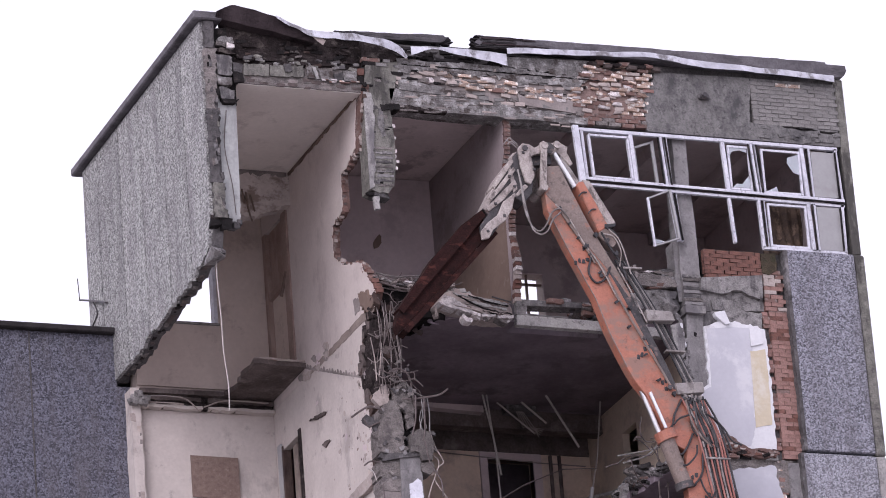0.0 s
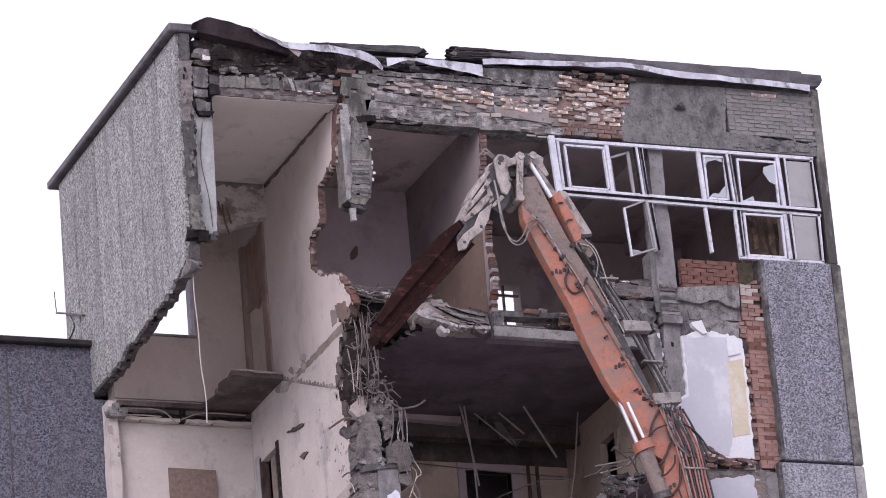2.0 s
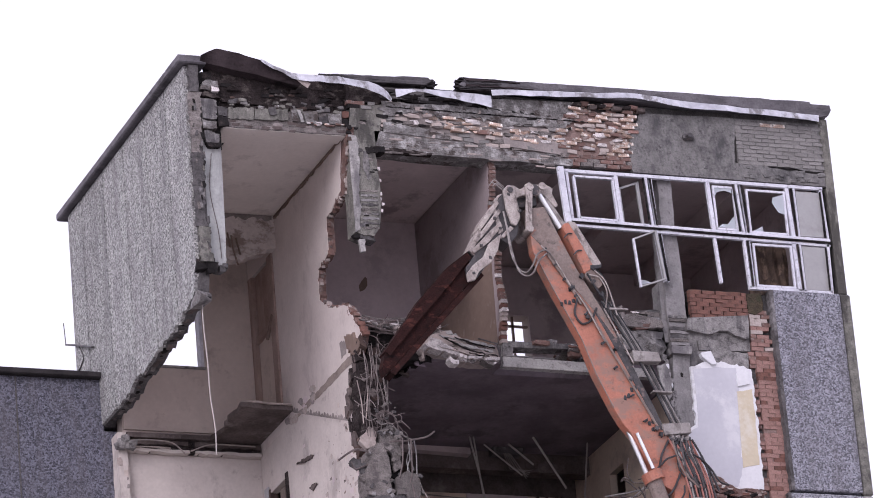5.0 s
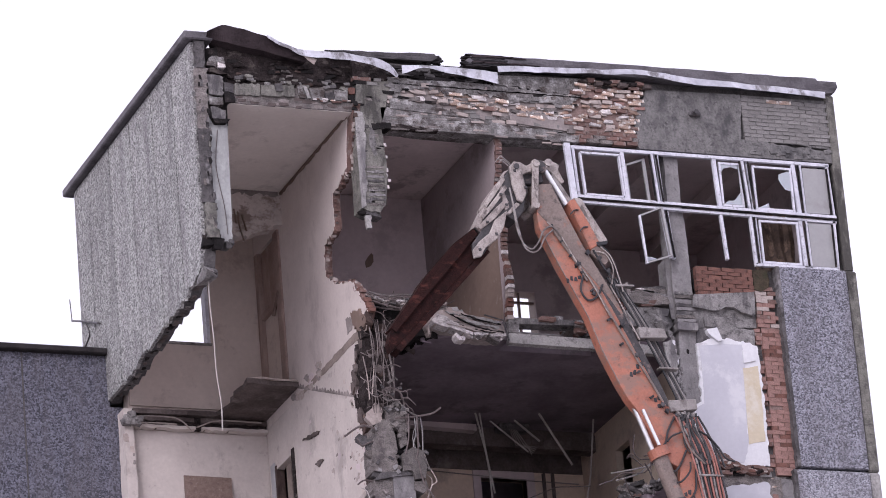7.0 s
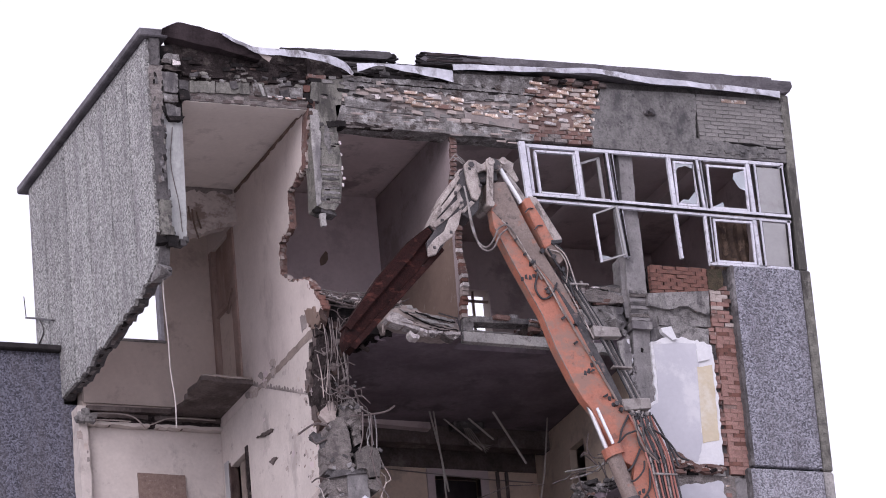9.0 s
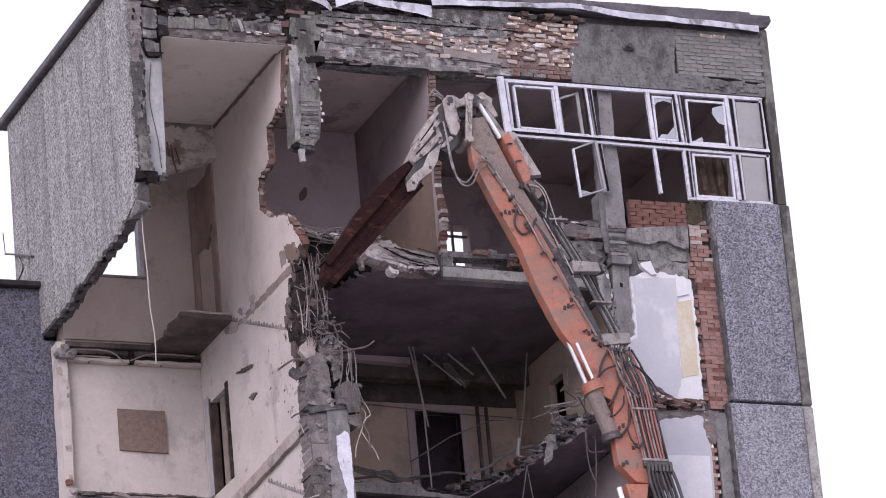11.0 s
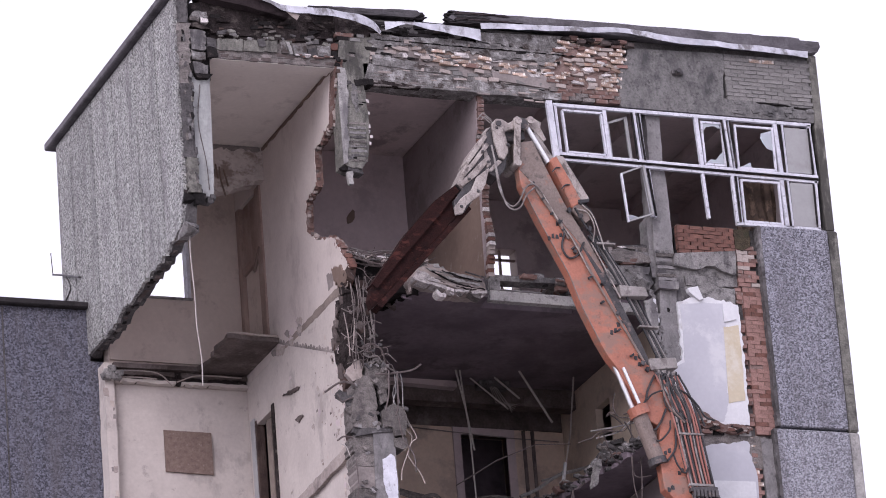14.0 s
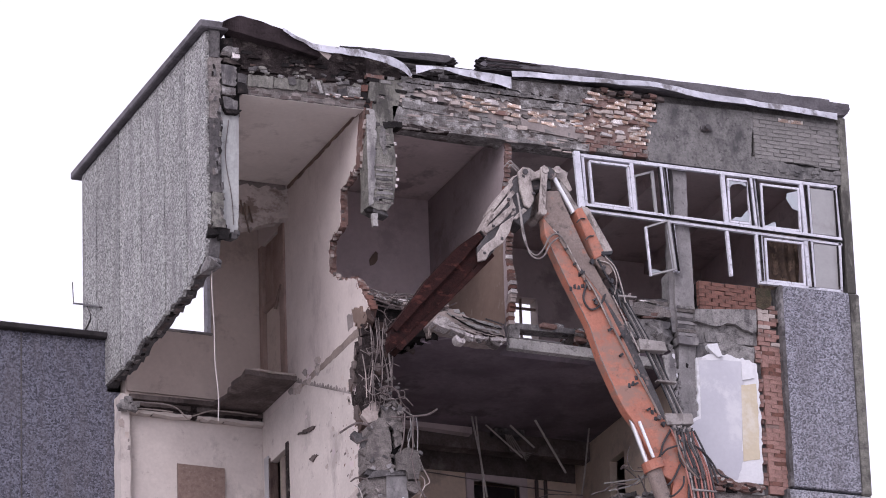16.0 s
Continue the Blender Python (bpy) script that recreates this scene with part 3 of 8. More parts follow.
f1_edge = rag([(3.06, 1.3), (3.9, 1.4), (4.25, 0.35), (5.5, 0.28), (5.62, 0.32)], 0.07, 0.12, 9) + [(5.62, 0.8), (7.4, 0.8)] + rag([(7.4, 0.35), (8.1, 0.4), (9.0, 0.3)], 0.06, 0.12, 10)
# slab colour carries the shade of its underside
f1 = struct("floor_upper", prism(f1_edge + [(9.0, 5.49), (3.06, 5.49)], "z", 32.56, 32.9), "ceiling_dark", "broken concrete floor slab, darkened for its shaded underside", "floor")
# edge coloured black for dirt and for the shade on it
part("torn_edge", prism([(x - 0.02, y - 0.04) for x, y in f1_edge if x < 4.4] + [(x, y + 0.02) for x, y in reversed(f1_edge) if x < 4.4], "z", 32.553, 32.9), "soot", f1, "broken slab edge, black for dirt and shade")
rng = random.Random(512)
for k in range(60):
    q = rng.random()
    x, y = (3.06 + 1.1 * q, 1.25 + 0.1 * q) if k % 3 else (3.95 + 0.3 * q, 1.3 - 0.95 * q)
    part("torn_concrete", shard((x, y - 0.06, rng.uniform(32.55, 32.88)), rng.uniform(0.05, 0.11), k + 5120, squash=(1.5, 0.6, 0.7), tilt=rng.uniform(-.4, .4)), rng.choice(["ceiling_dark", "ceiling_dark", "slab_under"]), f1)
# added black block stands in for the shaded void below the laths
part("torn_edge", prism(rag([(2.98, 33.1), (3.4, 33.16), (3.85, 33.15), (4.15, 33.02)], 0.03, 0.06, 513) + rag([(4.15, 32.62), (3.6, 32.58), (3.06, 32.58)], 0.03, 0.08, 514), "y", 0.45, 1.2), "soot", f1, "added black block for the shaded void under the debris")
part("edge_beam", prism([(5.61, 32.67), (7.36, 32.64), (8.44, 32.58), (8.43, 32.42), (7.31, 32.46), (5.59, 32.48)], "y", 0.2, 0.34), "concrete_pale", f1, "pale concrete slab edge")
part("edge_course", prism([(5.64, 32.97), (7.18, 32.98), (7.33, 32.86), (7.10, 32.70), (7.06, 32.89), (5.82, 32.86), (5.80, 32.68), (5.61, 32.69)], "y", 0.22, 0.5), "concrete", f1, "cracked upper lip of the slab")
# pale layer out of view, added to brighten ceiling and walls by bounce
part("dust_layer", prism([(3.1, 1.6), (4.2, 1.5), (4.5, 0.7), (8.9, 0.85), (8.9, 5.4), (3.1, 5.4)], "z", 32.904, 32.925), "earth", f1, "unseen pale floor layer that bounces light upwards")
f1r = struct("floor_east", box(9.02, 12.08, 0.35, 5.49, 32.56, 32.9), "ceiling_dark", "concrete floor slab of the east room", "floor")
# the same added light-bouncing layer for the east room
part("dust_layer", box(9.05, 11.85, 0.5, 5.4, 32.904, 32.925), "earth", f1r, "unseen pale floor layer that bounces light upwards")
f1l = struct("floor_corner", prism(rag([(1.98, 4.92), (1.89, 4.13), (1.89, 3.55), (2.27, 3.57), (2.59, 3.58)], 0.04, 0.12, 11) + [(2.89, 3.6), (2.89, 5.48), (0.32, 5.48), (0.32, 5.3), (1.9, 5.28)], "z", 32.77, 32.86),
             "slab_under", "torn remnant of the corner room's floor slab", "floor")
broken = [(5.14, 4.07), (6.17, 4.13), (7.05, 4.41), (7.40, 3.89), (7.78, 3.20), (7.88, 1.84), (8.03, 1.15), (8.12, 0.08), (8.18, -0.67)]
f2_edge = rag([(3.2, broken[0][1]), *broken, (9.0, broken[-1][1])], 0.04, 0.07, 12)
part("torn_rim", tube(bend([(1.9, 3.56, 32.87), (2.15, 3.53, 32.88), (2.5, 3.55, 32.865), (2.86, 3.57, 32.875)]), 0.02, sides=5), "scar", f1l, "pale torn rim")
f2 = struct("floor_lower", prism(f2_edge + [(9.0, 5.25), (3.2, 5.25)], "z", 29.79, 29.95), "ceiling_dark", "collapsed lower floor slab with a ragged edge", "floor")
front2 = broken[0][1] - 0.12
pale = [(5.06, 29.89), (5.64, 29.93), (6.35, 29.90), (6.48, 29.78), (7.29, 29.71), (7.22, 29.67), (6.28, 29.69), (5.04, 29.73)]
part("edge_beam", prism(rag(pale[:5], 0.012, 0.1, 201) + pale[5:], "y", front2 - 0.06, front2 + 0.1), "concrete_pale", f2, "pale broken slab edge")
for k, q in enumerate(([(5.14, 30.15), (5.46, 30.08), (5.79, 30.15), (5.98, 30.02), (6.22, 30.00)], [(5.10, 29.98), (5.56, 30.04), (5.88, 29.96), (6.33, 30.07), (6.78, 30.14)], [(5.14, 30.21), (5.31, 30.17), (5.68, 30.09), (6.02, 29.97)], [(6.19, 30.00), (6.55, 30.10), (6.91, 30.18), (7.33, 30.16)],
                       [(7.47, 30.20), (7.79, 30.34), (8.27, 30.65), (8.84, 30.83), (9.18, 31.02)], [(7.92, 30.52), (8.22, 30.62), (8.39, 30.74)])):
    part("torn_strip", tube(bend([(x, front2, z) for x, z in q]), 0.025 if k % 2 else 0.035, sides=5), "layered" if k < 4 else "concrete_pale", f2)
struct("floor_corner_low", prism([*rag([(0.3, 29.98), (2.88, 29.98)], 0.02, 0.12, 97), *rag([(2.88, 29.58), (0.3, 29.6)], 0.04, 0.12, 98)], "y", 5.25, 5.48), "layered", "stub of the lower corner floor slab", "floor")
corn = part("cornice", box(0.2, 2.9, 5.06, 5.3, 29.32, 29.47, bevel=0.02), "slab_grey", bpy.data.objects["floor_corner_low"], "dusty grey moulding under the slab")
part("lip", prism(rag([(0.2, 29.53), (1.2, 29.525), (2.9, 29.53)], 0.008, 0.15, 1395) + rag([(2.9, 29.472), (0.2, 29.472)], 0.004, 0.2, 1396), "y", 5.0, 5.3), "plaster", corn)
part("conduit", tube([(0.75, 5.28, 29.2), (1.6, 5.28, 29.195), (2.72, 5.28, 29.2)], 0.022), "slab_grey", bpy.data.objects["floor_corner_low"], "thin grey conduit along the wall")
struct("wall_back_low", box(0.34, 2.9, 5.3, 5.495, 26.2, 29.5), "plaster", "dirty white plaster wall below", "wall")
struct("floor_rear", box(0.3, 12.08, 5.81, 6.79, 33.2, 33.4), "ceiling_dark", "slab over the rear passage", "floor")
struct("floor_base", box(0.3, 12.08, 0.3, 5.49, 26.22, 26.5), "concrete_dark", "rubble-covered floor slab", "floor")

# ---- the corner room's side wall, with a broken front edge ----
hole = rag([(-0.09, 36.71), (0.30, 35.64), (1.24, 35.54), (1.25, 34.89), (1.83, 34.80), (1.88, 34.23), (1.50, 33.94), (0.54, 33.59), (0.43, 33.39), (-0.03, 32.85)], 0.035, 0.09, 14)
lower = rag([(0.05, 32.75), (0.7, 32.3), (0.95, 31.8), (0.8, 31.2), (0.45, 30.6), (0.6, 30.0), (0.35, 29.3), (0.4, 28.2), (0.3, 26.3)], 0.05, 0.1, 15)
side = struct("wall_side", prism([(0.1, 36.64), *hole, *lower, (4.12, 26.3), (4.12, 36.64)], "x", 2.912, 3.04), "brick_dull", "dirty white plastered brick partition with a broken edge", "wall")
grow = 0.015
upper_edge = rag([(0.24, 36.63), (0.38, 36.18), (0.46, 35.72), (0.9, 35.58)], 0.02, 0.08, 18) + [(y + grow, z) for y, z in hole if z < 35.6]
# upper skin takes the lightened plaster in place of light reaching deep
part("plaster_skin", prism([*upper_edge, (0.1, 32.6), (4.12, 32.6), (4.12, 36.64)], "x", 2.9, 2.912), "plaster_upper", side, "dusty cream plaster, lightened for missing room light")
part("plaster_skin", prism([(0.1, 32.598), *[(y + grow, z) for y, z in lower if z < 32.58], (4.12, 26.3), (4.12, 32.598)], "x", 2.9, 2.912), "plaster", side, "dirty white plaster")
part("peeled_flap", prism(rag([(0.74, 33.10), (0.36, 33.00), (0.02, 32.72), (0.16, 32.60), (0.49, 32.65), (0.67, 32.89)], 0.05, 0.05, 290), "x", 2.86, 2.9), "dado", side, "peeling brownish flap of plaster")
part("peeled_flap", prism(rag([(1.07, 33.08), (0.84, 33.06), (0.7, 32.95), (0.78, 32.8), (1.01, 32.78)], 0.03, 0.05, 296), "x", 2.89, 2.9), "slab_grey", side)
struct("wall_side_rear", pierced(4.121, 5.46, 26.3, 36.64, 2.9, 3.04, [(4.2, 5.12, 29.98, 31.72), (4.3, 5.3, 32.95, 36.0)], axis="x"), "plaster", "dirty white plastered wall with two door openings", "wall")
band = prism(rag([(0.1, 32.68), (2.0, 32.67), (3.5, 32.63)], 0.02, 0.12, 92) + rag([(3.5, 32.57), (2.4, 32.54), (0.1, 32.52)], 0.015, 0.12, 93), "x", 2.894, 2.9)
part("plaster_skin", pierced(4.122, 5.455, 32.6, 36.63, 2.893, 2.899, [(4.3, 5.3, 32.95, 36.0)], axis="x"), "plaster_upper", bpy.data.objects["wall_side_rear"], "dusty cream plaster, lightened for missing room light")
part("slab_scar", band, "tan", side, "brownish scar of the torn floor")
part("slab_scar", prism([*rag([(0.42, 29.52), (0.42, 29.74), (5.0, 29.56)], 0.012, 0.15, 202), *rag([(5.0, 29.36), (0.42, 29.52)], 0.02, 0.12, 203)], "x", 2.82, 2.9), "scar", side, "dusty torn ledge along the wall")
part("frieze_line", prism(rag([(0.2, 36.59), (4.1, 36.575)], 0.02, 0.08, 99) + [(4.1, 36.64), (0.2, 36.64)], "x", 2.88, 2.9), "dado", side, "dark crack line under the ceiling")


def teeth(y0, z0, y1, z1, n):
    """The stepped ghost line of a torn stair."""
    bm = bmesh.new()
    for i in range(n):
        a, b = i / n, (i + 1) / n
        ya, yb = y0 + (y1 - y0) * a, y0 + (y1 - y0) * b
        za, zb = z0 + (z1 - z0) * a, z0 + (z1 - z0) * b
        h = 0.05 + 0.025 * math.sin(i * 2.3)
        prism([(ya, za), (ya + (yb - ya) * 0.2, za + h * 0.8), (ya + (yb - ya) * 0.45, za + h), (ya + (yb - ya) * 0.75, za + h * 0.5), (yb, zb), (yb, zb - 0.012), (ya, za - 0.012)], "x", 2.893, 2.9, bm)
    return bm


ghost = [(4.00, 32.92), (0.77, 31.53), (2.47, 29.34), (0.74, 28.51)]
part("stair_scar", teeth(*ghost[0], *ghost[1], 24), "slab_grey", side, "toothed grey scar of a torn stair")
part("stair_scar", teeth(*ghost[2], *ghost[3], 13), "slab_grey", side)
# scuffs and knocked-out patches
for y, z, r, k in ((3.2, 31.95, 0.07, 1), (3.3, 31.4, 0.06, 2), (2.25, 30.7, 0.09, 3), (2.0, 30.9, 0.06, 4), (1.6, 31.1, 0.07, 5), (1.3, 30.85, 0.05, 6), (0.8, 30.4, 0.09, 7), (1.0, 30.2, 0.06, 8), (2.6, 30.3, 0.04, 11), (1.15, 31.6, 0.06, 12), (1.9, 29.95, 0.06, 13), (3.5, 29.9, 0.07, 14)):
    part("chip", shard((2.9, y, z), r * 0.8, k + 1400, squash=(0.06, 1.5, 0.7)), "smoked" if k in (1, 2) else "scar", side)
part("chip", prism(rag([(3.61, 31.76), (3.19, 31.71), (2.73, 31.62), (2.83, 31.58), (3.27, 31.65)], 0.02, 0.05, 171), "x", 2.87, 2.9), "slab_under", side, "dark gash in the plaster")
part("chip", prism(rag([(3.07, 31.11), (2.80, 31.10), (2.61, 31.03), (2.79, 31.02), (2.88, 30.99)], 0.02, 0.05, 172), "x", 2.88, 2.9), "slab_under", side)
rng = random.Random(72)
for k in range(16):
    y = rng.uniform(2.4, 4.0)
    part("smear", prism(rag([(0, 0), (0.1, 0.04), (0.2, 0.12), (0.08, 0.16), (-0.06, 0.09)], 0.03, 0.05, k + 3500), "x", 2.8965 - 0.0008 * k, 2.9), rng.choice(["slab_grey", "scar", "grey_wall"]), side).location = (0, y, 32.5 + rng.uniform(-0.12, 0.25))
rng = random.Random(73)
for k in range(46):
    y = abs(rng.gauss(0, 0.5)) + 0.55
    part("peeled_patch", shard((2.9, y, rng.uniform(28.2, 32.2)), rng.uniform(0.02, 0.075), k + 1450, squash=(0.05, 1.0, 1.3)), rng.choice(["beige", "scar", "beige_pale", "grey_wall"]), side)
bm = prism([(0.26, 36.65), (2.895, 36.65), *rag([(2.895, 36.0), (2.6, 35.88), (2.3, 35.78), (2.05, 35.72), (1.9, 35.8), (1.5, 35.76), (0.26, 35.8)], 0.045, 0.07, 292)], "y", 3.85, 4.08)
beam = struct("beam_corner", bm, "sooted", "smoke-smeared downstand beam across the corner room", "beam")
part("crack", prism(rag([(0.4, 36.53), (1.6, 36.56), (2.85, 36.57)], 0.04, 0.06, 293) + rag([(2.85, 36.645), (0.4, 36.645)], 0.003, 0.3, 294), "y", 3.842, 3.85), "slab_grey", beam, "brown smear along the ceiling")
for k, q in enumerate(([(2.04, 36.20), (2.06, 35.93), (2.13, 35.63)], [(1.97, 36.25), (2.00, 35.98)], [(2.12, 36.15), (2.19, 35.83)])):
    part("hanging_strip", tube(bend(flat(q, 3.83)), 0.018, sides=5), "dado", beam)
rng = random.Random(371)
for k in range(44):
    part("speck", shard((2.9, abs(rng.gauss(0.4, 0.6)) + 0.4, rng.uniform(29.7, 32.0)), rng.uniform(0.012, 0.035), k + 3000, squash=(0.06, 1.6, 1.0)), rng.choice(["dado", "slab_under", "scar"]), side)
for k in range(30):
    part("stain_patch", prism(rag([(0, 0), (0.05, 0.02), (0.09, 0.09), (0.03, 0.13), (-0.03, 0.07)], 0.02, 0.05, k + 3400), "x", 2.897, 2.9), rng.choice(["beige", "scar", "grey_wall"]), side).location = (0, abs(rng.gauss(0.3, 0.5)) + 0.45, rng.uniform(28.0, 32.2))
d1 = tagged(new("door_1"), "dark brown wooden door frame without its leaf, in the partition", "door", kind="structure")
part("jamb", box(2.86, 3.06, 4.08, 4.34, 32.95, 36.02, bevel=0.01), "wood", d1)
part("jamb", box(2.87, 3.06, 5.26, 5.42, 32.95, 36.0, bevel=0.01), "wood", d1)
part("door_leaf", box(2.95, 3.0, 4.36, 5.24, 32.95, 34.66), "beige_pale", d1, "pale beige boarded lower leaf")
part("transom_board", box(2.96, 3.0, 4.36, 5.24, 34.8, 36.0), "wood", d1, "dark brown upper board")
part("transom", box(2.88, 3.05, 4.32, 5.24, 34.66, 34.8, bevel=0.01), "wood", d1)
part("leaning_slat", tube([(2.86, 4.55, 34.5), (2.86, 4.2, 34.85)], 0.03), "board", d1, "pale splintered slat")
d2 = tagged(new("door_2"), "dark door opening with a narrow worn frame", "door", kind="structure")
part("jamb", box(2.87, 3.05, 4.1, 4.22, 29.98, 31.8, bevel=0.01), "charred", d2)
part("jamb", box(2.86, 3.05, 5.12, 5.3, 29.98, 31.86, bevel=0.01), "grey_board", d2, "pale grey painted jamb")
part("jamb", box(2.88, 3.05, 5.06, 5.12, 29.98, 31.8, bevel=0.01), "wood_dark", d2)
part("door_leaf", box(2.99, 3.03, 4.58, 4.82, 29.98, 31.7), "tan", d2, "pale brown door leaf standing ajar")
struct("wall_corridor", box(4.3, 4.4, 3.91, 5.49, 29.96, 36.64), "grey_wall", "dim corridor wall behind the doors", "wall")

# ---- middle room ----
struct("wall_middle", pierced(3.05, 5.6, 32.9, 36.64, 3.75, 3.9, []), "grey_wall", "dust-grey plastered wall of the middle room", "wall")
# no opening: a brown patch paints the hole's shade
part("hole", prism(rag([(4.5 + math.cos(a) * 0.08 + math.sin(a) * 0.05, 35.36 + math.sin(a) * 0.15) for a in [math.tau * q / 7 for q in range(8)]], 0.03, 0.06, 433), "y", 3.742, 3.75), "dado", bpy.data.objects["wall_middle"], "flat brown patch painting the shade of a knocked hole")
pfront = rag([(0.1, 36.6), (0.15, 35.9), (0.3, 35.4), (0.1, 34.9), (0.25, 34.3), (0.2, 33.6), (0.4, 32.95)], 0.04, 0.1, 17)
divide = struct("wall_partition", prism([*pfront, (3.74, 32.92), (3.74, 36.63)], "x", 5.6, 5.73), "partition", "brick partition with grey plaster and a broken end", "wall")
part("dado", prism([(0.32, 34.5), (0.36, 33.0), (3.72, 33.0), (3.72, 34.84)], "x", 5.594, 5.6), "dado", divide, "beige painted lower wall")
for x in (7.3, 9.0, 10.7):
    struct("ceiling_beam", box(x, x + 0.25, 0.41, 5.48, 36.4, 36.65), "smoked", "dusty concrete ceiling rib", "beam")
struct("wall_east_room", box(11.9, 12.09, 0.4, 5.48, 26.5, 36.64), "smoked", "dusty plaster of the east room", "wall")

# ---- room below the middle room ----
# the room's depth shade is in this wall's dark colour
struct("wall_under", box(3.06, 9.0, 5.2, 5.48, 26.5, 29.785), "ceiling_dark", "back wall of the storey below, shade in its dark colour", "wall")
struct("wall_low_frieze", box(4.41, 9.0, 5.27, 5.298, 31.98, 32.55), "slab_under", "dark brown upper wall above the doorway", "wall")
struct("wall_east_back", pierced(5.75, 11.89, 32.95, 36.63, 5.45, 5.498, [(7.93, 8.46, 34.5, 35.66), (9.42, 9.95, 34.5, 35.56)]), "smoked", "smoke-stained plaster of the east room", "wall")
struct("wall_low_back", pierced(4.4, 9.1, 29.96, 32.55, 5.3, 5.49, [(6.95, 7.86, 29.96, 31.83), (3.06, 4.28, 29.98, 32.5)]), "ochre", "yellowish painted wall with a dark doorway", "wall")
d3 = tagged(new("door_3"), "dark empty doorway in a dusty grey frame", "door", kind="structure")
part("jamb", box(6.8, 6.95, 5.26, 5.45, 29.96, 31.828), "grey_wall", d3)
part("jamb", box(7.86, 8.02, 5.26, 5.45, 29.96, 31.828), "grey_wall", d3)
part("head", box(6.8, 8.02, 5.26, 5.45, 31.83, 31.97), "grey_wall", d3)
struct("beam_low", box(4.4, 9.08, 4.6, 4.9, 32.2, 32.558), "slab_under", "dark brown concrete downstand beam", "beam")
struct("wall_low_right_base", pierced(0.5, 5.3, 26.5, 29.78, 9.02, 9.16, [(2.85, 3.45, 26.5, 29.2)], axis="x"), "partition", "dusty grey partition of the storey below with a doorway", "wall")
d4 = tagged(new("door_4"), "dark doorway in a pale frame in the storey below", "door", kind="structure")
for y0, y1, z0, z1 in ((2.76, 2.86, 26.5, 29.3), (3.44, 3.54, 26.5, 29.3), (2.86, 3.44, 29.2, 29.3)):
    part("jamb" if z1 - z0 > 1 else "head", box(8.99, 9.18, y0, y1, z0, z1), "grey_board", d4)
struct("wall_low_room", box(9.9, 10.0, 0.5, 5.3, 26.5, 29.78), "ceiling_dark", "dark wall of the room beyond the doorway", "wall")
solid("hanging_sheet", prism(rag([(2.75, 29.3), (2.75, 28.6), (2.9, 27.6)], 0.05, 0.1, 245) + rag([(1.5, 27.5), (1.6, 28.5), (2.1, 28.8), (2.4, 29.3)], 0.06, 0.1, 246), "x", 8.9, 9.0), "concrete_pale", "pale torn sheet of plaster leaning on the partition", "plaster")
struct("wall_low_right", pierced(0.5, 5.3, 29.955, 32.55, 9.02, 9.16, [(3.1, 3.75, 29.96, 31.9)], axis="x"), "olive", "yellowish partition with a dark doorway", "wall")
# added wall: blocks light so the passage behind the door stays dark
struct("wall_low_middle", box(3.05, 4.4, 3.75, 3.9, 29.96, 32.55), "grey_wall", "added wall that keeps light out of the passage", "wall")

# ---- front: columns, lintels, brick frieze ----
c1 = struct("column_west", prism([(3.67, 37.23), (3.03, 37.17)] + rag([(2.95, 36.6), (2.95, 36.05), (2.95, 35.55), (2.95, 35.08), (2.94, 34.76)], 0.008, 0.12, 21) + rag([(3.1, 34.7), (3.28, 34.7), (3.39, 34.87), (3.44, 35.15), (3.46, 35.54), (3.45, 35.92), (3.43, 36.31), (3.56, 36.81), (3.65, 37.03)], 0.012, 0.08, 22), "y", -0.03, 0.38),
            "weathered", "broken hanging concrete column, render flaking off", "column")
part("flaked_render", prism(rag([(2.93, 36.6), (2.935, 35.6), (2.93, 34.74)], 0.006, 0.15, 23) + rag([(3.02, 34.8), (3.06, 35.1), (3.05, 35.49), (3.09, 35.88), (3.11, 36.27), (3.08, 36.58)], 0.025, 0.06, 24), "y", -0.055, -0.03), "concrete_pale", c1, "pale flake of render")
part("flaked_render", prism(rag([(3.2, 36.3), (3.17, 36.0), (3.24, 35.75)], 0.012, 0.06, 25) + rag([(3.3, 35.8), (3.29, 36.05), (3.26, 36.3)], 0.02, 0.06, 26), "y", -0.04, -0.03), "concrete", c1)
part("sooty_cap", prism(rag([(3.24, 36.38), (3.6, 36.42)], 0.015, 0.06, 27) + rag([(3.62, 36.33), (3.26, 36.26)], 0.02, 0.06, 28), "y", -0.05, 0.2), "soot", c1)
for k in range(9):
    z = 34.82 + 0.088 * k
    part("spalled_course", prism(rag([(3.08, z), (3.4, z + 0.01)], 0.012, 0.06, 320 + k) + rag([(3.4, z + 0.05), (3.1, z + 0.045)], 0.015, 0.06, 340 + k), "y", -0.037 - 0.004 * (k % 2), -0.03), ["layered", "concrete_dark", "shaft", "concrete"][k % 4], c1)
for k, (x, z) in enumerate([(3.47, 35.99), (3.48, 35.78), (3.48, 35.52), (3.5, 35.33), (3.46, 35.42), (3.47, 35.2)]):
    part("pale_chip", shard((x, 0.0, z), 0.05, k + 350, squash=(0.7, 0.6, 1.0)), "splinter", c1)
part("broken_foot", shard((3.16, 0.12, 34.7), 0.2, 3, squash=(1.0, 0.9, 0.55), n=20), "concrete_dark", c1, "broken dark foot")
part("broken_foot", shard((2.95, 0.02, 34.68), 0.07, 4, squash=(1.4, 0.9, 0.7)), "soot", c1)
part("dangling_flake", prism(rag([(3.0, 34.62), (3.1, 34.64), (3.11, 34.4), (3.02, 34.39)], 0.012, 0.06, 25), "y", -0.02, 0.06), "concrete_pale", c1)
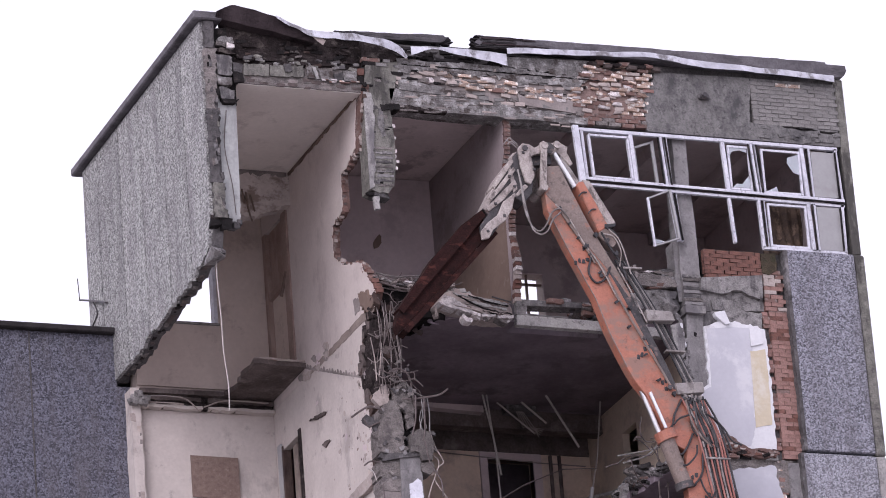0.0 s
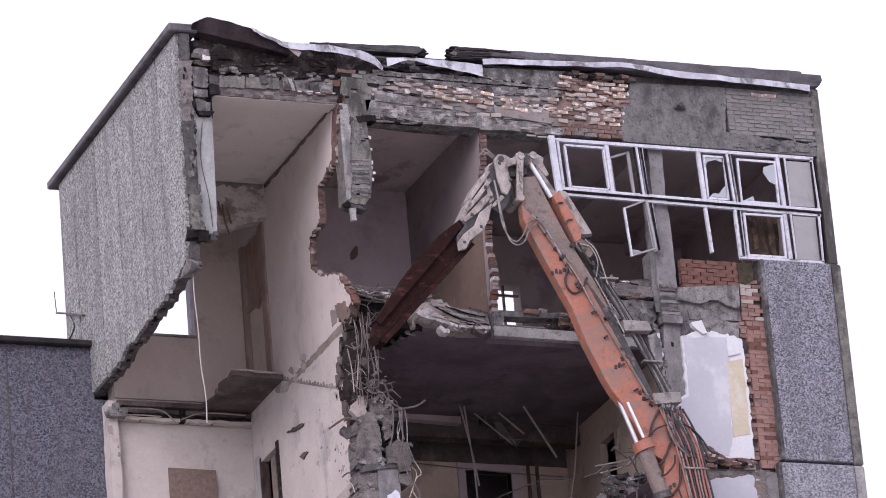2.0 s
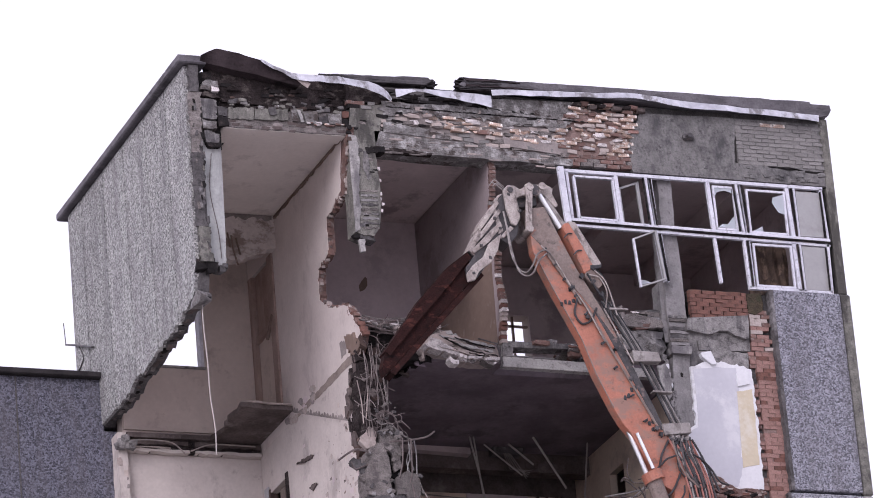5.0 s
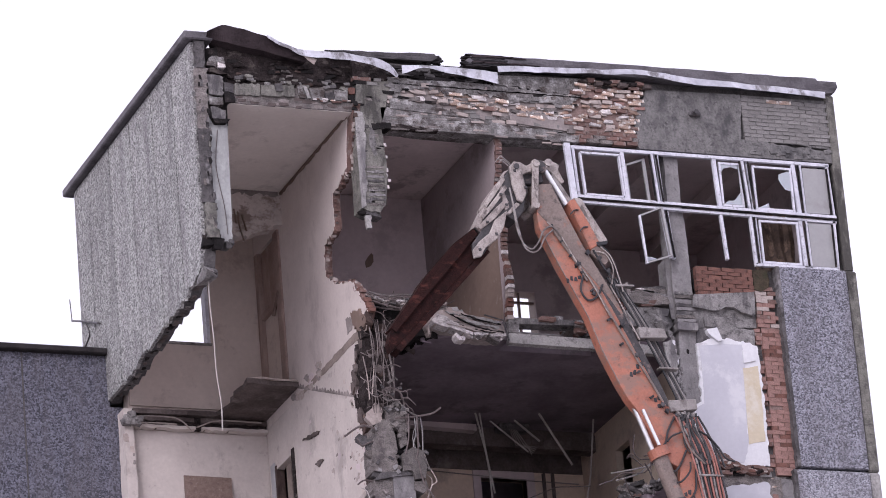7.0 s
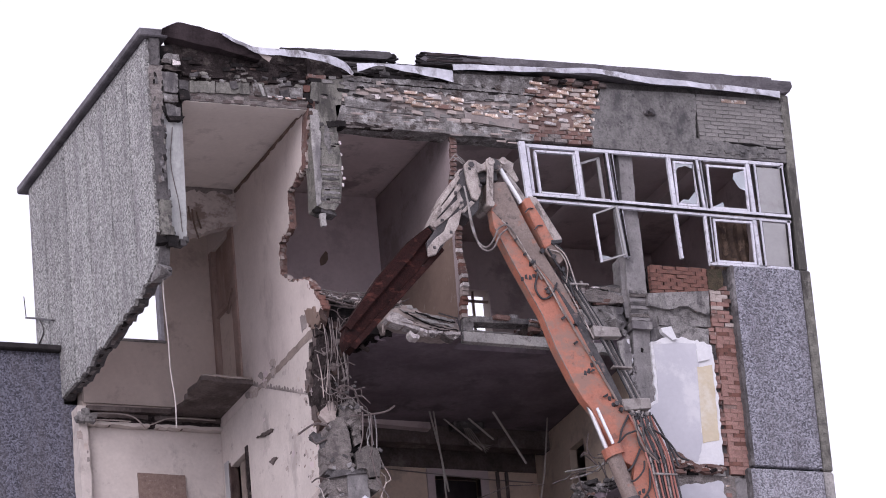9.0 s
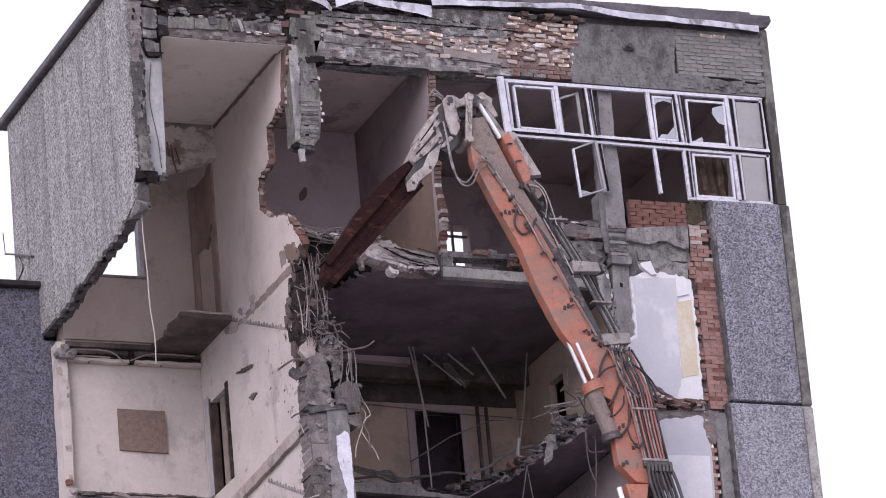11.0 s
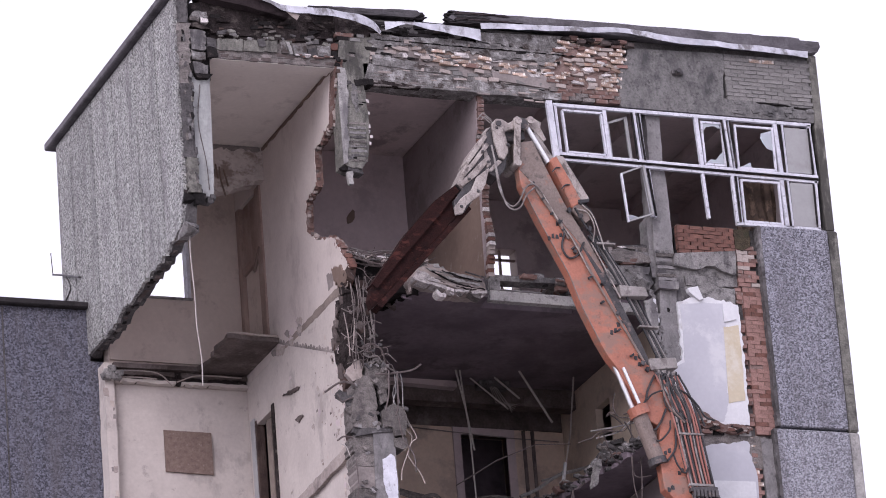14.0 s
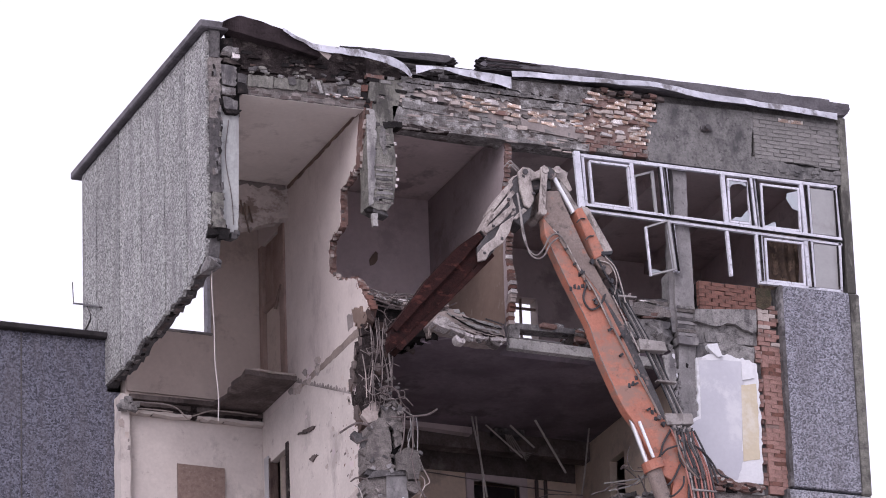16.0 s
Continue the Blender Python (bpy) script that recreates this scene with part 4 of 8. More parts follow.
c2 = struct("column_east", prism([*rag([(8.88, 36.30), (8.86, 35.31), (8.84, 34.54), (8.80, 33.84), (8.82, 33.03)], 0.012, 0.12, 211), *rag([(9.13, 33.05), (9.18, 33.92), (9.17, 34.57), (9.13, 35.33), (9.15, 36.32)], 0.01, 0.12, 212)], "y", 0.1, 0.5), "shaft", "cracked grey concrete column beside the window band", "column")
part("inner_leaf", prism(rag([(8.74, 34.26), (8.73, 33.80), (8.72, 33.48), (8.75, 33.11)], 0.012, 0.08, 213) + [(8.82, 33.11), (8.85, 33.87), (8.86, 34.27)], "y", 0.18, 0.5), "shaft", c2, "plastered inner edge")
part("ledge", prism([(8.76, 32.97), (9.15, 32.97), (9.14, 32.83), (8.97, 32.82), (8.76, 32.83)], "y", -0.04, 0.4), "concrete_pale", c2, "small projecting ledge")
for k in range(8):
    z = 33.02 + 0.075 * k
    part("spalled_course", prism(rag([(8.81, z), (9.17, z + 0.004)], 0.008, 0.07, 450 + k) + rag([(9.16, z + 0.062), (8.82, z + 0.058)], 0.008, 0.07, 460 + k), "y", 0.07 + 0.012 * (k % 3), 0.12), ["shaft", "layered", "concrete", "shaft", "concrete_dark"][k % 5], c2)
part("lower_shaft", prism([(8.81, 32.86), (9.18, 32.86), (9.20, 31.97)] + rag([(9.15, 31.43), (9.00, 31.26), (8.85, 31.31), (8.75, 31.41)], 0.03, 0.1, 27) + [(8.76, 32.15)], "y", 0.06, 0.4), "shaft", c2, "grey smooth shaft with a bolt hole")
# black chip that paints the shade inside the bolt hole
part("bolt_hole", shard((8.94, 0.058, 32.45), 0.05, 62, squash=(0.7, 0.2, 1.2)), "soot", c2)

lint1 = struct("lintel_west", prism([(0.62, 36.6), *rag([(0.62, 36.62), (0.66, 36.95)], .03, .1, 28), *rag([(0.9, 36.93), (2.95, 37.05)], 0.03, 0.15, 29), (2.97, 36.6)], "y", 0.0, 0.36), "layered", "brown concrete lintel faced with patchy grey stones", "lintel")
part("soffit", prism(rag([(0.64, 0.025), (2.93, 0.025)], 0.012, 0.1, 29) + rag([(2.93, 0.36), (0.64, 0.36)], 0.015, 0.12, 30), "z", 36.585, 36.6), "ceiling", lint1, "dusty whitewashed underside")
rng = random.Random(301)
for k, (q, m) in enumerate((([(0.75, 36.96), (1.22, 36.98), (1.2, 36.76), (0.73, 36.75)], "weathered"), ([(1.23, 36.97), (1.85, 37.0), (1.83, 36.79), (1.22, 36.77)], "weathered"), ([(1.89, 37.08), (1.98, 37.07), (2.05, 36.78), (1.93, 36.78)], "lintel"), ([(2.01, 37.0), (2.07, 37.0), (2.14, 36.78), (2.08, 36.77)], "concrete_pale"),
                            ([(2.15, 36.94), (2.41, 36.96), (2.39, 36.77), (2.17, 36.76)], "lintel"), ([(2.42, 36.9), (2.57, 36.95), (2.57, 36.77), (2.42, 36.77)], "concrete_dark"), ([(2.58, 36.98), (2.85, 36.98), (2.83, 36.78), (2.6, 36.77)], "lintel"), ([(2.85, 37.03), (2.98, 37.04), (2.97, 36.93), (2.86, 36.92)], "brick"), ([(2.86, 36.9), (2.97, 36.91), (2.97, 36.78), (2.85, 36.78)], "soot"),
                            ([(0.55, 36.96), (0.72, 36.94), (0.71, 36.78), (0.56, 36.79)], "concrete_dark"), ([(0.54, 36.77), (0.71, 36.76), (0.74, 36.6), (0.55, 36.58)], "soot"), ([(1.48, 36.99), (1.62, 37.02), (1.64, 36.88), (1.5, 36.86)], "concrete_dark"))):
    part("lintel_stone", prism(rag(q, 0.016, 0.05, k + 3050), "y", -0.03 - 0.006 * (k % 4) - (0.01 if k == 11 else 0), 0.05), m, lint1)
for k in range(30):
    x = rng.uniform(0.75, 2.95)
    part("lintel_stone", shard((x, -0.02, 37.03 + 0.012 * x + rng.uniform(-0.06, 0.08)), rng.uniform(0.03, 0.075), k + 3060, squash=(1.5, 0.5, 0.7), tilt=rng.uniform(-.3, .3)), rng.choice(["weathered", "weathered", "lintel", "charred", "concrete_dark"]), lint1)
for k in range(14):
    part("chipped_brick", shard((rng.uniform(2.2, 2.85), -0.03, 36.76 + rng.uniform(-0.02, 0.03)), rng.uniform(0.02, 0.045), k + 3090, squash=(1.8, 0.5, 0.6)), rng.choice(["brick_pale", "brick_dull", "splinter", "soot"]), lint1)
# black backing paints the shade between the pier stones
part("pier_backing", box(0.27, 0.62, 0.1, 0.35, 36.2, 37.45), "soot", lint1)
for k, (q, m) in enumerate((([(0.31, 37.42), (0.45, 37.47), (0.59, 37.46), (0.6, 37.36), (0.3, 37.35)], "lintel"), ([(0.27, 37.34), (0.44, 37.33), (0.43, 37.26), (0.26, 37.28)], "layered"), ([(0.46, 37.34), (0.6, 37.32), (0.6, 37.25), (0.46, 37.24)], "splinter"), ([(0.25, 37.22), (0.4, 37.24), (0.64, 37.14), (0.3, 37.15)], "charred"),
                            ([(0.25, 37.11), (0.4, 37.1), (0.55, 37.07), (0.52, 36.72), (0.27, 36.73)], "concrete"), ([(0.26, 36.69), (0.4, 36.67), (0.51, 36.67), (0.51, 36.54), (0.26, 36.53)], "lintel"), ([(0.28, 36.49), (0.45, 36.47), (0.56, 36.44), (0.54, 36.25), (0.3, 36.27)], "concrete"), ([(0.3, 36.27), (0.62, 36.27), (0.58, 36.21), (0.34, 36.19)], "soot"))):
    part("pier_stone", prism(rag(q, 0.02, 0.05, k + 3020), "y", -0.01 - 0.012 * (k % 3), 0.2), m, lint1)
struct("wall_parapet_west", prism([(0.3, 36.9), (3.0, 36.9), (3.0, 37.66), (0.5, 37.72), (0.44, 37.66), (0.3, 37.6)], "y", 0.12, 0.4), "charred", "soot-browned parapet masonry", "wall")
part("charred_corner", prism(rag([(0.27, 37.63), (0.38, 37.66), (0.51, 37.66)], 0.012, 0.05, 390) + [(0.51, 37.41), (0.25, 37.39)], "y", 0.1, 0.3), "soot", bpy.data.objects["wall_parapet_west"])
parapet = struct("wall_parapet", box(3.0, 12.2, 0.06, 0.4, 36.45, 37.62), "mortar_dark", "parapet masonry with brick facing", "wall")
lint2 = struct("lintel_middle", prism([(3.45, 36.38), *rag([(3.45, 36.72), (4.6, 36.66), (5.6, 36.6), (6.6, 36.5), (7.2, 36.45)], 0.025, 0.12, 31), (7.2, 36.31), *rag([(7.2, 36.31), (5.5, 36.33), (3.5, 36.36)], 0.01, 0.2, 32)], "y", -0.03, 0.4), "lintel",
               "cracked grey concrete lintel over the middle bay", "lintel")
part("sooty_lip", prism(rag([(3.42, 36.42), (3.9, 36.40), (4.5, 36.36)], 0.015, 0.08, 401) + rag([(4.5, 36.33), (4.1, 36.33), (3.42, 36.33)], 0.01, 0.1, 402), "y", -0.036, 0.1), "charred", lint2, "soot-brown lower lip")
rend = struct("render_band", prism([(8.38, 36.28), *rag([(8.34, 36.32), (8.3, 36.8), (8.42, 37.1), (8.6, 37.45)], 0.04, 0.08, 33), (10.46, 37.5), *rag([(10.48, 37.45), (10.4, 36.62)], 0.015, 0.1, 34), *rag([(10.6, 36.58), (12.18, 36.52)], 0.03, 0.1, 35), (12.18, 36.27)], "y", -0.03, 0.058), "render",
              "rough grey cement render on the parapet", "wall")
part("sooty_skin", prism(rag([(2.98, 37.27), (3.3, 37.24), (3.7, 37.26)], 0.04, 0.06, 441) + rag([(3.8, 37.5), (3.4, 37.56), (2.98, 37.58)], 0.02, 0.1, 442), "y", -0.012, 0.06), "charred", parapet, "soot-browned masonry")
part("bracket_stub", tube([(9.5, -0.18, 37.03), (9.5, 0.0, 37.03)], 0.05), "dark_steel", rend, "dark iron stub")
part("bracket_stub", box(9.4, 9.62, -0.1, -0.03, 36.98, 37.08, bevel=0.02), "dark_steel", rend)

# ---- roof edge: fascia and bent flashings ----
fasc = struct("trim_roof", prism([(5.2, 37.66), *rag([(5.1, 37.7), (5.2, 37.8), (5.3, 37.84)], 0.02, 0.06, 36), *rag([(5.5, 37.845), (8.0, 37.87), (12.0, 37.9)], 0.009, 0.25, 136), (12.02, 37.86), (12.4, 37.86), (12.42, 37.76), (12.36, 37.66), (12.2, 37.62)], "y", -0.12, 0.5), "felt_worn", "grey roofing edge, its torn end in dark layers", "trim")
struct("trim_roof_west", prism([(2.5, 37.66), *rag([(2.5, 37.76), (4.4, 37.84)], 0.01, 0.15, 137), *rag([(4.56, 37.85), (4.62, 37.78), (4.5, 37.7)], 0.02, 0.05, 37)], "y", 0.0, 0.45), "felt_layers", "torn layered roofing edge", "trim")

rng = random.Random(430)
for k in range(9):
    z, a, b = 37.6 + 0.027 * k, 5.12 + rng.uniform(-0.06, 0.14), rng.uniform(5.7, 6.6)
    part("felt_layer", prism(rag([(a, z), ((a + b) / 2, z + 0.01), (b, z + 0.02)], 0.01, 0.09, 430 + k) + rag([(b, z + 0.03), ((a + b) / 2, z + 0.03), (a + rng.uniform(-.06, .06), z + 0.02)], 0.01, 0.09, 440 + k), "y", -0.13 - 0.005 * (k % 4), 0.0), ["felt", "felt_layers", "felt", "bitumen"][k % 4], fasc)


def sheet(rows, mat, name, label):
    """A bent metal sheet through rows of (x, y, z), with thickness and dents."""
    bm = bmesh.new()
    vs = [[bm.verts.new(Vector(p) + Vector((0, noise.noise(Vector(p) * 3) * 0.05, noise.noise(Vector(p) * 4) * 0.015))) for p in bend(r, 5)] for r in rows]
    for a, b in zip(vs, vs[1:]):
        for i in range(len(a) - 1):
            bm.faces.new((a[i], a[i + 1], b[i + 1], b[i]))
    got = bmesh.ops.extrude_face_region(bm, geom=bm.faces[:])
    bmesh.ops.translate(bm, vec=(0, 0.012, 0.012), verts=[g for g in got["geom"] if isinstance(g, bmesh.types.BMVert)])
    return solid(name, bm, mat, label, "flashing", "roof flashings")


top = [(1.34, 37.83), (1.72, 37.71), (2.08, 37.62), (2.93, 37.62), (3.56, 37.50), (3.77, 37.28)]
bot = [(1.33, 37.76), (1.71, 37.62), (2.09, 37.48), (2.92, 37.48), (3.44, 37.36), (3.72, 37.21)]
sheet([flat(top, -0.2), flat(bot, -0.24)], "tin", "flashing", "torn light metal flashing curling off the roof edge")
sheet([flat([(0.26, 37.85), (0.44, 37.95), (0.62, 38.01), (0.96, 37.93), (1.3, 37.84), (1.72, 37.71), (2.1, 37.6)], -0.16), flat([(0.27, 37.79), (0.45, 37.75), (0.63, 37.71), (0.97, 37.66), (1.33, 37.6), (1.74, 37.52), (2.08, 37.45)], -0.06), [(0.45, 0.3, 37.74), (0.55, 0.3, 37.7), (0.7, 0.3, 37.66), (1.05, 0.3, 37.6), (1.4, 0.3, 37.56), (1.75, 0.3, 37.52), (2.1, 0.3, 37.5)]], "bitumen", "roofing_sheet", "dark lifted roofing sheet hanging over the edge")
solid("torn_scrap", prism(rag([(1.99, 37.52), (2.13, 37.49), (2.24, 37.45), (2.19, 37.36), (2.09, 37.42)], 0.015, 0.05, 160), "y", -0.21, -0.2), "scar", "small torn scrap of brown sheet", "scrap")
sheet([flat([(3.85, 37.48), (4.30, 37.50), (4.73, 37.52), (5.16, 37.51), (5.67, 37.49)], -0.2), flat([(3.84, 37.31), (4.30, 37.44), (4.72, 37.38), (5.15, 37.33), (5.65, 37.24)], -0.24)], "tin", "flashing", "dented light metal flashing")
sheet([flat([(5.69, 37.61), (6.59, 37.65), (7.52, 37.69), (8.47, 37.74), (8.80, 37.73), (9.35, 37.67), (10.58, 37.64), (12.12, 37.61)], -0.2), flat([(5.68, 37.49), (6.58, 37.54), (7.51, 37.59), (8.46, 37.64), (8.79, 37.62), (9.34, 37.53), (10.57, 37.53), (12.10, 37.47)], -0.23)], "tin", "flashing", "long bright metal flashing along the roof edge")

# ---- east bay: brick infill, plaster remains, pebbledash panels ----
bay = struct("wall_east_bay", pierced(9.28, 10.85, 26.2, 34.12, 0.12, 0.4, []), "mortar_dark", "exposed inner masonry of the east bay", "wall")
part("concrete_band", prism([(9.14, 33.53), (10.34, 33.65), (10.32, 33.23)] + rag([(10.26, 33.19), (10.04, 33.24), (9.91, 33.33), (9.73, 33.32), (9.62, 33.26), (9.35, 33.26), (9.11, 33.29)], 0.02, 0.08, 41), "y", 0.0, 0.12), "concrete", bay, "cracked greenish-grey concrete band")
part("recess", prism([(9.15, 33.32), (10.36, 33.31), (10.35, 32.99), (9.10, 32.91)], "y", 0.085, 0.12), "concrete", bay)
part("concrete_band", prism(rag([(9.31, 33.14), (9.66, 33.16), (9.99, 33.13), (10.28, 33.14)], 0.02, 0.08, 42) + rag([(10.26, 32.97), (9.86, 32.96), (9.33, 32.95)], 0.02, 0.08, 43), "y", 0.05, 0.12), "concrete", bay)
part("concrete_band", prism(rag([(9.15, 32.89), (9.75, 32.97), (10.28, 32.94)], 0.02, 0.1, 47) + [(10.24, 32.44), (9.10, 32.48)], "y", 0.04, 0.12), "concrete", bay)
part("mossy_block", prism(rag([(10.36, 34.08), (10.67, 34.12), (10.66, 33.77), (10.49, 33.68), (10.36, 33.71)], 0.02, 0.07, 48), "y", 0.02, 0.12), "moss", bay, "mossy brown block")

for z0, z1, mat, k in ((32.66, 32.75, "slab_under", 0), (32.515, 32.57, "plaster", 1)):
    for x, w in ((0.34, 1.15), (1.62, 1.26)):
        part("torn_edge", prism(rag([(x, z1), (x + w, z1)], 0.01, 0.1, 90 + k) + rag([(x + w, z0), (x, z0)], 0.02, 0.08, 92 + k), "y", 5.36 - 0.04 * k, 5.49), mat, f1l, "pale torn edge under the slab stub")
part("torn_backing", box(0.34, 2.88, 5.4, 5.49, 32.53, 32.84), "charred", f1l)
# what is left of the cement coat on the parapet, with ragged edges
for k, (edge, shut, mat) in enumerate((([(3.62, 37.02), (4.2, 37.12), (4.8, 37.06), (5.4, 37.12), (5.9, 37.02), (6.4, 37.06), (6.9, 37.0), (7.2, 37.12)], [(7.3, 37.22), (6.0, 37.27), (5.0, 37.33), (4.2, 37.28), (3.62, 37.3)], "lintel"),
                                       ([(7.25, 37.3), (7.05, 37.24), (6.6, 37.26), (6.1, 37.3), (5.64, 37.29)], [(5.62, 37.5), (6.4, 37.53), (7.3, 37.56)], "lintel"),
                                       ([(3.62, 36.88), (4.1, 36.86), (4.6, 36.78), (4.9, 36.7)], [(4.9, 36.64), (3.62, 36.7)], "lintel"),
                                       ([(5.9, 36.8), (6.3, 36.86), (6.8, 36.78), (7.1, 36.7)], [(7.1, 36.5), (5.9, 36.6)], "slab_grey"))):
    part("render_skin", prism(rag(edge, 0.05, 0.06, 110 + k) + shut, "y", -0.045, -0.02), mat, parapet, "ragged remains of grey render")
for k in range(14):
    x = 3.7 + 0.26 * k
    part("crack", prism(rag([(x, 37.2), (x + 0.5, 37.19)], 0.012, 0.06, 130 + k) + rag([(x + 0.5, 37.175), (x, 37.185)], 0.006, 0.06, 150 + k), "y", -0.05, -0.045), "soot", parapet)
for k in range(9):
    part("corbel_brick", shard((7.35 + k * 0.16, -0.06, 37.5 + 0.03 * math.sin(k * 2.1)), 0.1, k + 300, squash=(1.3, 0.8, 0.55)), ["charred", "brick_dull", "slab_under"][k % 3], parapet)
rng = random.Random(55)
for k in range(26):
    part("render_crumb", shard((rng.uniform(10.5, 12.15), -0.035, rng.uniform(36.3, 36.55)), rng.uniform(0.03, 0.08), k + 340, squash=(1.5, 0.4, 0.7)), "render", rend)
for k in range(22):
    part("lintel_crumb", shard((rng.uniform(0.7, 2.95), 0.0, rng.uniform(36.6, 36.75)), rng.uniform(0.03, 0.08), k + 380, squash=(1.8, 0.2, 0.6)), rng.choice(["slab_under", "slab_under", "layered", "slab_grey"]), lint1)

for k in range(7):
    part("brick_remain", shard((0.2 + 0.08 * (k % 2), 5.3, 29.2 + 0.16 * k), 0.09, k + 700, squash=(1.1, 0.6, 0.8)), "brick" if k % 3 == 0 else "scar", bpy.data.objects["pilaster_back"])
for k in range(5):
    part("brick_remain", shard((0.14 + 0.06 * k, 5.22, 32.55 + 0.07 * (k % 3)), 0.11, k + 720, squash=(1.2, 0.6, 0.8)), "concrete", bpy.data.objects["pilaster_back"])
for q in ([(0.27, 32.69), (0.86, 32.71), (1.18, 32.66), (1.40, 32.46)], [(1.49, 32.53), (1.93, 32.68), (2.74, 32.68)], [(0.32, 32.57), (0.85, 32.58), (1.12, 32.57)]):
    part("torn_pipe", tube(bend(flat(q, 5.27)), 0.013), "scar", f1l, "thin pale pipe torn from the wall")

rng = random.Random(66)
for k in range(34):
    x = rng.uniform(0.7, 3.3)
    part("charred_fragment", shard((x, 0.09, rng.uniform(36.98, 37.5)), rng.uniform(0.03, 0.09), k + 760, squash=(1.8, 0.3, 0.6), tilt=rng.uniform(-0.6, 0.6)), rng.choice(["charred", "charred", "charred", "soot", "wood_dark"]) if rng.random() < 0.9 else "layered", bpy.data.objects["wall_parapet_west"])
# black pieces for soot and for the flashing's shadow band, put in as colour
for k in range(46):
    x = rng.uniform(3.7, 5.6)
    part("charred_fragment", shard((x, -0.03, 37.42 + rng.uniform(-0.09, 0.12)), rng.uniform(0.04, 0.1), k + 2100, squash=(2.2, 0.35, 0.5), tilt=rng.uniform(-0.2, 0.2)), rng.choice(["soot", "soot", "felt", "concrete_dark"]), parapet)
for k in range(26):
    x = rng.uniform(3.6, 7.2)
    part("render_flake", shard((x, -0.04, rng.uniform(36.8, 37.3)), rng.uniform(0.03, 0.09), k + 810, squash=(1.8, 0.18, 0.5), tilt=rng.uniform(-0.15, 0.15)), rng.choice(["concrete", "concrete_dark", "soot", "lintel"]), parapet)
for k in range(40):
    x = rng.uniform(3.5, 7.2)
    part("lintel_spall", shard((x, -0.03, 36.7 - (x - 3.45) * 0.075 + rng.uniform(-0.24, 0.03)), rng.uniform(0.03, 0.09), k + 850, squash=(2.0, 0.15, 0.35)), rng.choice(["layered", "layered", "slab_grey", "scar"]), lint2)
for k in range(16):
    x = rng.uniform(3.46, 4.6)
    part("lintel_spall", shard((x, -0.02, 36.33 + rng.uniform(-0.02, 0.05)), rng.uniform(0.03, 0.06), k + 2200, squash=(1.8, 0.5, 0.5)), "layered", lint2)
for k in range(16):
    part("spall", shard((rng.uniform(2.98, 3.42), -0.03, rng.uniform(34.8, 36.9)), rng.uniform(0.04, 0.1), k + 2230, squash=(1.3, 0.2, 0.45)), rng.choice(["concrete_dark", "layered", "soot"]), c1)
for k, (y, z) in enumerate(hole[:-8]):
    part("edge_fragment", shard((2.95, y, z), rng.uniform(0.035, 0.075), k + 2260, squash=(1.0, 0.5, 1.0)), "soot" if k < 2 else rng.choice(["wood_dark", "slab_under", "scar"] if k < 12 else ["brick_dull", "scar", "brick_dull", "slab_under", "brick_dull"]), side)
for k, (y, z) in enumerate(lower):
    part("edge_fragment", shard((2.93, y - 0.02, z), rng.uniform(0.08, 0.17), k + 2330, squash=(0.6, 0.6, 1.2)), rng.choice(["slab_under", "charred", "wood_dark", "slab_under"]), side)


rng = random.Random(88)
for k in range(13):
    z, a = 29.6 + 0.029 * k, rng.uniform(0.32, 1.2) if k % 3 else 0.32
    b = min(2.87, a + rng.uniform(0.9, 2.4))
    part("stone_course", prism(rag([(a, z + 0.02), ((a + b) / 2, z + 0.03), (b, z + 0.022)], 0.014, 0.07, k + 1300) + rag([(b, z - 0.012), ((a + b) / 2, z - 0.006), (a, z - 0.012)], 0.014, 0.07, k + 1330), "y", 5.2 + rng.uniform(-0.03, 0.02), 5.26), rng.choice(["layered", "slab_grey", "layered", "concrete_dark", "slab_under"]), bpy.data.objects["floor_corner_low"])
for k in range(16):
    part("rubble_piece", shard((rng.uniform(0.4, 2.8), 5.17, rng.uniform(29.56, 29.94)), rng.uniform(0.04, 0.09), k + 1360, squash=(2.0, 0.3, 0.6), tilt=rng.uniform(-0.25, 0.25)), rng.choice(["slab_grey", "layered", "concrete", "slab_grey"]), bpy.data.objects["floor_corner_low"])
for k, q in enumerate(([(0.36, 29.56), (0.7, 29.62), (1.1, 29.56), (1.1, 29.5), (0.36, 29.5)], [(1.45, 29.56), (1.62, 29.78), (1.72, 29.6), (1.9, 29.56), (1.9, 29.5), (1.45, 29.5)], [(2.2, 29.56), (2.5, 29.6), (2.86, 29.57), (2.86, 29.5), (2.2, 29.5)])):
    part("plaster_scrap", prism(rag(q, 0.02, 0.06, k + 1390), "y", 5.1, 5.2), "plaster", bpy.data.objects["floor_corner_low"], "torn white plaster")

# broken brick faces where the coat fell away
rng = random.Random(91)
part("mortar_bed", prism(rag([(7.05, 36.4), (8.3, 36.4)], 0.02, 0.1, 361) + rag([(8.35, 36.9), (8.5, 37.4), (7.4, 37.45), (7.05, 37.1)], 0.03, 0.1, 362), "y", -0.004, 0.058), "mortar", parapet, "rough brown mortar")
part("mortar_bed", prism(rag([(3.62, 36.75), (5.0, 36.66), (7.04, 36.48)], 0.02, 0.1, 363) + rag([(7.04, 37.1), (5.5, 37.25), (3.62, 37.25)], 0.03, 0.1, 364), "y", 0.0, 0.058), "slab_grey", parapet)
part("filler_block", prism(rag([(3.38, 36.44), (3.4, 36.84), (3.74, 36.82), (3.76, 36.4)], 0.02, 0.07, 443), "y", 0.02, 0.35), "layered", parapet)
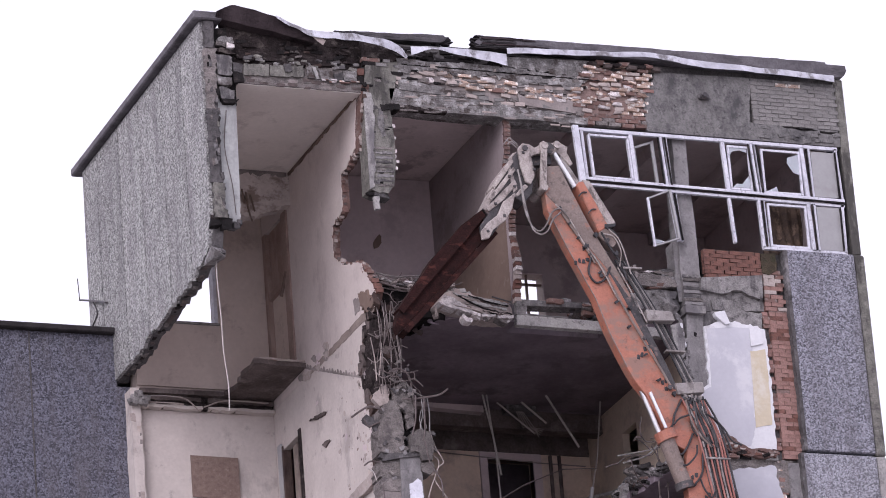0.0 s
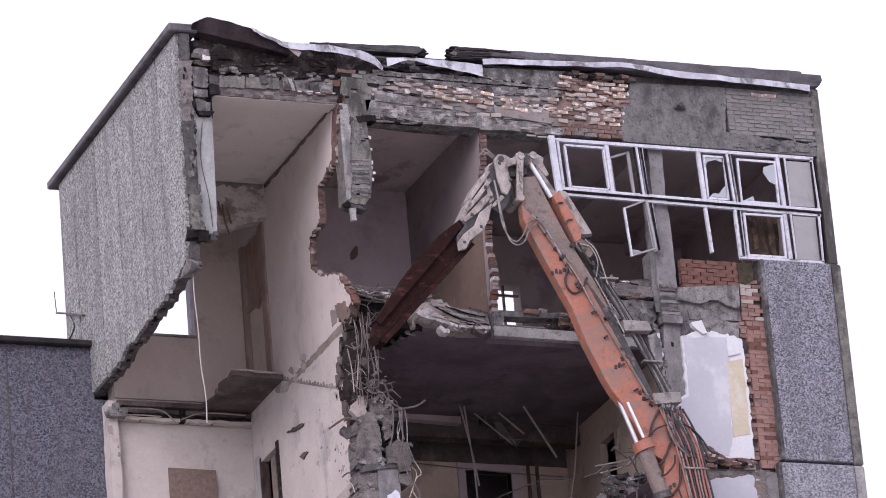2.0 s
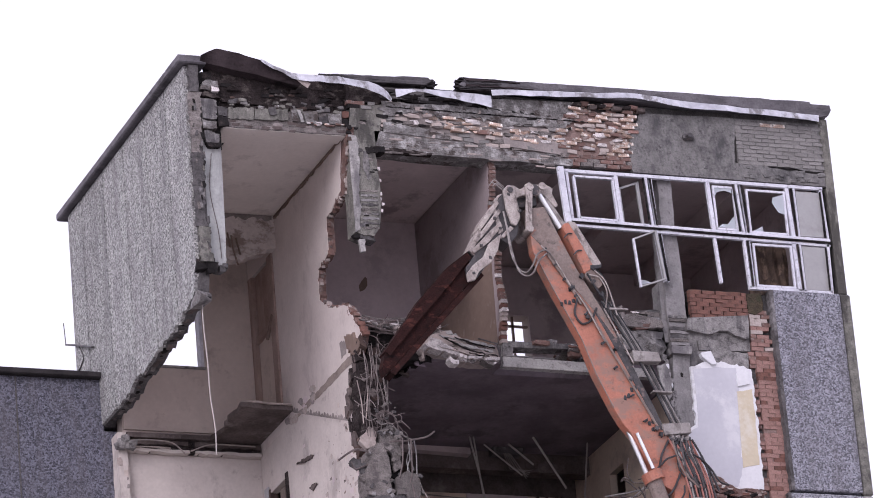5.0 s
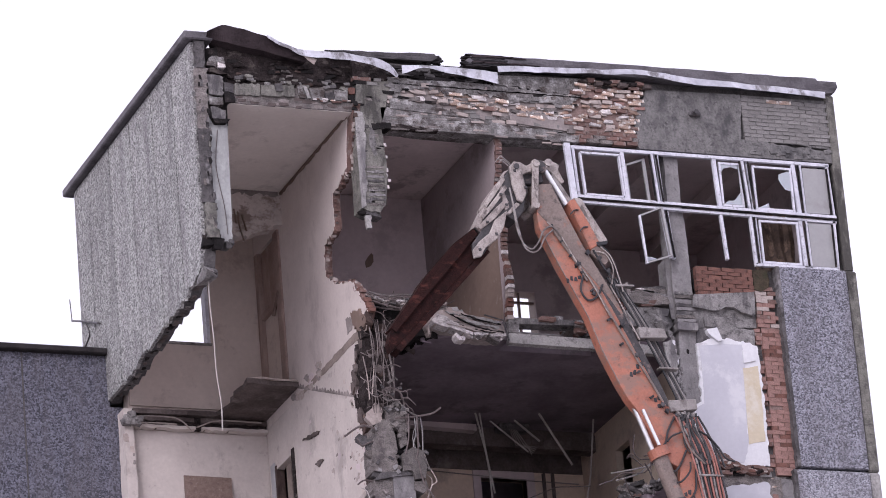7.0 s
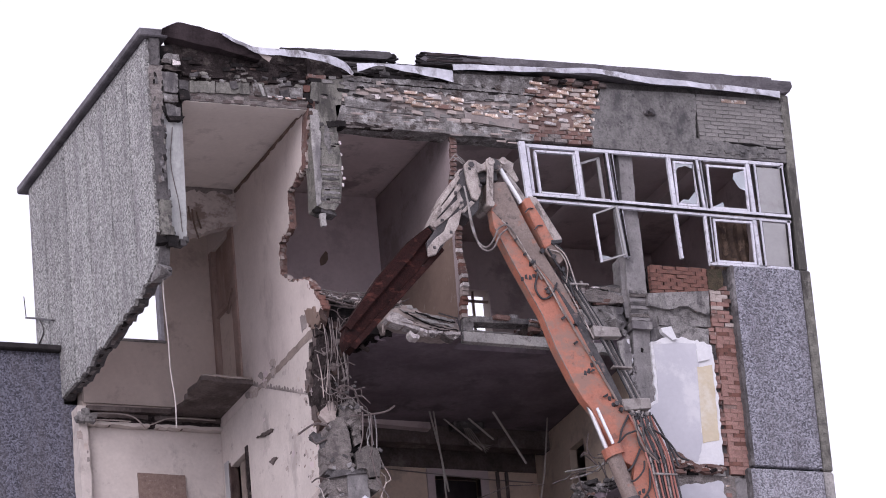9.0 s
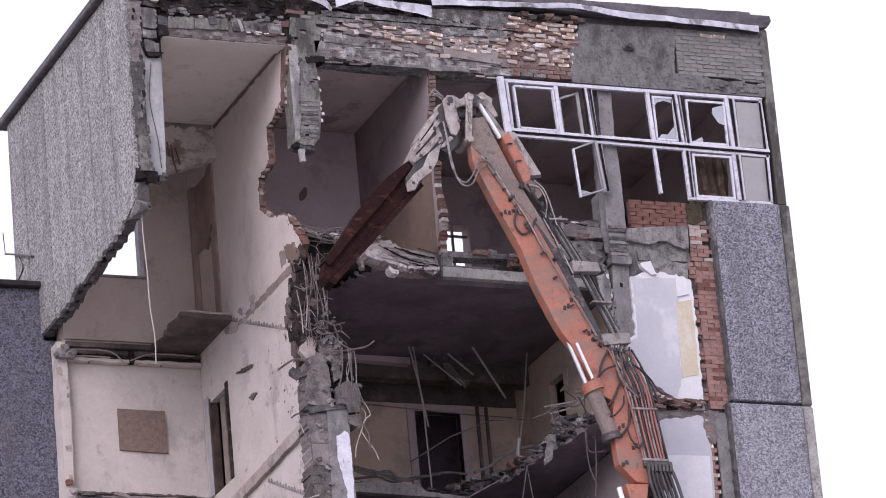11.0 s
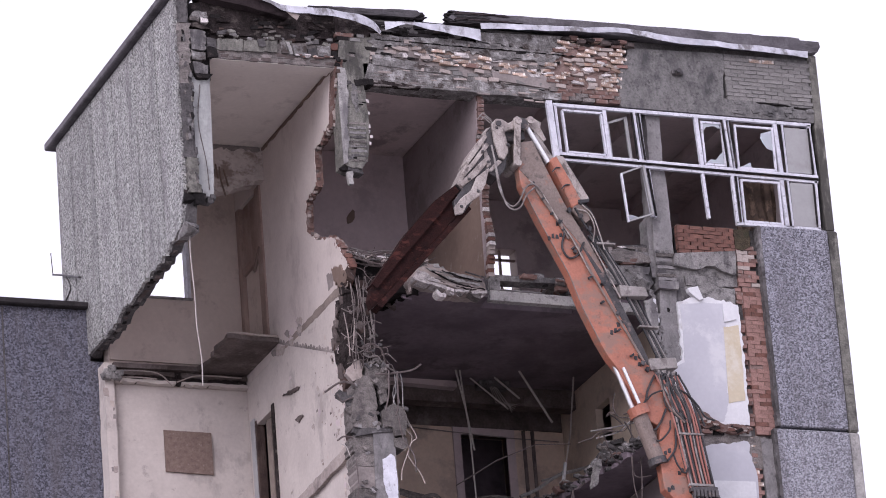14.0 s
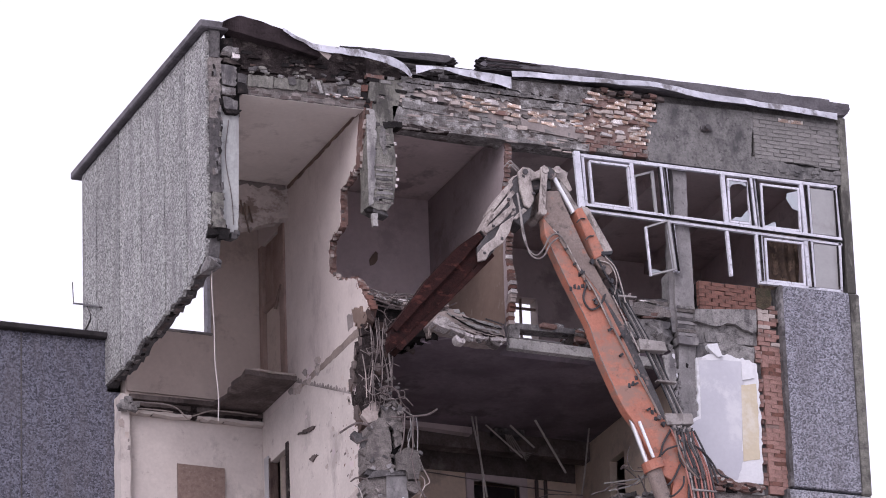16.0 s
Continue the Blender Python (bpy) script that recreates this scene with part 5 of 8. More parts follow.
for k in range(12):
    part("filler_block", shard((3.36 + 0.05 * (k % 4), 0.04, 36.36 + 0.06 * k), 0.12, k + 2700, squash=(1.2, 0.6, 0.6)), "lintel" if k % 3 else "concrete_dark", parapet)
part("mortar_bed", prism(rag([(10.5, 36.62), (12.17, 36.56)], 0.02, 0.1, 360) + [(12.17, 37.5), (10.5, 37.5)], "y", -0.018, 0.058), "render", parapet)
for k in range(34):
    x = rng.uniform(7.0, 8.35)
    part("broken_brick", shard((x, -0.03, rng.uniform(36.6, 37.42)), rng.uniform(0.05, 0.11), k + 1500, squash=(1.5, 0.4, 0.55), tilt=rng.uniform(-0.25, 0.25)), rng.choice(["brick_pale", "brick_pale", "scar", "scar", "brick_dull", "splinter"]), parapet)
for k in range(56):
    x = rng.uniform(4.0, 7.1)
    part("broken_brick", shard((x, -0.03, 36.96 - (x - 4.0) * 0.045 + rng.gauss(0, 0.07)), rng.uniform(0.04, 0.09), k + 1570, squash=(1.6, 0.4, 0.5), tilt=rng.uniform(-0.2, 0.2)), rng.choice(["brick_pale", "brick_pale", "scar", "splinter", "layered"]), parapet)
for k in range(16):
    part("torn_felt", shard((4.35 + 0.02 * k, 0.1, 37.72 + 0.09 * (k % 3) / 2), 0.09, k + 1640, squash=(1.6, 0.8, 0.3), tilt=rng.uniform(-0.4, 0.4)), "felt", bpy.data.objects["trim_roof_west"])
    part("torn_felt", shard((5.12 + 0.02 * k, -0.02, 37.68 + 0.12 * (k % 3) / 2), 0.08, k + 1660, squash=(1.6, 0.8, 0.3), tilt=rng.uniform(-0.4, 0.4)), "felt", fasc)
plate = rag([(9.1, 32.6), (9.34, 32.7), (9.8, 32.72), (10.28, 32.62), (10.31, 31.60), (10.28, 30.34), (9.77, 30.27), (9.3, 30.36), (9.02, 30.6), (8.85, 30.88), (8.9, 31.4), (9.09, 31.5), (9.09, 32.05)], 0.025, 0.07, 44)
part("plaster_patch", prism(plate, "y", 0.0, 0.1), "white_patch", bay, "chipped white plaster edge")
part("paint_field", prism(rag([(9.14, 32.55), (9.6, 32.62), (9.98, 32.62)], 0.01, 0.1, 253) + [(10.0, 32.24), (9.89, 30.94)] + rag([(9.93, 30.9), (9.86, 30.58), (9.77, 30.37), (9.33, 30.45), (9.08, 30.7), (8.93, 30.93), (8.97, 31.37), (9.13, 31.46)], 0.018, 0.07, 254) + [(9.15, 32.05)], "y", -0.006, 0.0), "lilac", bay, "pale lilac painted field")
part("paint_field", prism(rag([(9.95, 32.17), (10.25, 32.23), (10.25, 31.46), (10.23, 30.80), (9.91, 30.73)], 0.012, 0.1, 250), "y", -0.008, -0.002), "ochre_pale", bay, "yellow painted strip")
part("loose_flake", prism([(9.30, 32.85), (9.50, 32.90), (9.59, 32.66), (9.50, 32.64), (9.32, 32.78)], "y", -0.06, 0.04), "white_patch", bay, "loose tilted flake of plaster")
part("loose_flake", prism(rag([(9.96, 32.51), (10.18, 32.54), (10.20, 32.32), (9.97, 32.26)], 0.012, 0.08, 252), "y", -0.03, 0.0), "white_patch", bay)
part("concrete_pier", box(10.48, 10.78, 0.02, 0.1, 26.3, 30.12, bevel=0.015), "shaft", bay)
# band puts the recess shadow below the brick ledge into colour
part("recess", prism(rag([(9.11, 30.22), (9.65, 30.19), (10.58, 30.16)], 0.015, 0.1, 270) + rag([(10.51, 29.57), (9.90, 29.52), (9.14, 29.51)], 0.03, 0.08, 271), "y", 0.045, 0.1), "layered", bay, "broken band, dark for the shade under the bricks")
plate2 = rag([(9.10, 29.91), (9.63, 29.96), (10.23, 30.05), (10.27, 29.67), (10.34, 29.30)], 0.03, 0.09, 45) + [(10.28, 27.47), (9.57, 27.45), (9.22, 29.26)]
part("plaster_patch", prism(plate2, "y", 0.03, 0.1), "lilac", bay, "grey-lilac plaster below")
part("paint_field", prism([(9.30, 29.28), (10.29, 29.30), (10.24, 27.57), (9.59, 27.54)], "y", 0.022, 0.03), "white_patch", bay, "pale blue-white field")
part("brick_ledge", prism(rag([(9.24, 30.6), (9.42, 30.52), (9.56, 30.4), (9.7, 30.33), (10.25, 30.31)], 0.02, 0.06, 275) + rag([(10.23, 30.18), (9.68, 30.17), (9.25, 30.27)], 0.025, 0.06, 276), "y", -0.05, 0.1), "brick_dull", bay, "broken brown brick ledge")
rng = random.Random(277)
for k in range(22):
    x = rng.uniform(9.22, 10.25)
    part("brick_bit", shard((x, -0.05, 30.24 + max(0, 9.6 - x) * 0.5 * rng.random() + rng.uniform(-0.05, 0.05)), rng.uniform(0.03, 0.075), k + 5700, squash=(1.5, 0.6, 0.6), tilt=rng.uniform(-.5, .5)), rng.choice(["brick_dull", "brick", "brick_pale", "charred", "scar"]), bay)
panel = struct("wall_east_panels", box(10.8, 12.2, 0.1, 0.3, 26.2, 34.1), "concrete_dark", "pier carrying pebbledash facing panels", "wall")
for z0, z1 in ((26.3, 30.28), (30.33, 34.14)):
    west = 10.84 if z0 > 30 else 10.75
    part("facing_panel", box(west, 12.17, -0.1, 0.1, z0, z1, bevel=0.02), "pebble_east" if z0 > 30 else "pebble_low", panel)
    # strip darkens the panel's return to paint its side shading
    part("panel_edge", prism(rag([(west - 0.06, z0), (west - 0.06, z1)], 0.012, 0.07, int(z0 * 7)) + [(west + 0.002, z1), (west + 0.002, z0)], "y", -0.088, 0.1), "concrete_dark", panel, "panel return darkened for its side shade")
    part("edge_strip", box(12.175, 12.4, -0.05, 0.25, z0 - 0.02, z1 + 0.02, bevel=0.03), "weathered" if z0 > 30 else "concrete_pale", panel, "grey weathered edge strip")
part("edge_strip", box(12.19, 12.36, -0.03, 0.25, 34.16, 37.62, bevel=0.02), "weathered", panel)

# ---- window band ----
win = tagged(new("window_3"), "long white-painted window band, panes broken out, one sash hanging open", "window", kind="structure")


def bar(x0, z0, x1, z1, w=0.06, y=-0.03, d=0.07, mat="white", name="frame_bar", holder=None, label=""):
    """A straight frame bar from one point of the front to another."""
    a, b = Vector((x0, 0, z0)), Vector((x1, 0, z1))
    u = (b - a).normalized()
    n = Vector((u.z, 0, -u.x)) * w * 0.43
    pts = [a - n, a + n, b + n, b - n]
    return part(name, prism([(p.x, p.z) for p in pts], "y", y, y + d), mat, holder or win, label)


bar(7.02, 36.22, 12.1, 36.22, 0.07)
bar(7.02, 35.27, 12.13, 35.2, 0.06, y=-0.05)
bar(7.05, 35.17, 12.13, 35.1, 0.05, y=-0.03)
bar(10.42, 34.18, 12.08, 34.18, 0.06, mat="white")
bar(7.06, 36.2, 7.1, 35.2, 0.06)
bar(6.92, 36.26, 7.0, 34.82, 0.13, y=-0.1, name="torn_post", label="torn white post hanging beside the band")
for x in (8.03, 9.83, 11.4):
    bar(x - 0.02, 36.2, x + 0.02, 35.2, 0.08)
for x in (8.6, 10.38):
    bar(x - 0.01, 36.2, x + 0.05, 35.2, 0.055)
    bar(x + 0.1, 36.2, x + 0.14, 35.2, 0.05, y=-0.01)
bar(12.06, 36.22, 12.1, 35.15, 0.06)
bar(11.52, 36.2, 11.53, 35.2, 0.045)
bar(8.69, 35.12, 8.78, 34.2, 0.06)
bar(8.8, 35.12, 8.85, 34.2, 0.04, y=0.0)
bar(9.84, 35.1, 9.88, 34.24, 0.06)
bar(10.42, 35.1, 10.44, 34.18, 0.055)
bar(10.52, 35.1, 10.53, 34.18, 0.05, y=-0.01)
bar(11.4, 35.1, 11.43, 34.18, 0.075)
bar(11.52, 35.1, 11.53, 34.18, 0.045)
bar(12.08, 35.12, 12.06, 34.18, 0.06)
# black strips that paint in the shade between frame and sash
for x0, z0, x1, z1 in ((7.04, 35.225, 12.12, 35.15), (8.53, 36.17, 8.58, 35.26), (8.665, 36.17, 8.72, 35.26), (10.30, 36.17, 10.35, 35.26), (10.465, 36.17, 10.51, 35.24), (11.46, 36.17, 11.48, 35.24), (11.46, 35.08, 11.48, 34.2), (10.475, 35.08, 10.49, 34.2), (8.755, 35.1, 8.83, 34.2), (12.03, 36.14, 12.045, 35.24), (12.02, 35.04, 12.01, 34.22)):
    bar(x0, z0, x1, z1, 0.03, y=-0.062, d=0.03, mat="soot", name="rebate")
bar(7.2, 36.13, 8.0, 36.13, 0.045, y=-0.02)
bar(7.2, 36.13, 7.24, 35.3, 0.045, y=-0.02)
bar(7.95, 36.13, 7.99, 35.28, 0.04, y=-0.02)
bar(7.24, 35.33, 7.99, 35.32, 0.04, y=-0.02)
# second light: its sash swung inwards, seen edge on
s = part("open_sash", prism([(8.12, 36.02), (8.5, 36.16), (8.5, 36.12), (8.12, 35.98)], "y", 0.1, 0.14), "grey_board", win, "sash swung inwards")
for q in ([(8.44, 36.12), (8.5, 36.14), (8.54, 35.28), (8.49, 35.28)], [(8.1, 36.02), (8.13, 36.02), (8.16, 35.3), (8.13, 35.3)]):
    part("rail", prism(q, "y", 0.09, 0.13), "grey_board", s)
# inner sash rails of the glazed lights
for x0, x1, z0, z1 in ((9.9, 10.34, 35.28, 36.14), (10.56, 11.34, 35.26, 36.12), (10.58, 11.36, 34.22, 35.06)):
    s = part("sash", prism([(x0, z0), (x1, z0), (x1, z0 + 0.04), (x0, z0 + 0.04)], "y", -0.01, 0.03), "white", win)
    for q in ([(x0, z1 - 0.04), (x1, z1 - 0.04), (x1, z1), (x0, z1)], [(x0, z0 + 0.041), (x0 + 0.04, z0 + 0.041), (x0 + 0.04, z1 - 0.041), (x0, z1 - 0.041)], [(x1 - 0.04, z0 + 0.041), (x1, z0 + 0.041), (x1, z1 - 0.041), (x1 - 0.04, z1 - 0.041)]):
        part("rail", prism(q, "y", -0.012, 0.028), "white", s)
# one sash swung open into the room below the mid rail
s = part("open_sash", prism([(8.18, 34.95), (8.215, 34.95), (8.27, 34.02), (8.235, 34.02)], "y", -0.12, -0.07), "white", win, "sash hanging open")
for k, q in enumerate(([(8.19, 34.92), (8.64, 35.11), (8.64, 35.14), (8.19, 34.95)], [(8.25, 34.02), (8.76, 34.2), (8.76, 34.23), (8.25, 34.05)], [(8.62, 35.12), (8.66, 35.12), (8.76, 34.2), (8.72, 34.2)])):
    part("rail", prism(q, "y", -0.115 - 0.004 * k, -0.065 + 0.003 * k), "grey_board", s)
for z0, z1 in ((35.26, 36.14), (34.22, 35.06)):
    part("blank_panel", box(11.56, 12.03, -0.01, 0.015, z0, z1), "grey_board", win, "grey board in place of a pane")
for pts in ([(9.93, 36.1), (10.28, 36.11), (10.28, 36.02), (10.14, 36.06), (9.99, 36.02), (9.93, 35.92)], [(9.95, 35.33), (10.03, 35.4), (10.14, 35.4), (10.25, 35.53), (10.29, 35.57), (10.3, 35.33)],
            [(11.09, 35.99), (11.31, 36.06), (11.31, 35.66), (11.18, 35.7), (11.12, 35.79), (11.07, 35.88)], [(10.62, 35.3), (10.82, 35.4), (10.84, 35.3)], [(8.28, 34.1), (8.5, 34.17), (8.4, 34.2), (8.3, 34.2)]):
    part("glass_shard", prism(pts, "y", 0.0, 0.006), "glass", win, "jagged glass left in the frame")
bm = bmesh.new()
vs = [[bm.verts.new((10.62 + 0.021 * i + 0.02 * math.sin(j * 0.7 + i * 0.2), 0.4 + 0.025 * math.sin(i * 0.8 + 0.3 * j) + 0.012 * math.sin(i * 2.1 + j * 0.8), 33.95 + j * (0.1 + 0.004 * math.sin(i * 0.45)))) for i in range(40)] for j in range(15)]
for a, b in zip(vs, vs[1:]):
    for i in range(39):
        bm.faces.new((a[i], a[i + 1], b[i + 1], b[i]))
got = bmesh.ops.extrude_face_region(bm, geom=bm.faces[:])
bmesh.ops.translate(bm, vec=(0, 0.008, 0), verts=[g for g in got["geom"] if isinstance(g, bmesh.types.BMVert)])
solid("curtain", bm, "cloth", "brown torn curtain hanging in folds behind the window", "curtain", smooth=True)

# ---- board and cords in the corner bay ----
solid("wall_board", prism([(1.25, 31.66), (2.15, 31.65), (2.15, 30.85), (1.25, 30.87)], "y", 5.43, 5.465), "board", "brown particle board fixed to the white wall", "board")
solid("rope", tube(bend([(0.16, 0.38, 33.42), *flat([(0.145, 32.97), (0.175, 32.3), (0.18, 31.7), (0.23, 31.11), (0.22, 30.62)], 0.35)]), 0.012, sides=5), "rope", "pale frayed cord hanging from the broken gable", "rope")
solid("rope", tube(bend(flat([(0.40, 36.09), (0.33, 35.39), (0.43, 34.66), (0.46, 34.13)], 0.06)), 0.008, sides=5), "rebar", "thin dark wire against the pilaster", "wire")
aer = thing("aerial_bracket", "small dark iron bracket with a thin rod on the gable", "bracket")
ends = [(-0.06, y, z) for y, z in [(5.87, 34.69), (6.59, 35.00), (7.39, 35.32), (7.46, 35.77)]]
part("arm", tube([(0.03, *ends[0][1:]), *ends[:3]], 0.02), "dark_steel", aer)
part("rod", tube([ends[2], ends[3]], 0.009), "dark_steel", aer)
part("stay", tube(bend([(-0.03, y, z) for y, z in [(6.69, 35.02), (6.49, 34.72), (6.80, 34.58)]]), 0.012), "dark_steel", aer)

# ---- lower part of the west column: mangled concrete and reinforcement ----
low_col = struct("column_low", prism([(3.12, 29.84), (3.51, 29.85), (3.51, 28.93), (3.53, 28.22), (3.53, 27.21), (3.52, 26.61), (3.07, 26.60), (3.09, 27.60), (3.10, 28.81)], "y", -0.02, 0.4), "shaft",
                 "shattered lower concrete column with bare reinforcement", "column")
part("paint_remains", prism(rag([(3.26, 29.33), (3.34, 29.37), (3.41, 29.44), (3.48, 29.40), (3.51, 28.93), (3.49, 28.32), (3.49, 28.22)], 0.012, 0.06, 55) + rag([(3.39, 28.20), (3.33, 28.47), (3.27, 28.77), (3.25, 29.08)], 0.02, 0.06, 57), "y", -0.027, -0.02), "white", low_col, "white painted strip peeling off")
part("paint_remains", prism(rag([(3.23, 28.06), (3.38, 28.14), (3.50, 28.07), (3.50, 27.66)], 0.012, 0.06, 58) + rag([(3.43, 27.66), (3.31, 27.76), (3.24, 27.91)], 0.015, 0.06, 59), "y", -0.027, -0.02), "white", low_col, "white painted strip peeling off")
# layered broken flank: thin courses with an uneven outer edge
rng = random.Random(9)
rim = [(2.76, 29.74), (2.77, 29.32), (2.76, 28.91), (2.74, 28.50), (2.78, 28.25), (2.65, 27.94), (2.66, 27.69), (2.70, 27.44), (2.61, 26.59)]
core_x = [(3.16, 29.74), (3.08, 27.40)]
z = rim[0][1]
while z > 26.6:
    h = rng.uniform(0.12, 0.5)
    edge_x = next((a[0] + (b[0] - a[0]) * (z - a[1]) / (b[1] - a[1]) for a, b in zip(rim, rim[1:]) if b[1] <= z <= a[1]), rim[-1][0])
    right = core_x[0][0] + (core_x[1][0] - core_x[0][0]) * (core_x[0][1] - z) / (core_x[0][1] - core_x[1][1]) + 0.03
    left = edge_x + rng.uniform(-0.01, 0.03)
    part("broken_course", prism(rag([(left, z), (left + rng.uniform(-0.04, 0.04), z - h * 0.985)], 0.025, 0.05, int(z * 100)) + rag([(right, z - h * 0.985), (right, z)], 0.012, 0.1, int(z * 77)), "y", rng.uniform(-0.006, 0.006), 0.42), rng.choice(["layered", "slab_grey", "layered", "slab_grey"]), low_col)
    z -= h
part("flank_core", prism([(2.83, 29.79), (3.21, 29.80), (3.15, 27.41), (3.17, 26.61), (2.70, 26.60), (2.79, 28.21)], "y", 0.02, 0.4), "layered", low_col)
# shattered capital and its bracket
part("capital", prism(rag([(2.77, 29.89), (2.77, 30.22), (2.84, 30.59), (2.90, 30.76), (3.03, 30.85), (3.18, 30.78), (3.23, 30.45), (3.19, 29.86)], 0.02, 0.06, 56), "y", -0.03, 0.4), "layered", low_col, "broken grey capital block")
# black block painted in for the shade of the broken recess
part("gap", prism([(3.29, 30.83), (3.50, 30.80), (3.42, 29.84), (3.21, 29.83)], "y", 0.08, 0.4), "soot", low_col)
part("bracket", prism(rag([(3.31, 30.22), (3.50, 30.33), (3.70, 30.28), (3.73, 30.00), (3.69, 29.77), (3.50, 29.74), (3.46, 29.90), (3.31, 29.89)], 0.02, 0.06, 65), "y", -0.1, 0.3), "layered", low_col)
part("bracket", prism(rag([(3.49, 29.72), (3.71, 29.75), (3.73, 29.60), (3.63, 29.52), (3.49, 29.57)], 0.012, 0.06, 66), "y", -0.05, 0.25), "layered", low_col)
part("broken_top", prism(rag([(3.07, 30.81), (3.13, 31.12), (3.31, 31.21), (3.44, 31.11), (3.47, 30.83), (3.45, 30.42), (3.32, 30.34), (3.28, 30.67)], 0.025, 0.06, 67), "y", 0.0, 0.35), "layered", low_col)
part("plaster_scrap", prism(rag([(2.74, 30.89), (2.93, 31.19), (3.05, 31.11), (3.05, 30.82), (2.87, 30.77)], 0.03, 0.06, 68), "y", 0.1, 0.2), "scar", low_col, "pale scrap of plaster")
part("dark_ledge", prism(rag([(2.78, 29.72), (2.89, 29.85), (3.15, 29.88), (3.50, 29.92)], 0.02, 0.07, 69) + [(3.49, 29.84), (3.15, 29.80)], "y", -0.05, 0.2), "concrete_dark", low_col)
for k in range(26):
    x, z = rng.choice([(2.85, 30.63), (2.91, 30.78), (3.06, 30.86), (3.19, 30.77), (3.25, 30.52), (3.22, 30.16), (2.82, 30.24), (2.79, 29.98), (3.21, 29.93), (3.38, 30.23), (3.57, 30.34), (3.73, 30.26), (3.75, 30.00), (3.72, 29.81), (3.39, 29.92), (3.02, 29.84), (2.89, 29.87), (3.27, 31.09), (3.42, 30.99), (3.46, 30.68), (3.15, 30.98)])
    part("broken_rim", shard((x + rng.uniform(-.04, .04), -0.03, z + rng.uniform(-.05, .05)), rng.uniform(0.03, 0.085), k + 2800, squash=(1.0, 0.6, 0.9), tilt=rng.uniform(-1, 1)), rng.choice(["layered", "shaft", "concrete_dark", "layered"]), low_col)
for k in range(9):
    x, z = [(2.68, 30.49), (2.73, 30.34), (2.78, 30.42), (2.63, 30.44), (2.74, 30.21), (2.87, 30.29), (3.17, 30.67), (3.35, 30.16), (2.86, 29.83)][k]
    part("chunk", shard((x, 0.05, z), rng.uniform(0.06, 0.12), k, squash=(1, 0.6, rng.uniform(0.7, 1.5)), tilt=rng.uniform(-1, 1)), rng.choice(["layered", "concrete_dark"]), low_col)
for k in range(34):
    z = rng.uniform(30.9, 31.6) if k % 2 else rng.uniform(27.5, 30.2)
    part("crumb", shard((rng.uniform(2.95, 3.45) if k % 2 else 2.95 + rng.uniform(-.1, .16), rng.uniform(-0.05, 0.0), z), rng.uniform(0.02, 0.06), k + 70, squash=(1.4, 0.6, 0.7), tilt=rng.uniform(-1, 1)), rng.choice(["layered", "concrete_dark", "rubble"]), low_col)
for k, (q, r, m) in enumerate((([(2.26, 30.46), (2.42, 30.58), (2.58, 30.67), (2.72, 30.66), (2.82, 30.63)], 0.02, "rebar"), ([(2.43, 29.60), (2.55, 29.68), (2.71, 29.67)], 0.016, "rebar"), ([(2.75, 29.28), (2.76, 28.82), (2.71, 28.52), (2.61, 28.31), (2.48, 28.07), (2.36, 27.90), (2.26, 27.78)], 0.013, "rebar"),
                  ([(2.83, 28.24), (2.69, 28.19), (2.59, 28.10), (2.59, 27.98), (2.72, 27.94)], 0.012, "rope"), ([(2.50, 29.55), (2.59, 29.50), (2.65, 29.33)], 0.01, "rope"), ([(3.22, 30.86), (3.48, 30.88), (3.69, 30.92), (3.92, 30.98), (4.08, 31.09)], 0.018, "rebar"),
                  ([(3.58, 30.91), (3.58, 30.60), (3.52, 30.39), (3.55, 30.29)], 0.01, "concrete_pale"), ([(3.63, 30.91), (3.59, 30.65), (3.64, 30.35)], 0.01, "concrete_pale"), ([(3.69, 30.92), (3.71, 30.66), (3.69, 30.29)], 0.012, "concrete_pale"), ([(3.67, 30.89), (3.53, 30.55), (3.57, 30.29)], 0.009, "concrete_pale"),
                  ([(3.71, 30.25), (3.78, 30.02), (3.88, 29.84), (3.90, 29.74), (3.81, 29.66), (3.71, 29.43), (3.60, 29.16), (3.57, 28.96)], 0.011, "scar"), ([(3.71, 29.45), (3.81, 29.28), (3.93, 29.11), (4.00, 28.93)], 0.011, "scar"), ([(3.71, 29.89), (3.82, 29.79), (3.79, 29.63), (3.67, 29.51)], 0.009, "scar"),
                  ([(3.02, 31.33), (3.13, 31.42), (3.26, 31.42), (3.37, 31.35), (3.42, 31.21), (3.44, 30.96), (3.46, 30.75)], 0.016, "rebar"), ([(3.04, 31.25), (3.14, 31.19), (3.30, 31.21), (3.41, 31.08), (3.59, 30.96), (3.71, 30.93)], 0.016, "layered"), ([(3.00, 30.83), (3.09, 30.63), (3.19, 30.34)], 0.013, "rebar"), ([(2.52, 30.48), (2.59, 30.35), (2.72, 30.40), (2.84, 30.45)], 0.014, "rebar"))):
    part("bare_bar", tube(bend(flat(q, -0.1 + 0.006 * k)), r, sides=5), m, low_col)
solid("dangling_pipe", tube(bend(flat([(3.67, 27.88), (3.74, 27.70), (3.79, 27.36), (3.86, 26.66)], 0.1)), 0.075, sides=8), "concrete", "thick dusty pipe end dangling beside the column", "pipe")


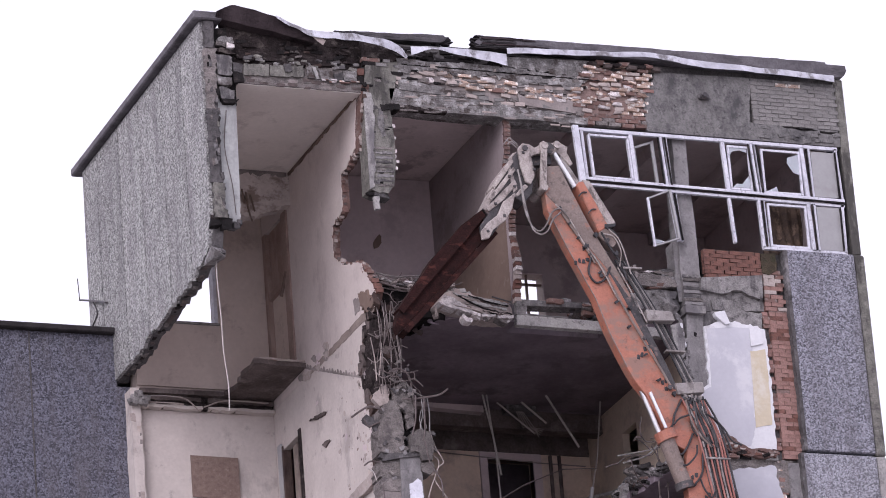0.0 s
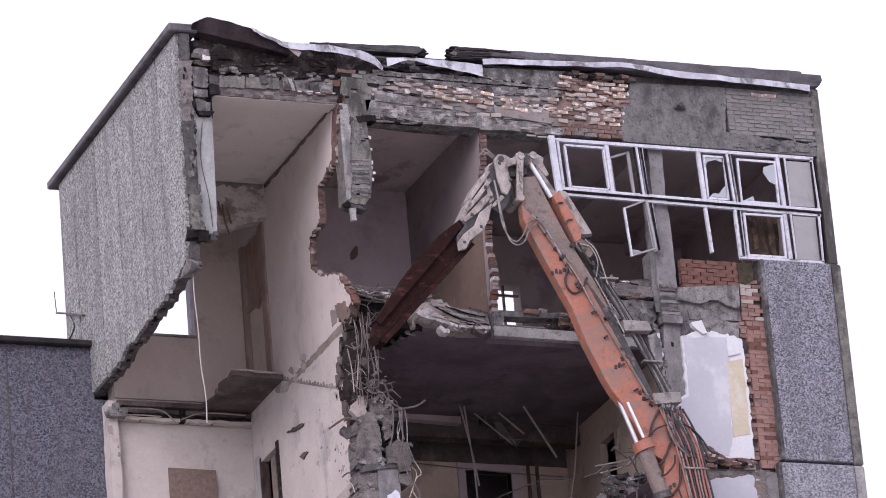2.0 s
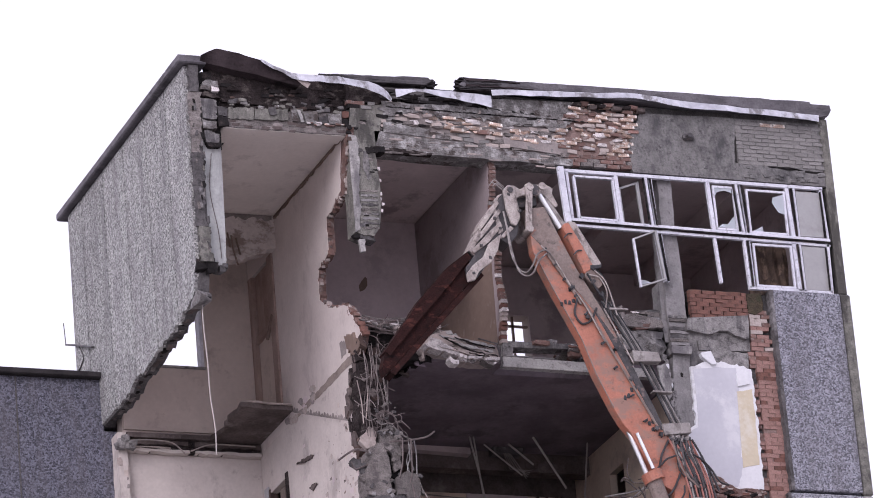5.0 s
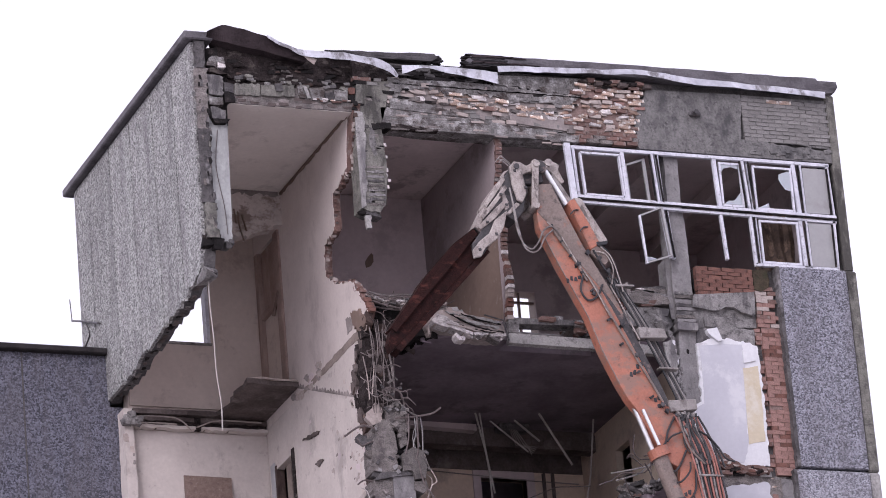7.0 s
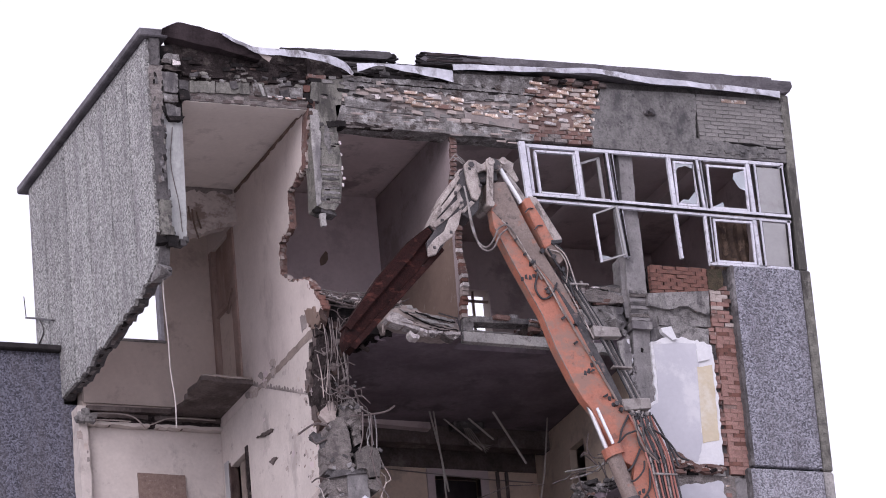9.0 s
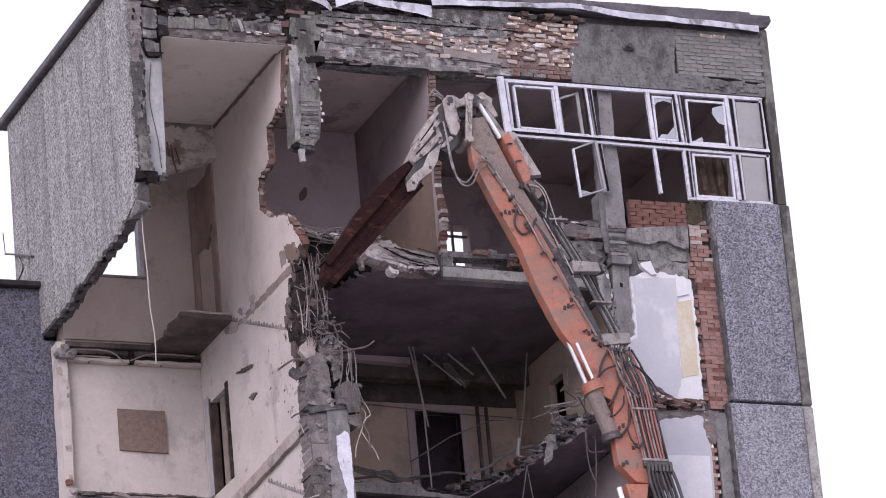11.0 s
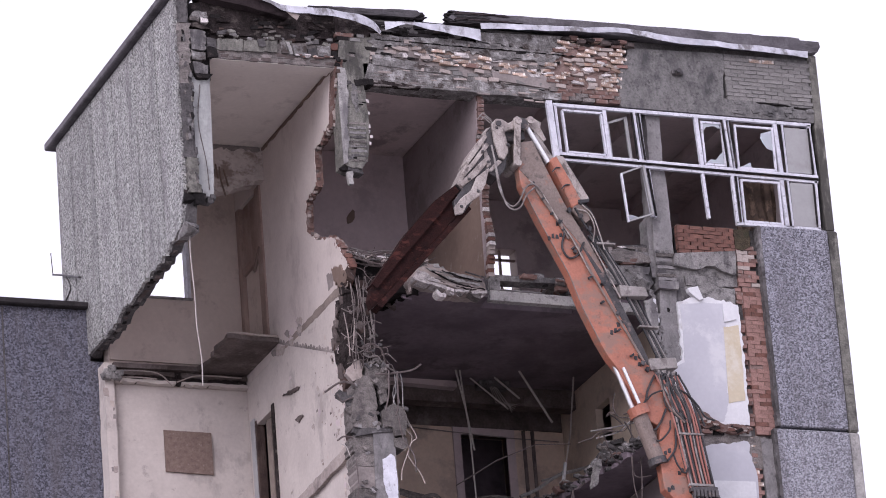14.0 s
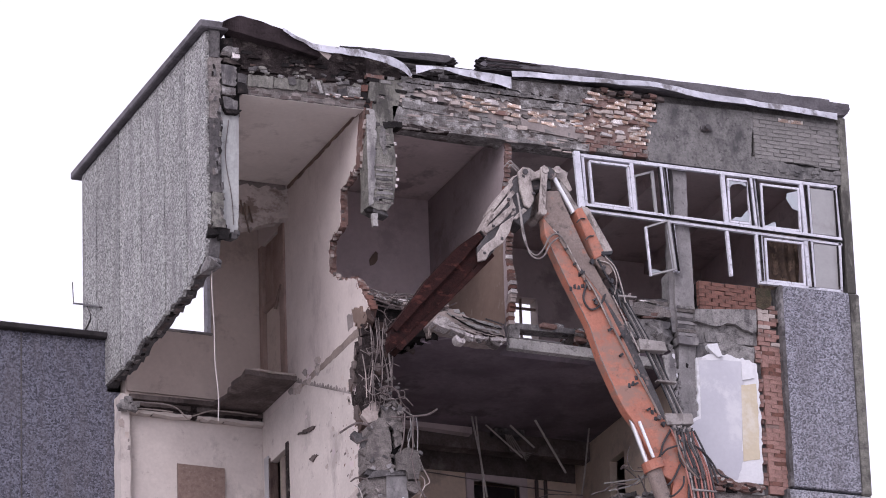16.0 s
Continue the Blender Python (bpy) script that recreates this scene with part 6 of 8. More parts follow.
def tangle(name, n, c, size, seed, label, r=0.012, drop=0.3, mat="rebar", curl=0.7, reach=0.22):
    """A bunch of bent bars, each one part."""
    rng = random.Random(seed)
    t = thing(name, label, "rebar", "bent reinforcement")
    for k in range(n):
        p = Vector(c) + Vector([rng.uniform(-s, s) for s in size])
        pts = [p]
        d = Vector((rng.uniform(-1, 1), rng.uniform(-1, 0.3), rng.uniform(-1, 1))).normalized()
        for i in range(rng.randint(3, 5)):
            d = (d + Vector((rng.uniform(-curl, curl), rng.uniform(-.5, .4), rng.uniform(-curl, curl) - drop * 0.4))).normalized()
            pts.append(pts[-1] + d * rng.uniform(0.4, 1.2) * reach)
        part("bar", tube(bend(pts, 4), r * rng.uniform(0.7, 1.3), sides=5), mat, t)
    return t


tangle("rebar_tangle", 12, (3.12, 0.1, 32.2), (0.14, 0.1, 0.45), 61, "dark bent bars where the column is torn open", r=0.007, reach=0.16)
tangle("rebar_tangle", 16, (3.2, 0.0, 31.3), (0.2, 0.1, 0.15), 62, "nest of dusty bars on the shattered column", r=0.008, curl=1.3, reach=0.1)
tangle("rebar_tangle", 9, (3.3, 0.05, 32.85), (0.25, 0.15, 0.2), 63, "bars sticking from the broken slab", r=0.007, reach=0.12)
struct("rubble_core", prism(rag([(2.95, 32.7), (2.88, 32.0), (2.92, 31.2), (3.1, 30.8)], 0.06, 0.1, 154) + rag([(3.4, 30.8), (3.35, 31.5), (3.4, 32.3), (3.45, 32.8)], 0.05, 0.1, 155), "y", 0.25, 0.7), "charred", "dark brown torn core of the column", "column")
core = bpy.data.objects["rubble_core"]
rng = random.Random(19)
for k in range(26):
    part("torn_concrete", shard((rng.uniform(2.88, 3.4), 0.24, rng.uniform(31.0, 32.7)), rng.uniform(0.04, 0.09), k + 900, squash=(1, 0.5, 1.2), tilt=rng.uniform(-1, 1)), rng.choice(["soot", "charred", "slab_under", "slab_under", "wood_dark"]), core)
for k in range(9):
    x = 2.92 + 0.045 * k
    part("bare_bar", tube(bend([(x + rng.uniform(-.05, .05), 0.15, 32.75), (x + rng.uniform(-.08, .08), 0.02, 32.2), (x + rng.uniform(-.1, .1), 0.05, 31.6), (x + rng.uniform(-.12, .12), 0.1, 31.0)]), 0.008, sides=5), "slab_grey" if k % 2 else "rebar", core)
for k, q in enumerate(([(2.74, 31.98), (2.79, 31.6), (2.8, 31.19)], [(2.94, 31.89), (2.9, 31.6), (2.86, 31.3)], [(3.13, 32.5), (3.12, 32.14), (3.1, 31.55)], [(3.19, 32.5), (3.22, 32.1), (3.27, 31.52)], [(2.7, 32.05), (2.85, 32.0), (2.98, 32.06)], [(2.66, 31.6), (2.8, 31.52), (2.95, 31.62), (3.05, 31.5)], [(2.75, 31.4), (2.9, 31.25), (3.05, 31.3)])):
    part("bare_bar", tube(bend(flat(q, -0.02)), 0.011 if k < 2 else 0.008, sides=5), "scar" if k < 2 else "slab_grey", core)
for pts, r in (([(3.46, 30.93), (3.43, 30.51), (3.35, 30.20)], 0.015), ([(3.61, 30.89), (3.59, 30.32), (3.53, 30.11)], 0.015), ([(3.57, 30.11), (3.64, 29.70), (3.81, 29.41), (3.83, 29.10)], 0.014)):
    solid("bent_bar", tube(bend(flat(pts, -0.1)), r, sides=5), "rebar", "single bent reinforcing bar sticking out", "rebar", "bent reinforcement")

# ---- debris on the slab edges ----
frag = thing("slab_fragment", "tilted splintered slab fragment on the floor's broken edge", "slab fragment")
part("upper_crust", prism(rag([(4.08, 32.74), (4.2, 32.91), (4.34, 32.95), (4.66, 32.93), (4.79, 32.88), (5.07, 32.85), (5.39, 32.78), (5.44, 32.63), (5.43, 32.52), (5.22, 32.5), (4.97, 32.5), (4.72, 32.52), (4.45, 32.6), (4.11, 32.68)], 0.014, 0.05, 71), "y", 0.0, 0.45), "scar", frag, "grey-brown torn crust")
# paler piece paints the light on the fragment's splintered lower flank
part("pale_flank", prism(rag([(4.06, 32.72), (4.18, 32.85), (4.3, 32.83), (4.45, 32.75), (4.6, 32.65), (4.75, 32.56), (4.66, 32.53), (4.45, 32.59), (4.11, 32.67)], 0.016, 0.04, 72), "y", -0.04, 0.2), "splinter", frag, "splintered flank, pale for the light on it")
rng = random.Random(41)
for k in range(13):
    a, b = rng.uniform(4.3, 4.9), rng.uniform(5.0, 5.44)
    h = rng.uniform(0.03, 0.98)
    za, zb = 32.93 - (0.3 - 0.06 * (a - 4.2)) * h - (a - 4.3) * 0.1, 32.79 - 0.27 * h
    part("stratum", prism(rag([(a, za), ((a + b) / 2, (za + zb) / 2 + rng.uniform(-.02, .02)), (b, zb)], 0.02, 0.05, k + 4100) + rag([(b, zb - rng.uniform(0.02, 0.05)), ((a + b) / 2, (za + zb) / 2 - 0.05), (a + 0.05, za - 0.02)], 0.016, 0.05, k + 4150), "y", -0.008 - 0.004 * k, 0.1), ["scar", "slab_grey", "layered", "scar", "concrete_pale", "slab_under"][k % 6], frag)
for q in ([(4.42, 32.86), (4.75, 32.7), (5.05, 32.62), (5.4, 32.57)], [(4.62, 32.88), (4.95, 32.78), (5.35, 32.72)], [(4.86, 32.6), (5.1, 32.56), (5.42, 32.54)]):
    part("crack", prism(rag(q, 0.014, 0.05, int(q[0][0] * 77)) + rag([(x, z - 0.018) for x, z in reversed(q)], 0.008, 0.06, int(q[0][0] * 83)), "y", -0.066, -0.04), "soot", frag)
for k, q in enumerate(([(4.48, 32.5), (4.56, 32.44), (4.66, 32.42), (4.64, 32.36), (4.53, 32.37), (4.47, 32.44)], [(4.66, 32.56), (4.8, 32.53), (4.8, 32.47), (4.68, 32.5)], [(4.82, 32.52), (5.1, 32.53), (5.08, 32.49), (4.84, 32.47)], [(5.12, 32.52), (5.43, 32.54), (5.42, 32.48), (5.14, 32.47)], [(5.1, 32.47), (5.28, 32.44), (5.3, 32.36), (5.2, 32.4)])):
    part("pale_lip", prism(rag(q, 0.014, 0.04, k + 4180), "y", -0.08, 0.12), "splinter" if k != 4 else "layered", frag, "pale broken lip")
for k in range(7):
    part("top_lump", shard((4.36 + 0.05 * k, 0.1 + 0.05 * (k % 2), 32.95 + 0.05 * math.sin(k * 0.52)), rng.uniform(0.06, 0.1), k + 4220, squash=(1.1, 0.8, 0.8), tilt=rng.uniform(-.5, .5)), rng.choice(["scar", "layered", "concrete_pale"]), frag)
for k in range(9):
    part("hanging_flake", shard((rng.uniform(4.75, 5.5), -0.02, rng.uniform(32.42, 32.5)), rng.uniform(0.02, 0.045), k + 4200, squash=(1.3, 0.5, 0.8), tilt=rng.uniform(-1, 1)), rng.choice(["splinter", "layered"]), frag)
part("bent_rod", tube([(5.05, -0.06, 32.87), (5.4, -0.06, 32.79), (5.44, -0.06, 32.6), (5.48, -0.06, 32.42)], 0.014), "dark_steel", frag, "dark bent rod")


def heap(points, n, spread, seed, group, y=(0.1, 0.6), r=(0.05, 0.14)):
    rng = random.Random(seed)
    for k in range(n):
        i = rng.randrange(len(points) - 1)
        q = rng.random()
        x = points[i][0] * (1 - q) + points[i + 1][0] * q
        z = points[i][-1] * (1 - q) + points[i + 1][-1] * q
        deep = points[i][1] * (1 - q) + points[i + 1][1] * q if len(points[i]) == 3 else 0.0
        ob = solid("rubble_chunk", shard((x + rng.uniform(-.05, .05), deep + rng.uniform(*y), z + rng.uniform(-spread, spread)), rng.uniform(*r), seed + k, squash=(rng.uniform(.9, 2.0), 1, rng.uniform(.4, .9))),
                   rng.choice(["rubble", "concrete", "rubble", "concrete_dark"]) if k % 11 else "brick_dull", "broken chunk of masonry on the slab edge", "rubble", group)


laths = thing("lath_bundle", "splintered laths and wires tangled over the gap in the slab", "debris")
rng = random.Random(295)
for k, q in enumerate(([(3.01, 33.20), (3.65, 33.12), (4.30, 33.02)], [(3.05, 33.07), (3.60, 33.03), (4.14, 33.18)], [(3.51, 32.72), (3.80, 32.93), (4.19, 33.04)], [(3.84, 33.10), (4.05, 32.84), (4.09, 32.55)], [(3.02, 33.30), (3.34, 33.18), (3.71, 33.23), (4.38, 33.20)], [(3.12, 33.25), (3.23, 33.13), (3.49, 33.10)], [(3.66, 33.24), (3.70, 33.00), (3.65, 32.86)])):
    for d in range(2):
        part("lath", tube(bend([(x + rng.uniform(-.04, .04), 0.15 + 0.1 * d, z + rng.uniform(-.04, .03)) for x, z in q]), rng.uniform(0.006, 0.016), sides=5), rng.choice(["layered", "layered", "rebar", "scar", "slab_under"]), laths)
for k in range(9):
    part("scrap", shard((4.12 + rng.uniform(-.5, .1), 0.2, 33.16 + rng.uniform(-.06, .05)), rng.uniform(0.04, 0.09), k + 2500, squash=(1.6, 0.7, 0.5)), rng.choice(["splinter", "concrete_pale", "layered"]), laths)
part("skirting", box(3.06, 5.58, 3.7, 3.748, 32.9, 33.02), "wood_dark", bpy.data.objects["wall_middle"], "dark brown skirting")
heap([(5.62, 32.89), (6.37, 32.96), (7.23, 32.94), (8.00, 32.96), (8.66, 33.03)], 34, 0.07, 150, "rubble on the upper slab")
heap([(8.08, 33.26), (8.25, 33.33), (8.40, 33.18), (8.37, 32.85)], 16, 0.06, 200, "rubble beside the column", r=(0.06, 0.13))
heap([(x, y, 29.98) for x, y in broken[:3]], 22, 0.02, 250, "rubble on the lower slab", y=(0.0, 0.4), r=(0.03, 0.07))
heap([(x, y, 30.0) for x, y in broken[2:]], 70, 0.04, 300, "rubble on the lower slab", y=(0.0, 0.35), r=(0.04, 0.13))
rng = random.Random(23)
for k in range(120):
    i = rng.randrange(2 if k % 4 == 0 else 0, len(broken) - 1)
    q = rng.random()
    x, y = [a * (1 - q) + b * q for a, b in zip(broken[i], broken[i + 1])]
    part("edge_crumb", shard((x, y - 0.02, rng.uniform(29.82, 29.98)), rng.uniform(0.03, 0.09), k + 1000, squash=(rng.uniform(1.2, 2.4), 0.8, rng.uniform(0.25, 0.7)), tilt=rng.uniform(-0.5, 0.5)), rng.choice(["concrete_dark", "concrete_dark", "concrete", "soot"]), f2)
bm = bmesh.new()
lump((8.43, 0.22, 32.98), 0.3, 17, bm, squash=(1.05, 0.75, 0.85), sub=3, rough=0.45)
solid("masonry_lump", bm, "concrete", "grey rounded lump of broken masonry by the column", "rubble", "rubble beside the column")
for k, (q, y0, m) in enumerate((([(7.86, 33.42), (8.0, 33.52), (8.35, 33.54), (8.66, 33.47), (8.69, 33.34), (8.34, 33.31), (7.95, 33.33)], 0.05, "layered"), ([(7.95, 33.25), (8.34, 33.29), (8.68, 33.27), (8.64, 33.13), (8.24, 33.05), (7.98, 33.1)], 0.1, "concrete"),
                                ([(7.7, 33.18), (8.1, 33.22), (8.2, 33.08), (8.14, 32.92), (7.85, 32.92), (7.72, 33.0)], 0.14, "rubble"), ([(8.12, 33.66), (8.21, 33.68), (8.65, 33.58), (8.62, 33.54)], 0.2, "splinter"), ([(7.9, 33.5), (8.3, 33.62), (8.6, 33.56), (8.55, 33.48)], 0.3, "concrete_dark"),
                                ([(7.9, 33.73), (7.96, 33.76), (8.02, 33.46), (7.95, 33.44)], 0.16, "slab_grey"))):
    solid("broken_slab", prism(rag(q, 0.014, 0.06, 232 + k), "y", y0, y0 + 0.4), m, "flat piece of broken masonry stacked by the column", "rubble", "rubble beside the column")
# two fallen chunks of brickwork, still in their courses
for (x0, x1, z0, z1, lean), seed in (((7.06, 7.82, 32.78, 33.06, -6), 5), ((7.5, 7.92, 33.2, 33.58, -14), 6)):
    g = random.Random(seed)
    chunk = thing("brick_chunk", "fallen chunk of dull red brickwork lying on the slab", "rubble", "rubble beside the column")
    part("mortar_core", prism(rag([(x0 + 0.03, z0), (x0, z1 - 0.05), (x0 + 0.15, z1), (x1, z1 + 0.02), (x1 - 0.02, z0 + 0.05)], 0.02, 0.07, seed + 300), "y", 0.18, 0.5), "layered", chunk)
    z = z0 + 0.03
    while z < z1 - 0.02:
        x = x0 + g.uniform(-.05, .06)
        while x < x1 - 0.08:
            w = g.uniform(0.11, 0.24)
            part("brick", box(-w / 2, w / 2, -0.06, 0.06, -0.032, 0.032, bevel=0.008), g.choice(["brick_dull", "brick_dull", "brick", "layered", "splinter"]), chunk).matrix_basis = pose(x + w / 2, 0.16 + g.uniform(-.03, .03), z + (x - x0) * 0.04, g.uniform(-6, 6), lean * 0.3 + g.uniform(-5, 5), g.uniform(-12, 12))
            x += w + 0.012
        z += 0.074
heap([(7.62, 33.12), (8.00, 33.30), (8.34, 33.47), (8.62, 33.50)], 30, 0.09, 520, "rubble beside the column", y=(0.2, 0.4), r=(0.04, 0.11))
rng = random.Random(382)
for k in range(14):
    solid("broken_brick", shard((7.13 + 0.06 * k, 0.38 + rng.uniform(-.05, .05), 32.86 + rng.uniform(-.1, .1)), rng.uniform(0.05, 0.1), k + 3200, squash=(1.5, 0.9, 0.6), tilt=rng.uniform(-.3, .3)), rng.choice(["brick_dull", "brick_dull", "layered"]), "dull red broken brick lying on the slab edge", "brick", "bricks on the slab edge")
for pts in ([(7.73, 33.03), (7.93, 32.82), (8.04, 32.7), (8.0, 32.32), (7.98, 31.95)], [(8.42, 32.72), (8.36, 32.62), (8.18, 32.46), (8.09, 32.3), (8.08, 31.9)], [(7.84, 33.17), (7.99, 32.98), (8.26, 32.90)]):
    solid("loose_wire", tube(bend(flat(pts, 0.1)), 0.012, sides=5), "rope", "pale loose wire hanging from the rubble", "wire", "loose wires")
solid("hanging_sheet", prism(rag([(8.44, 32.58), (8.62, 32.63), (8.68, 32.33), (8.67, 31.99), (8.53, 31.89), (8.49, 32.19)], 0.025, 0.05, 240), "y", -0.02, 0.02), "concrete_pale", "hanging grey-white flap of broken plaster", "plaster")
for k in range(14):
    x, z = 8.62 + 0.012 * k + rng.uniform(-0.06, 0.06), 32.75 - 0.085 * k
    solid("plaster_crumb", shard((x, 0.05, z), rng.uniform(0.03, 0.08), k + 1700, squash=(0.8, 0.6, 1.3)), rng.choice(["white_patch", "concrete", "rubble"]), "broken crumb of plaster caught beside the shaft", "rubble", "plaster crumbs")
rng = random.Random(610)


def pile(outline, base, n, y, r, seed, group, label, mats):
    """Broken pieces heaped up under an outline (x, z), larger ones low, each lying on the ones below."""
    g = random.Random(seed)
    laid = []
    for k in range(n * 6):
        i = g.randrange(len(outline) - 1)
        q, up = g.random(), g.random() ** 0.7
        x = outline[i][0] * (1 - q) + outline[i + 1][0] * q
        top = outline[i][1] * (1 - q) + outline[i + 1][1] * q
        size = g.uniform(*r) * (1.25 - 0.5 * up)
        p = Vector((x, y + g.uniform(-0.1, 0.2) + 0.15 * up, base + (top - base) * up))
        if p.z - base > size * 0.35 and not any((p - a).length < (size + b) * 0.55 and a.z < p.z for a, b in laid):
            continue
        laid.append((p, size))
        solid("rubble_chunk", shard(p, size, seed + k, squash=(g.uniform(1.0, 2.1), 0.8, g.uniform(0.35, 0.8)), tilt=g.uniform(-0.5, 0.5)), g.choice(mats), label, "rubble", group)
        if len(laid) == n:
            break


pile([(8.15, 30.3), (8.2, 30.6), (8.28, 30.75), (8.43, 30.83), (8.7, 30.8), (8.88, 30.66)], 29.98, 90, 1.3, (0.06, 0.15), 620, "rubble on the lower slab", "grey broken concrete heaped on the torn lower slab", ["concrete_dark", "layered", "concrete_dark", "layered", "rubble", "concrete"])
pile([(6.95, 32.97), (7.3, 33.2), (7.58, 33.44), (7.66, 33.62), (7.98, 33.74), (8.2, 33.68), (8.66, 33.6)], 32.92, 80, 0.6, (0.08, 0.15), 724, "rubble beside the column", "dark broken slabs and masonry piled beside the column", ["concrete_dark", "layered", "rubble", "concrete_dark", "layered", "brick_dull"])
for k in range(9):
    x, z = 7.75 + 0.1 * k, 33.3 + 0.05 * k
    solid("broken_slab", prism(rag([(x - 0.35, z), (x, z + 0.05), (x + 0.3, z + 0.02)], 0.02, 0.08, k + 640) + rag([(x + 0.28, z - 0.05), (x, z - 0.03), (x - 0.3, z - 0.06)], 0.015, 0.08, k + 660), "y", 0.2 + 0.03 * (k % 3), 0.75), rng.choice(["concrete_dark", "layered", "layered", "slab_under"]), "thin broken slab stacked beside the column", "rubble", "rubble beside the column")
for k in range(26):
    solid("broken_brick", shard((rng.uniform(6.85, 7.85), 0.3 + rng.uniform(-.08, .1), rng.uniform(32.78, 33.05)), rng.uniform(0.05, 0.1), k + 3240, squash=(1.6, 0.9, 0.6), tilt=rng.uniform(-.3, .3)), rng.choice(["brick_dull", "brick_dull", "brick", "layered"]), "dull red broken brick lying on the slab edge", "brick", "bricks on the slab edge")
for q in ([(8.13, 29.93), (8.12, 29.46), (8.15, 29.1), (8.27, 28.75)], [(8.14, 29.9), (8.16, 29.44), (8.48, 29.45)], [(8.3, 29.9), (8.28, 29.3), (8.2, 28.6)]):
    solid("bent_bar", tube(bend(flat(q, 0.42)), 0.012, sides=5), "rebar", "thin bent bar hanging out of the rubble", "rebar", "bent reinforcement")
for q in ([(7.7, 30.48), (8.16, 30.58), (8.6, 30.7)], [(7.79, 30.35), (8.24, 30.5), (8.5, 30.72)]):
    solid("bent_bar", tube(bend(flat(q, 1.12)), 0.014, sides=5), "concrete_pale", "pale bent bar sticking out of the rubble", "rebar", "bent reinforcement")
tangle("rebar_tangle", 8, (3.95, 0.1, 33.05), (0.45, 0.15, 0.05), 64, "bars and wire along the broken slab", r=0.008, reach=0.13)
rng = random.Random(1210)
for k in range(46):
    q = rng.random()
    solid("rubble_chunk", shard((3.0 + 1.5 * q, 0.25 + rng.uniform(-.08, .15), 33.16 - 0.06 * q + rng.uniform(-.07, .06)), rng.uniform(0.03, 0.08), k + 1211, squash=(rng.uniform(1.2, 2.4), 0.9, 0.5), tilt=rng.uniform(-.5, .5)), rng.choice(["layered", "concrete_dark", "splinter", "scar", "slab_under"]), "small broken piece on the torn slab edge", "rubble", "rubble on the upper slab")
tangle("rebar_tangle", 16, (8.2, 0.6, 30.4), (0.6, 0.2, 0.3), 65, "bars in the collapsed lower slab")

# ---- hanging slats and conduits in the lower room ----
for pts, y, r in (([(6.38, 32.56), (6.52, 31.81), (6.63, 31.03)], 3.9, 0.018), ([(6.46, 32.56), (6.56, 31.38), (6.59, 29.87)], 3.9, 0.016), ([(7.24, 32.56), (7.71, 32.17)], 4.15, 0.02), ([(7.57, 32.56), (8.14, 31.59)], 3.75, 0.022),
                  ([(8.71, 32.57), (8.55, 31.47), (8.39, 30.81)], 3.9, 0.016), ([(6.80, 32.56), (7.51, 31.99)], 4.25, 0.016), ([(5.68, 29.87), (6.49, 30.38), (7.28, 30.72), (7.95, 30.77)], 2.6, 0.01), ([(3.03, 27.0), (4.70, 27.91), (5.68, 28.49), (6.81, 29.11)], 1.0, 0.012)):
    solid("conduit", tube(flat(pts, y), r, sides=5), "rope" if r > 0.015 else "rebar", "thin pale conduit dangling from the torn ceiling", "conduit", "conduits dangling from the ceiling")
fit_box = thing("light_fitting", "dark loose light fitting under the slab, its louvre strips hanging down", "light fitting")
part("housing", box(7.0, 7.6, 4.3, 4.55, 32.42, 32.565, bevel=0.02), "concrete_dark", fit_box)
for k in range(5):
    part("louvre_strip", tube([(7.2 + 0.03 * k, 4.3, 32.43), (7.3 + 0.05 * k, 4.3, 32.12 + 0.01 * k), (7.72 - 0.03 * k, 4.3, 32.11 - 0.04 * k)], 0.009, sides=5), "slab_grey", fit_box)
solid("conduit", tube(flat([(5.0, 31.93), (5.97, 31.91), (7.9, 31.8), (8.9, 31.78)], 5.255), 0.012, sides=5), "slab_grey", "thin cable clipped along the back wall", "conduit", "conduits dangling from the ceiling")
for x in (8.2, 8.38):
    solid("wall_pipe", tube(flat([(x, 31.95), (x, 29.98)], 5.25), 0.035, sides=8), "slab_under", "dark upright pipe against the back wall", "pipe", "upright pipes")
struct("beam_stub", prism([(4.42, 32.5), (6.6, 32.42), (6.6, 32.55), (4.42, 32.556)], "y", 4.42, 4.6), "smoked", "paler stub of a beam under the slab", "beam")
solid("conduit", tube(flat([(8.40, 30.88), (8.28, 30.30)], 3.9), 0.034, sides=6), "white_patch", "white conduit end dangling from a wire", "conduit", "conduits dangling from the ceiling")
scrap = thing("hanging_scrap", "grey scrap of concrete hanging on a bar from the torn slab", "rubble")
part("lump", prism(rag([(7.77, 29.94), (7.83, 29.87), (7.75, 29.52), (7.63, 29.41), (7.62, 29.49), (7.71, 29.81)], 0.025, 0.07, 260), "y", 1.05, 1.2), "concrete", scrap)
hook = [(7.78, 29.87), (7.82, 30.03)]
part("bar", tube([(hook[0][0], 1.12, hook[0][1]), (hook[1][0], 1.12, hook[1][1]), (8.1, 1.25, 29.88)], 0.014, sides=5), "rebar", scrap)
hang = thing("hanging_lumps", "two grey concrete lumps hanging on wires", "rubble")
spots = [(7.25, 28.26), (7.50, 28.23), (7.33, 28.91), (7.53, 28.94), (7.48, 29.53)]
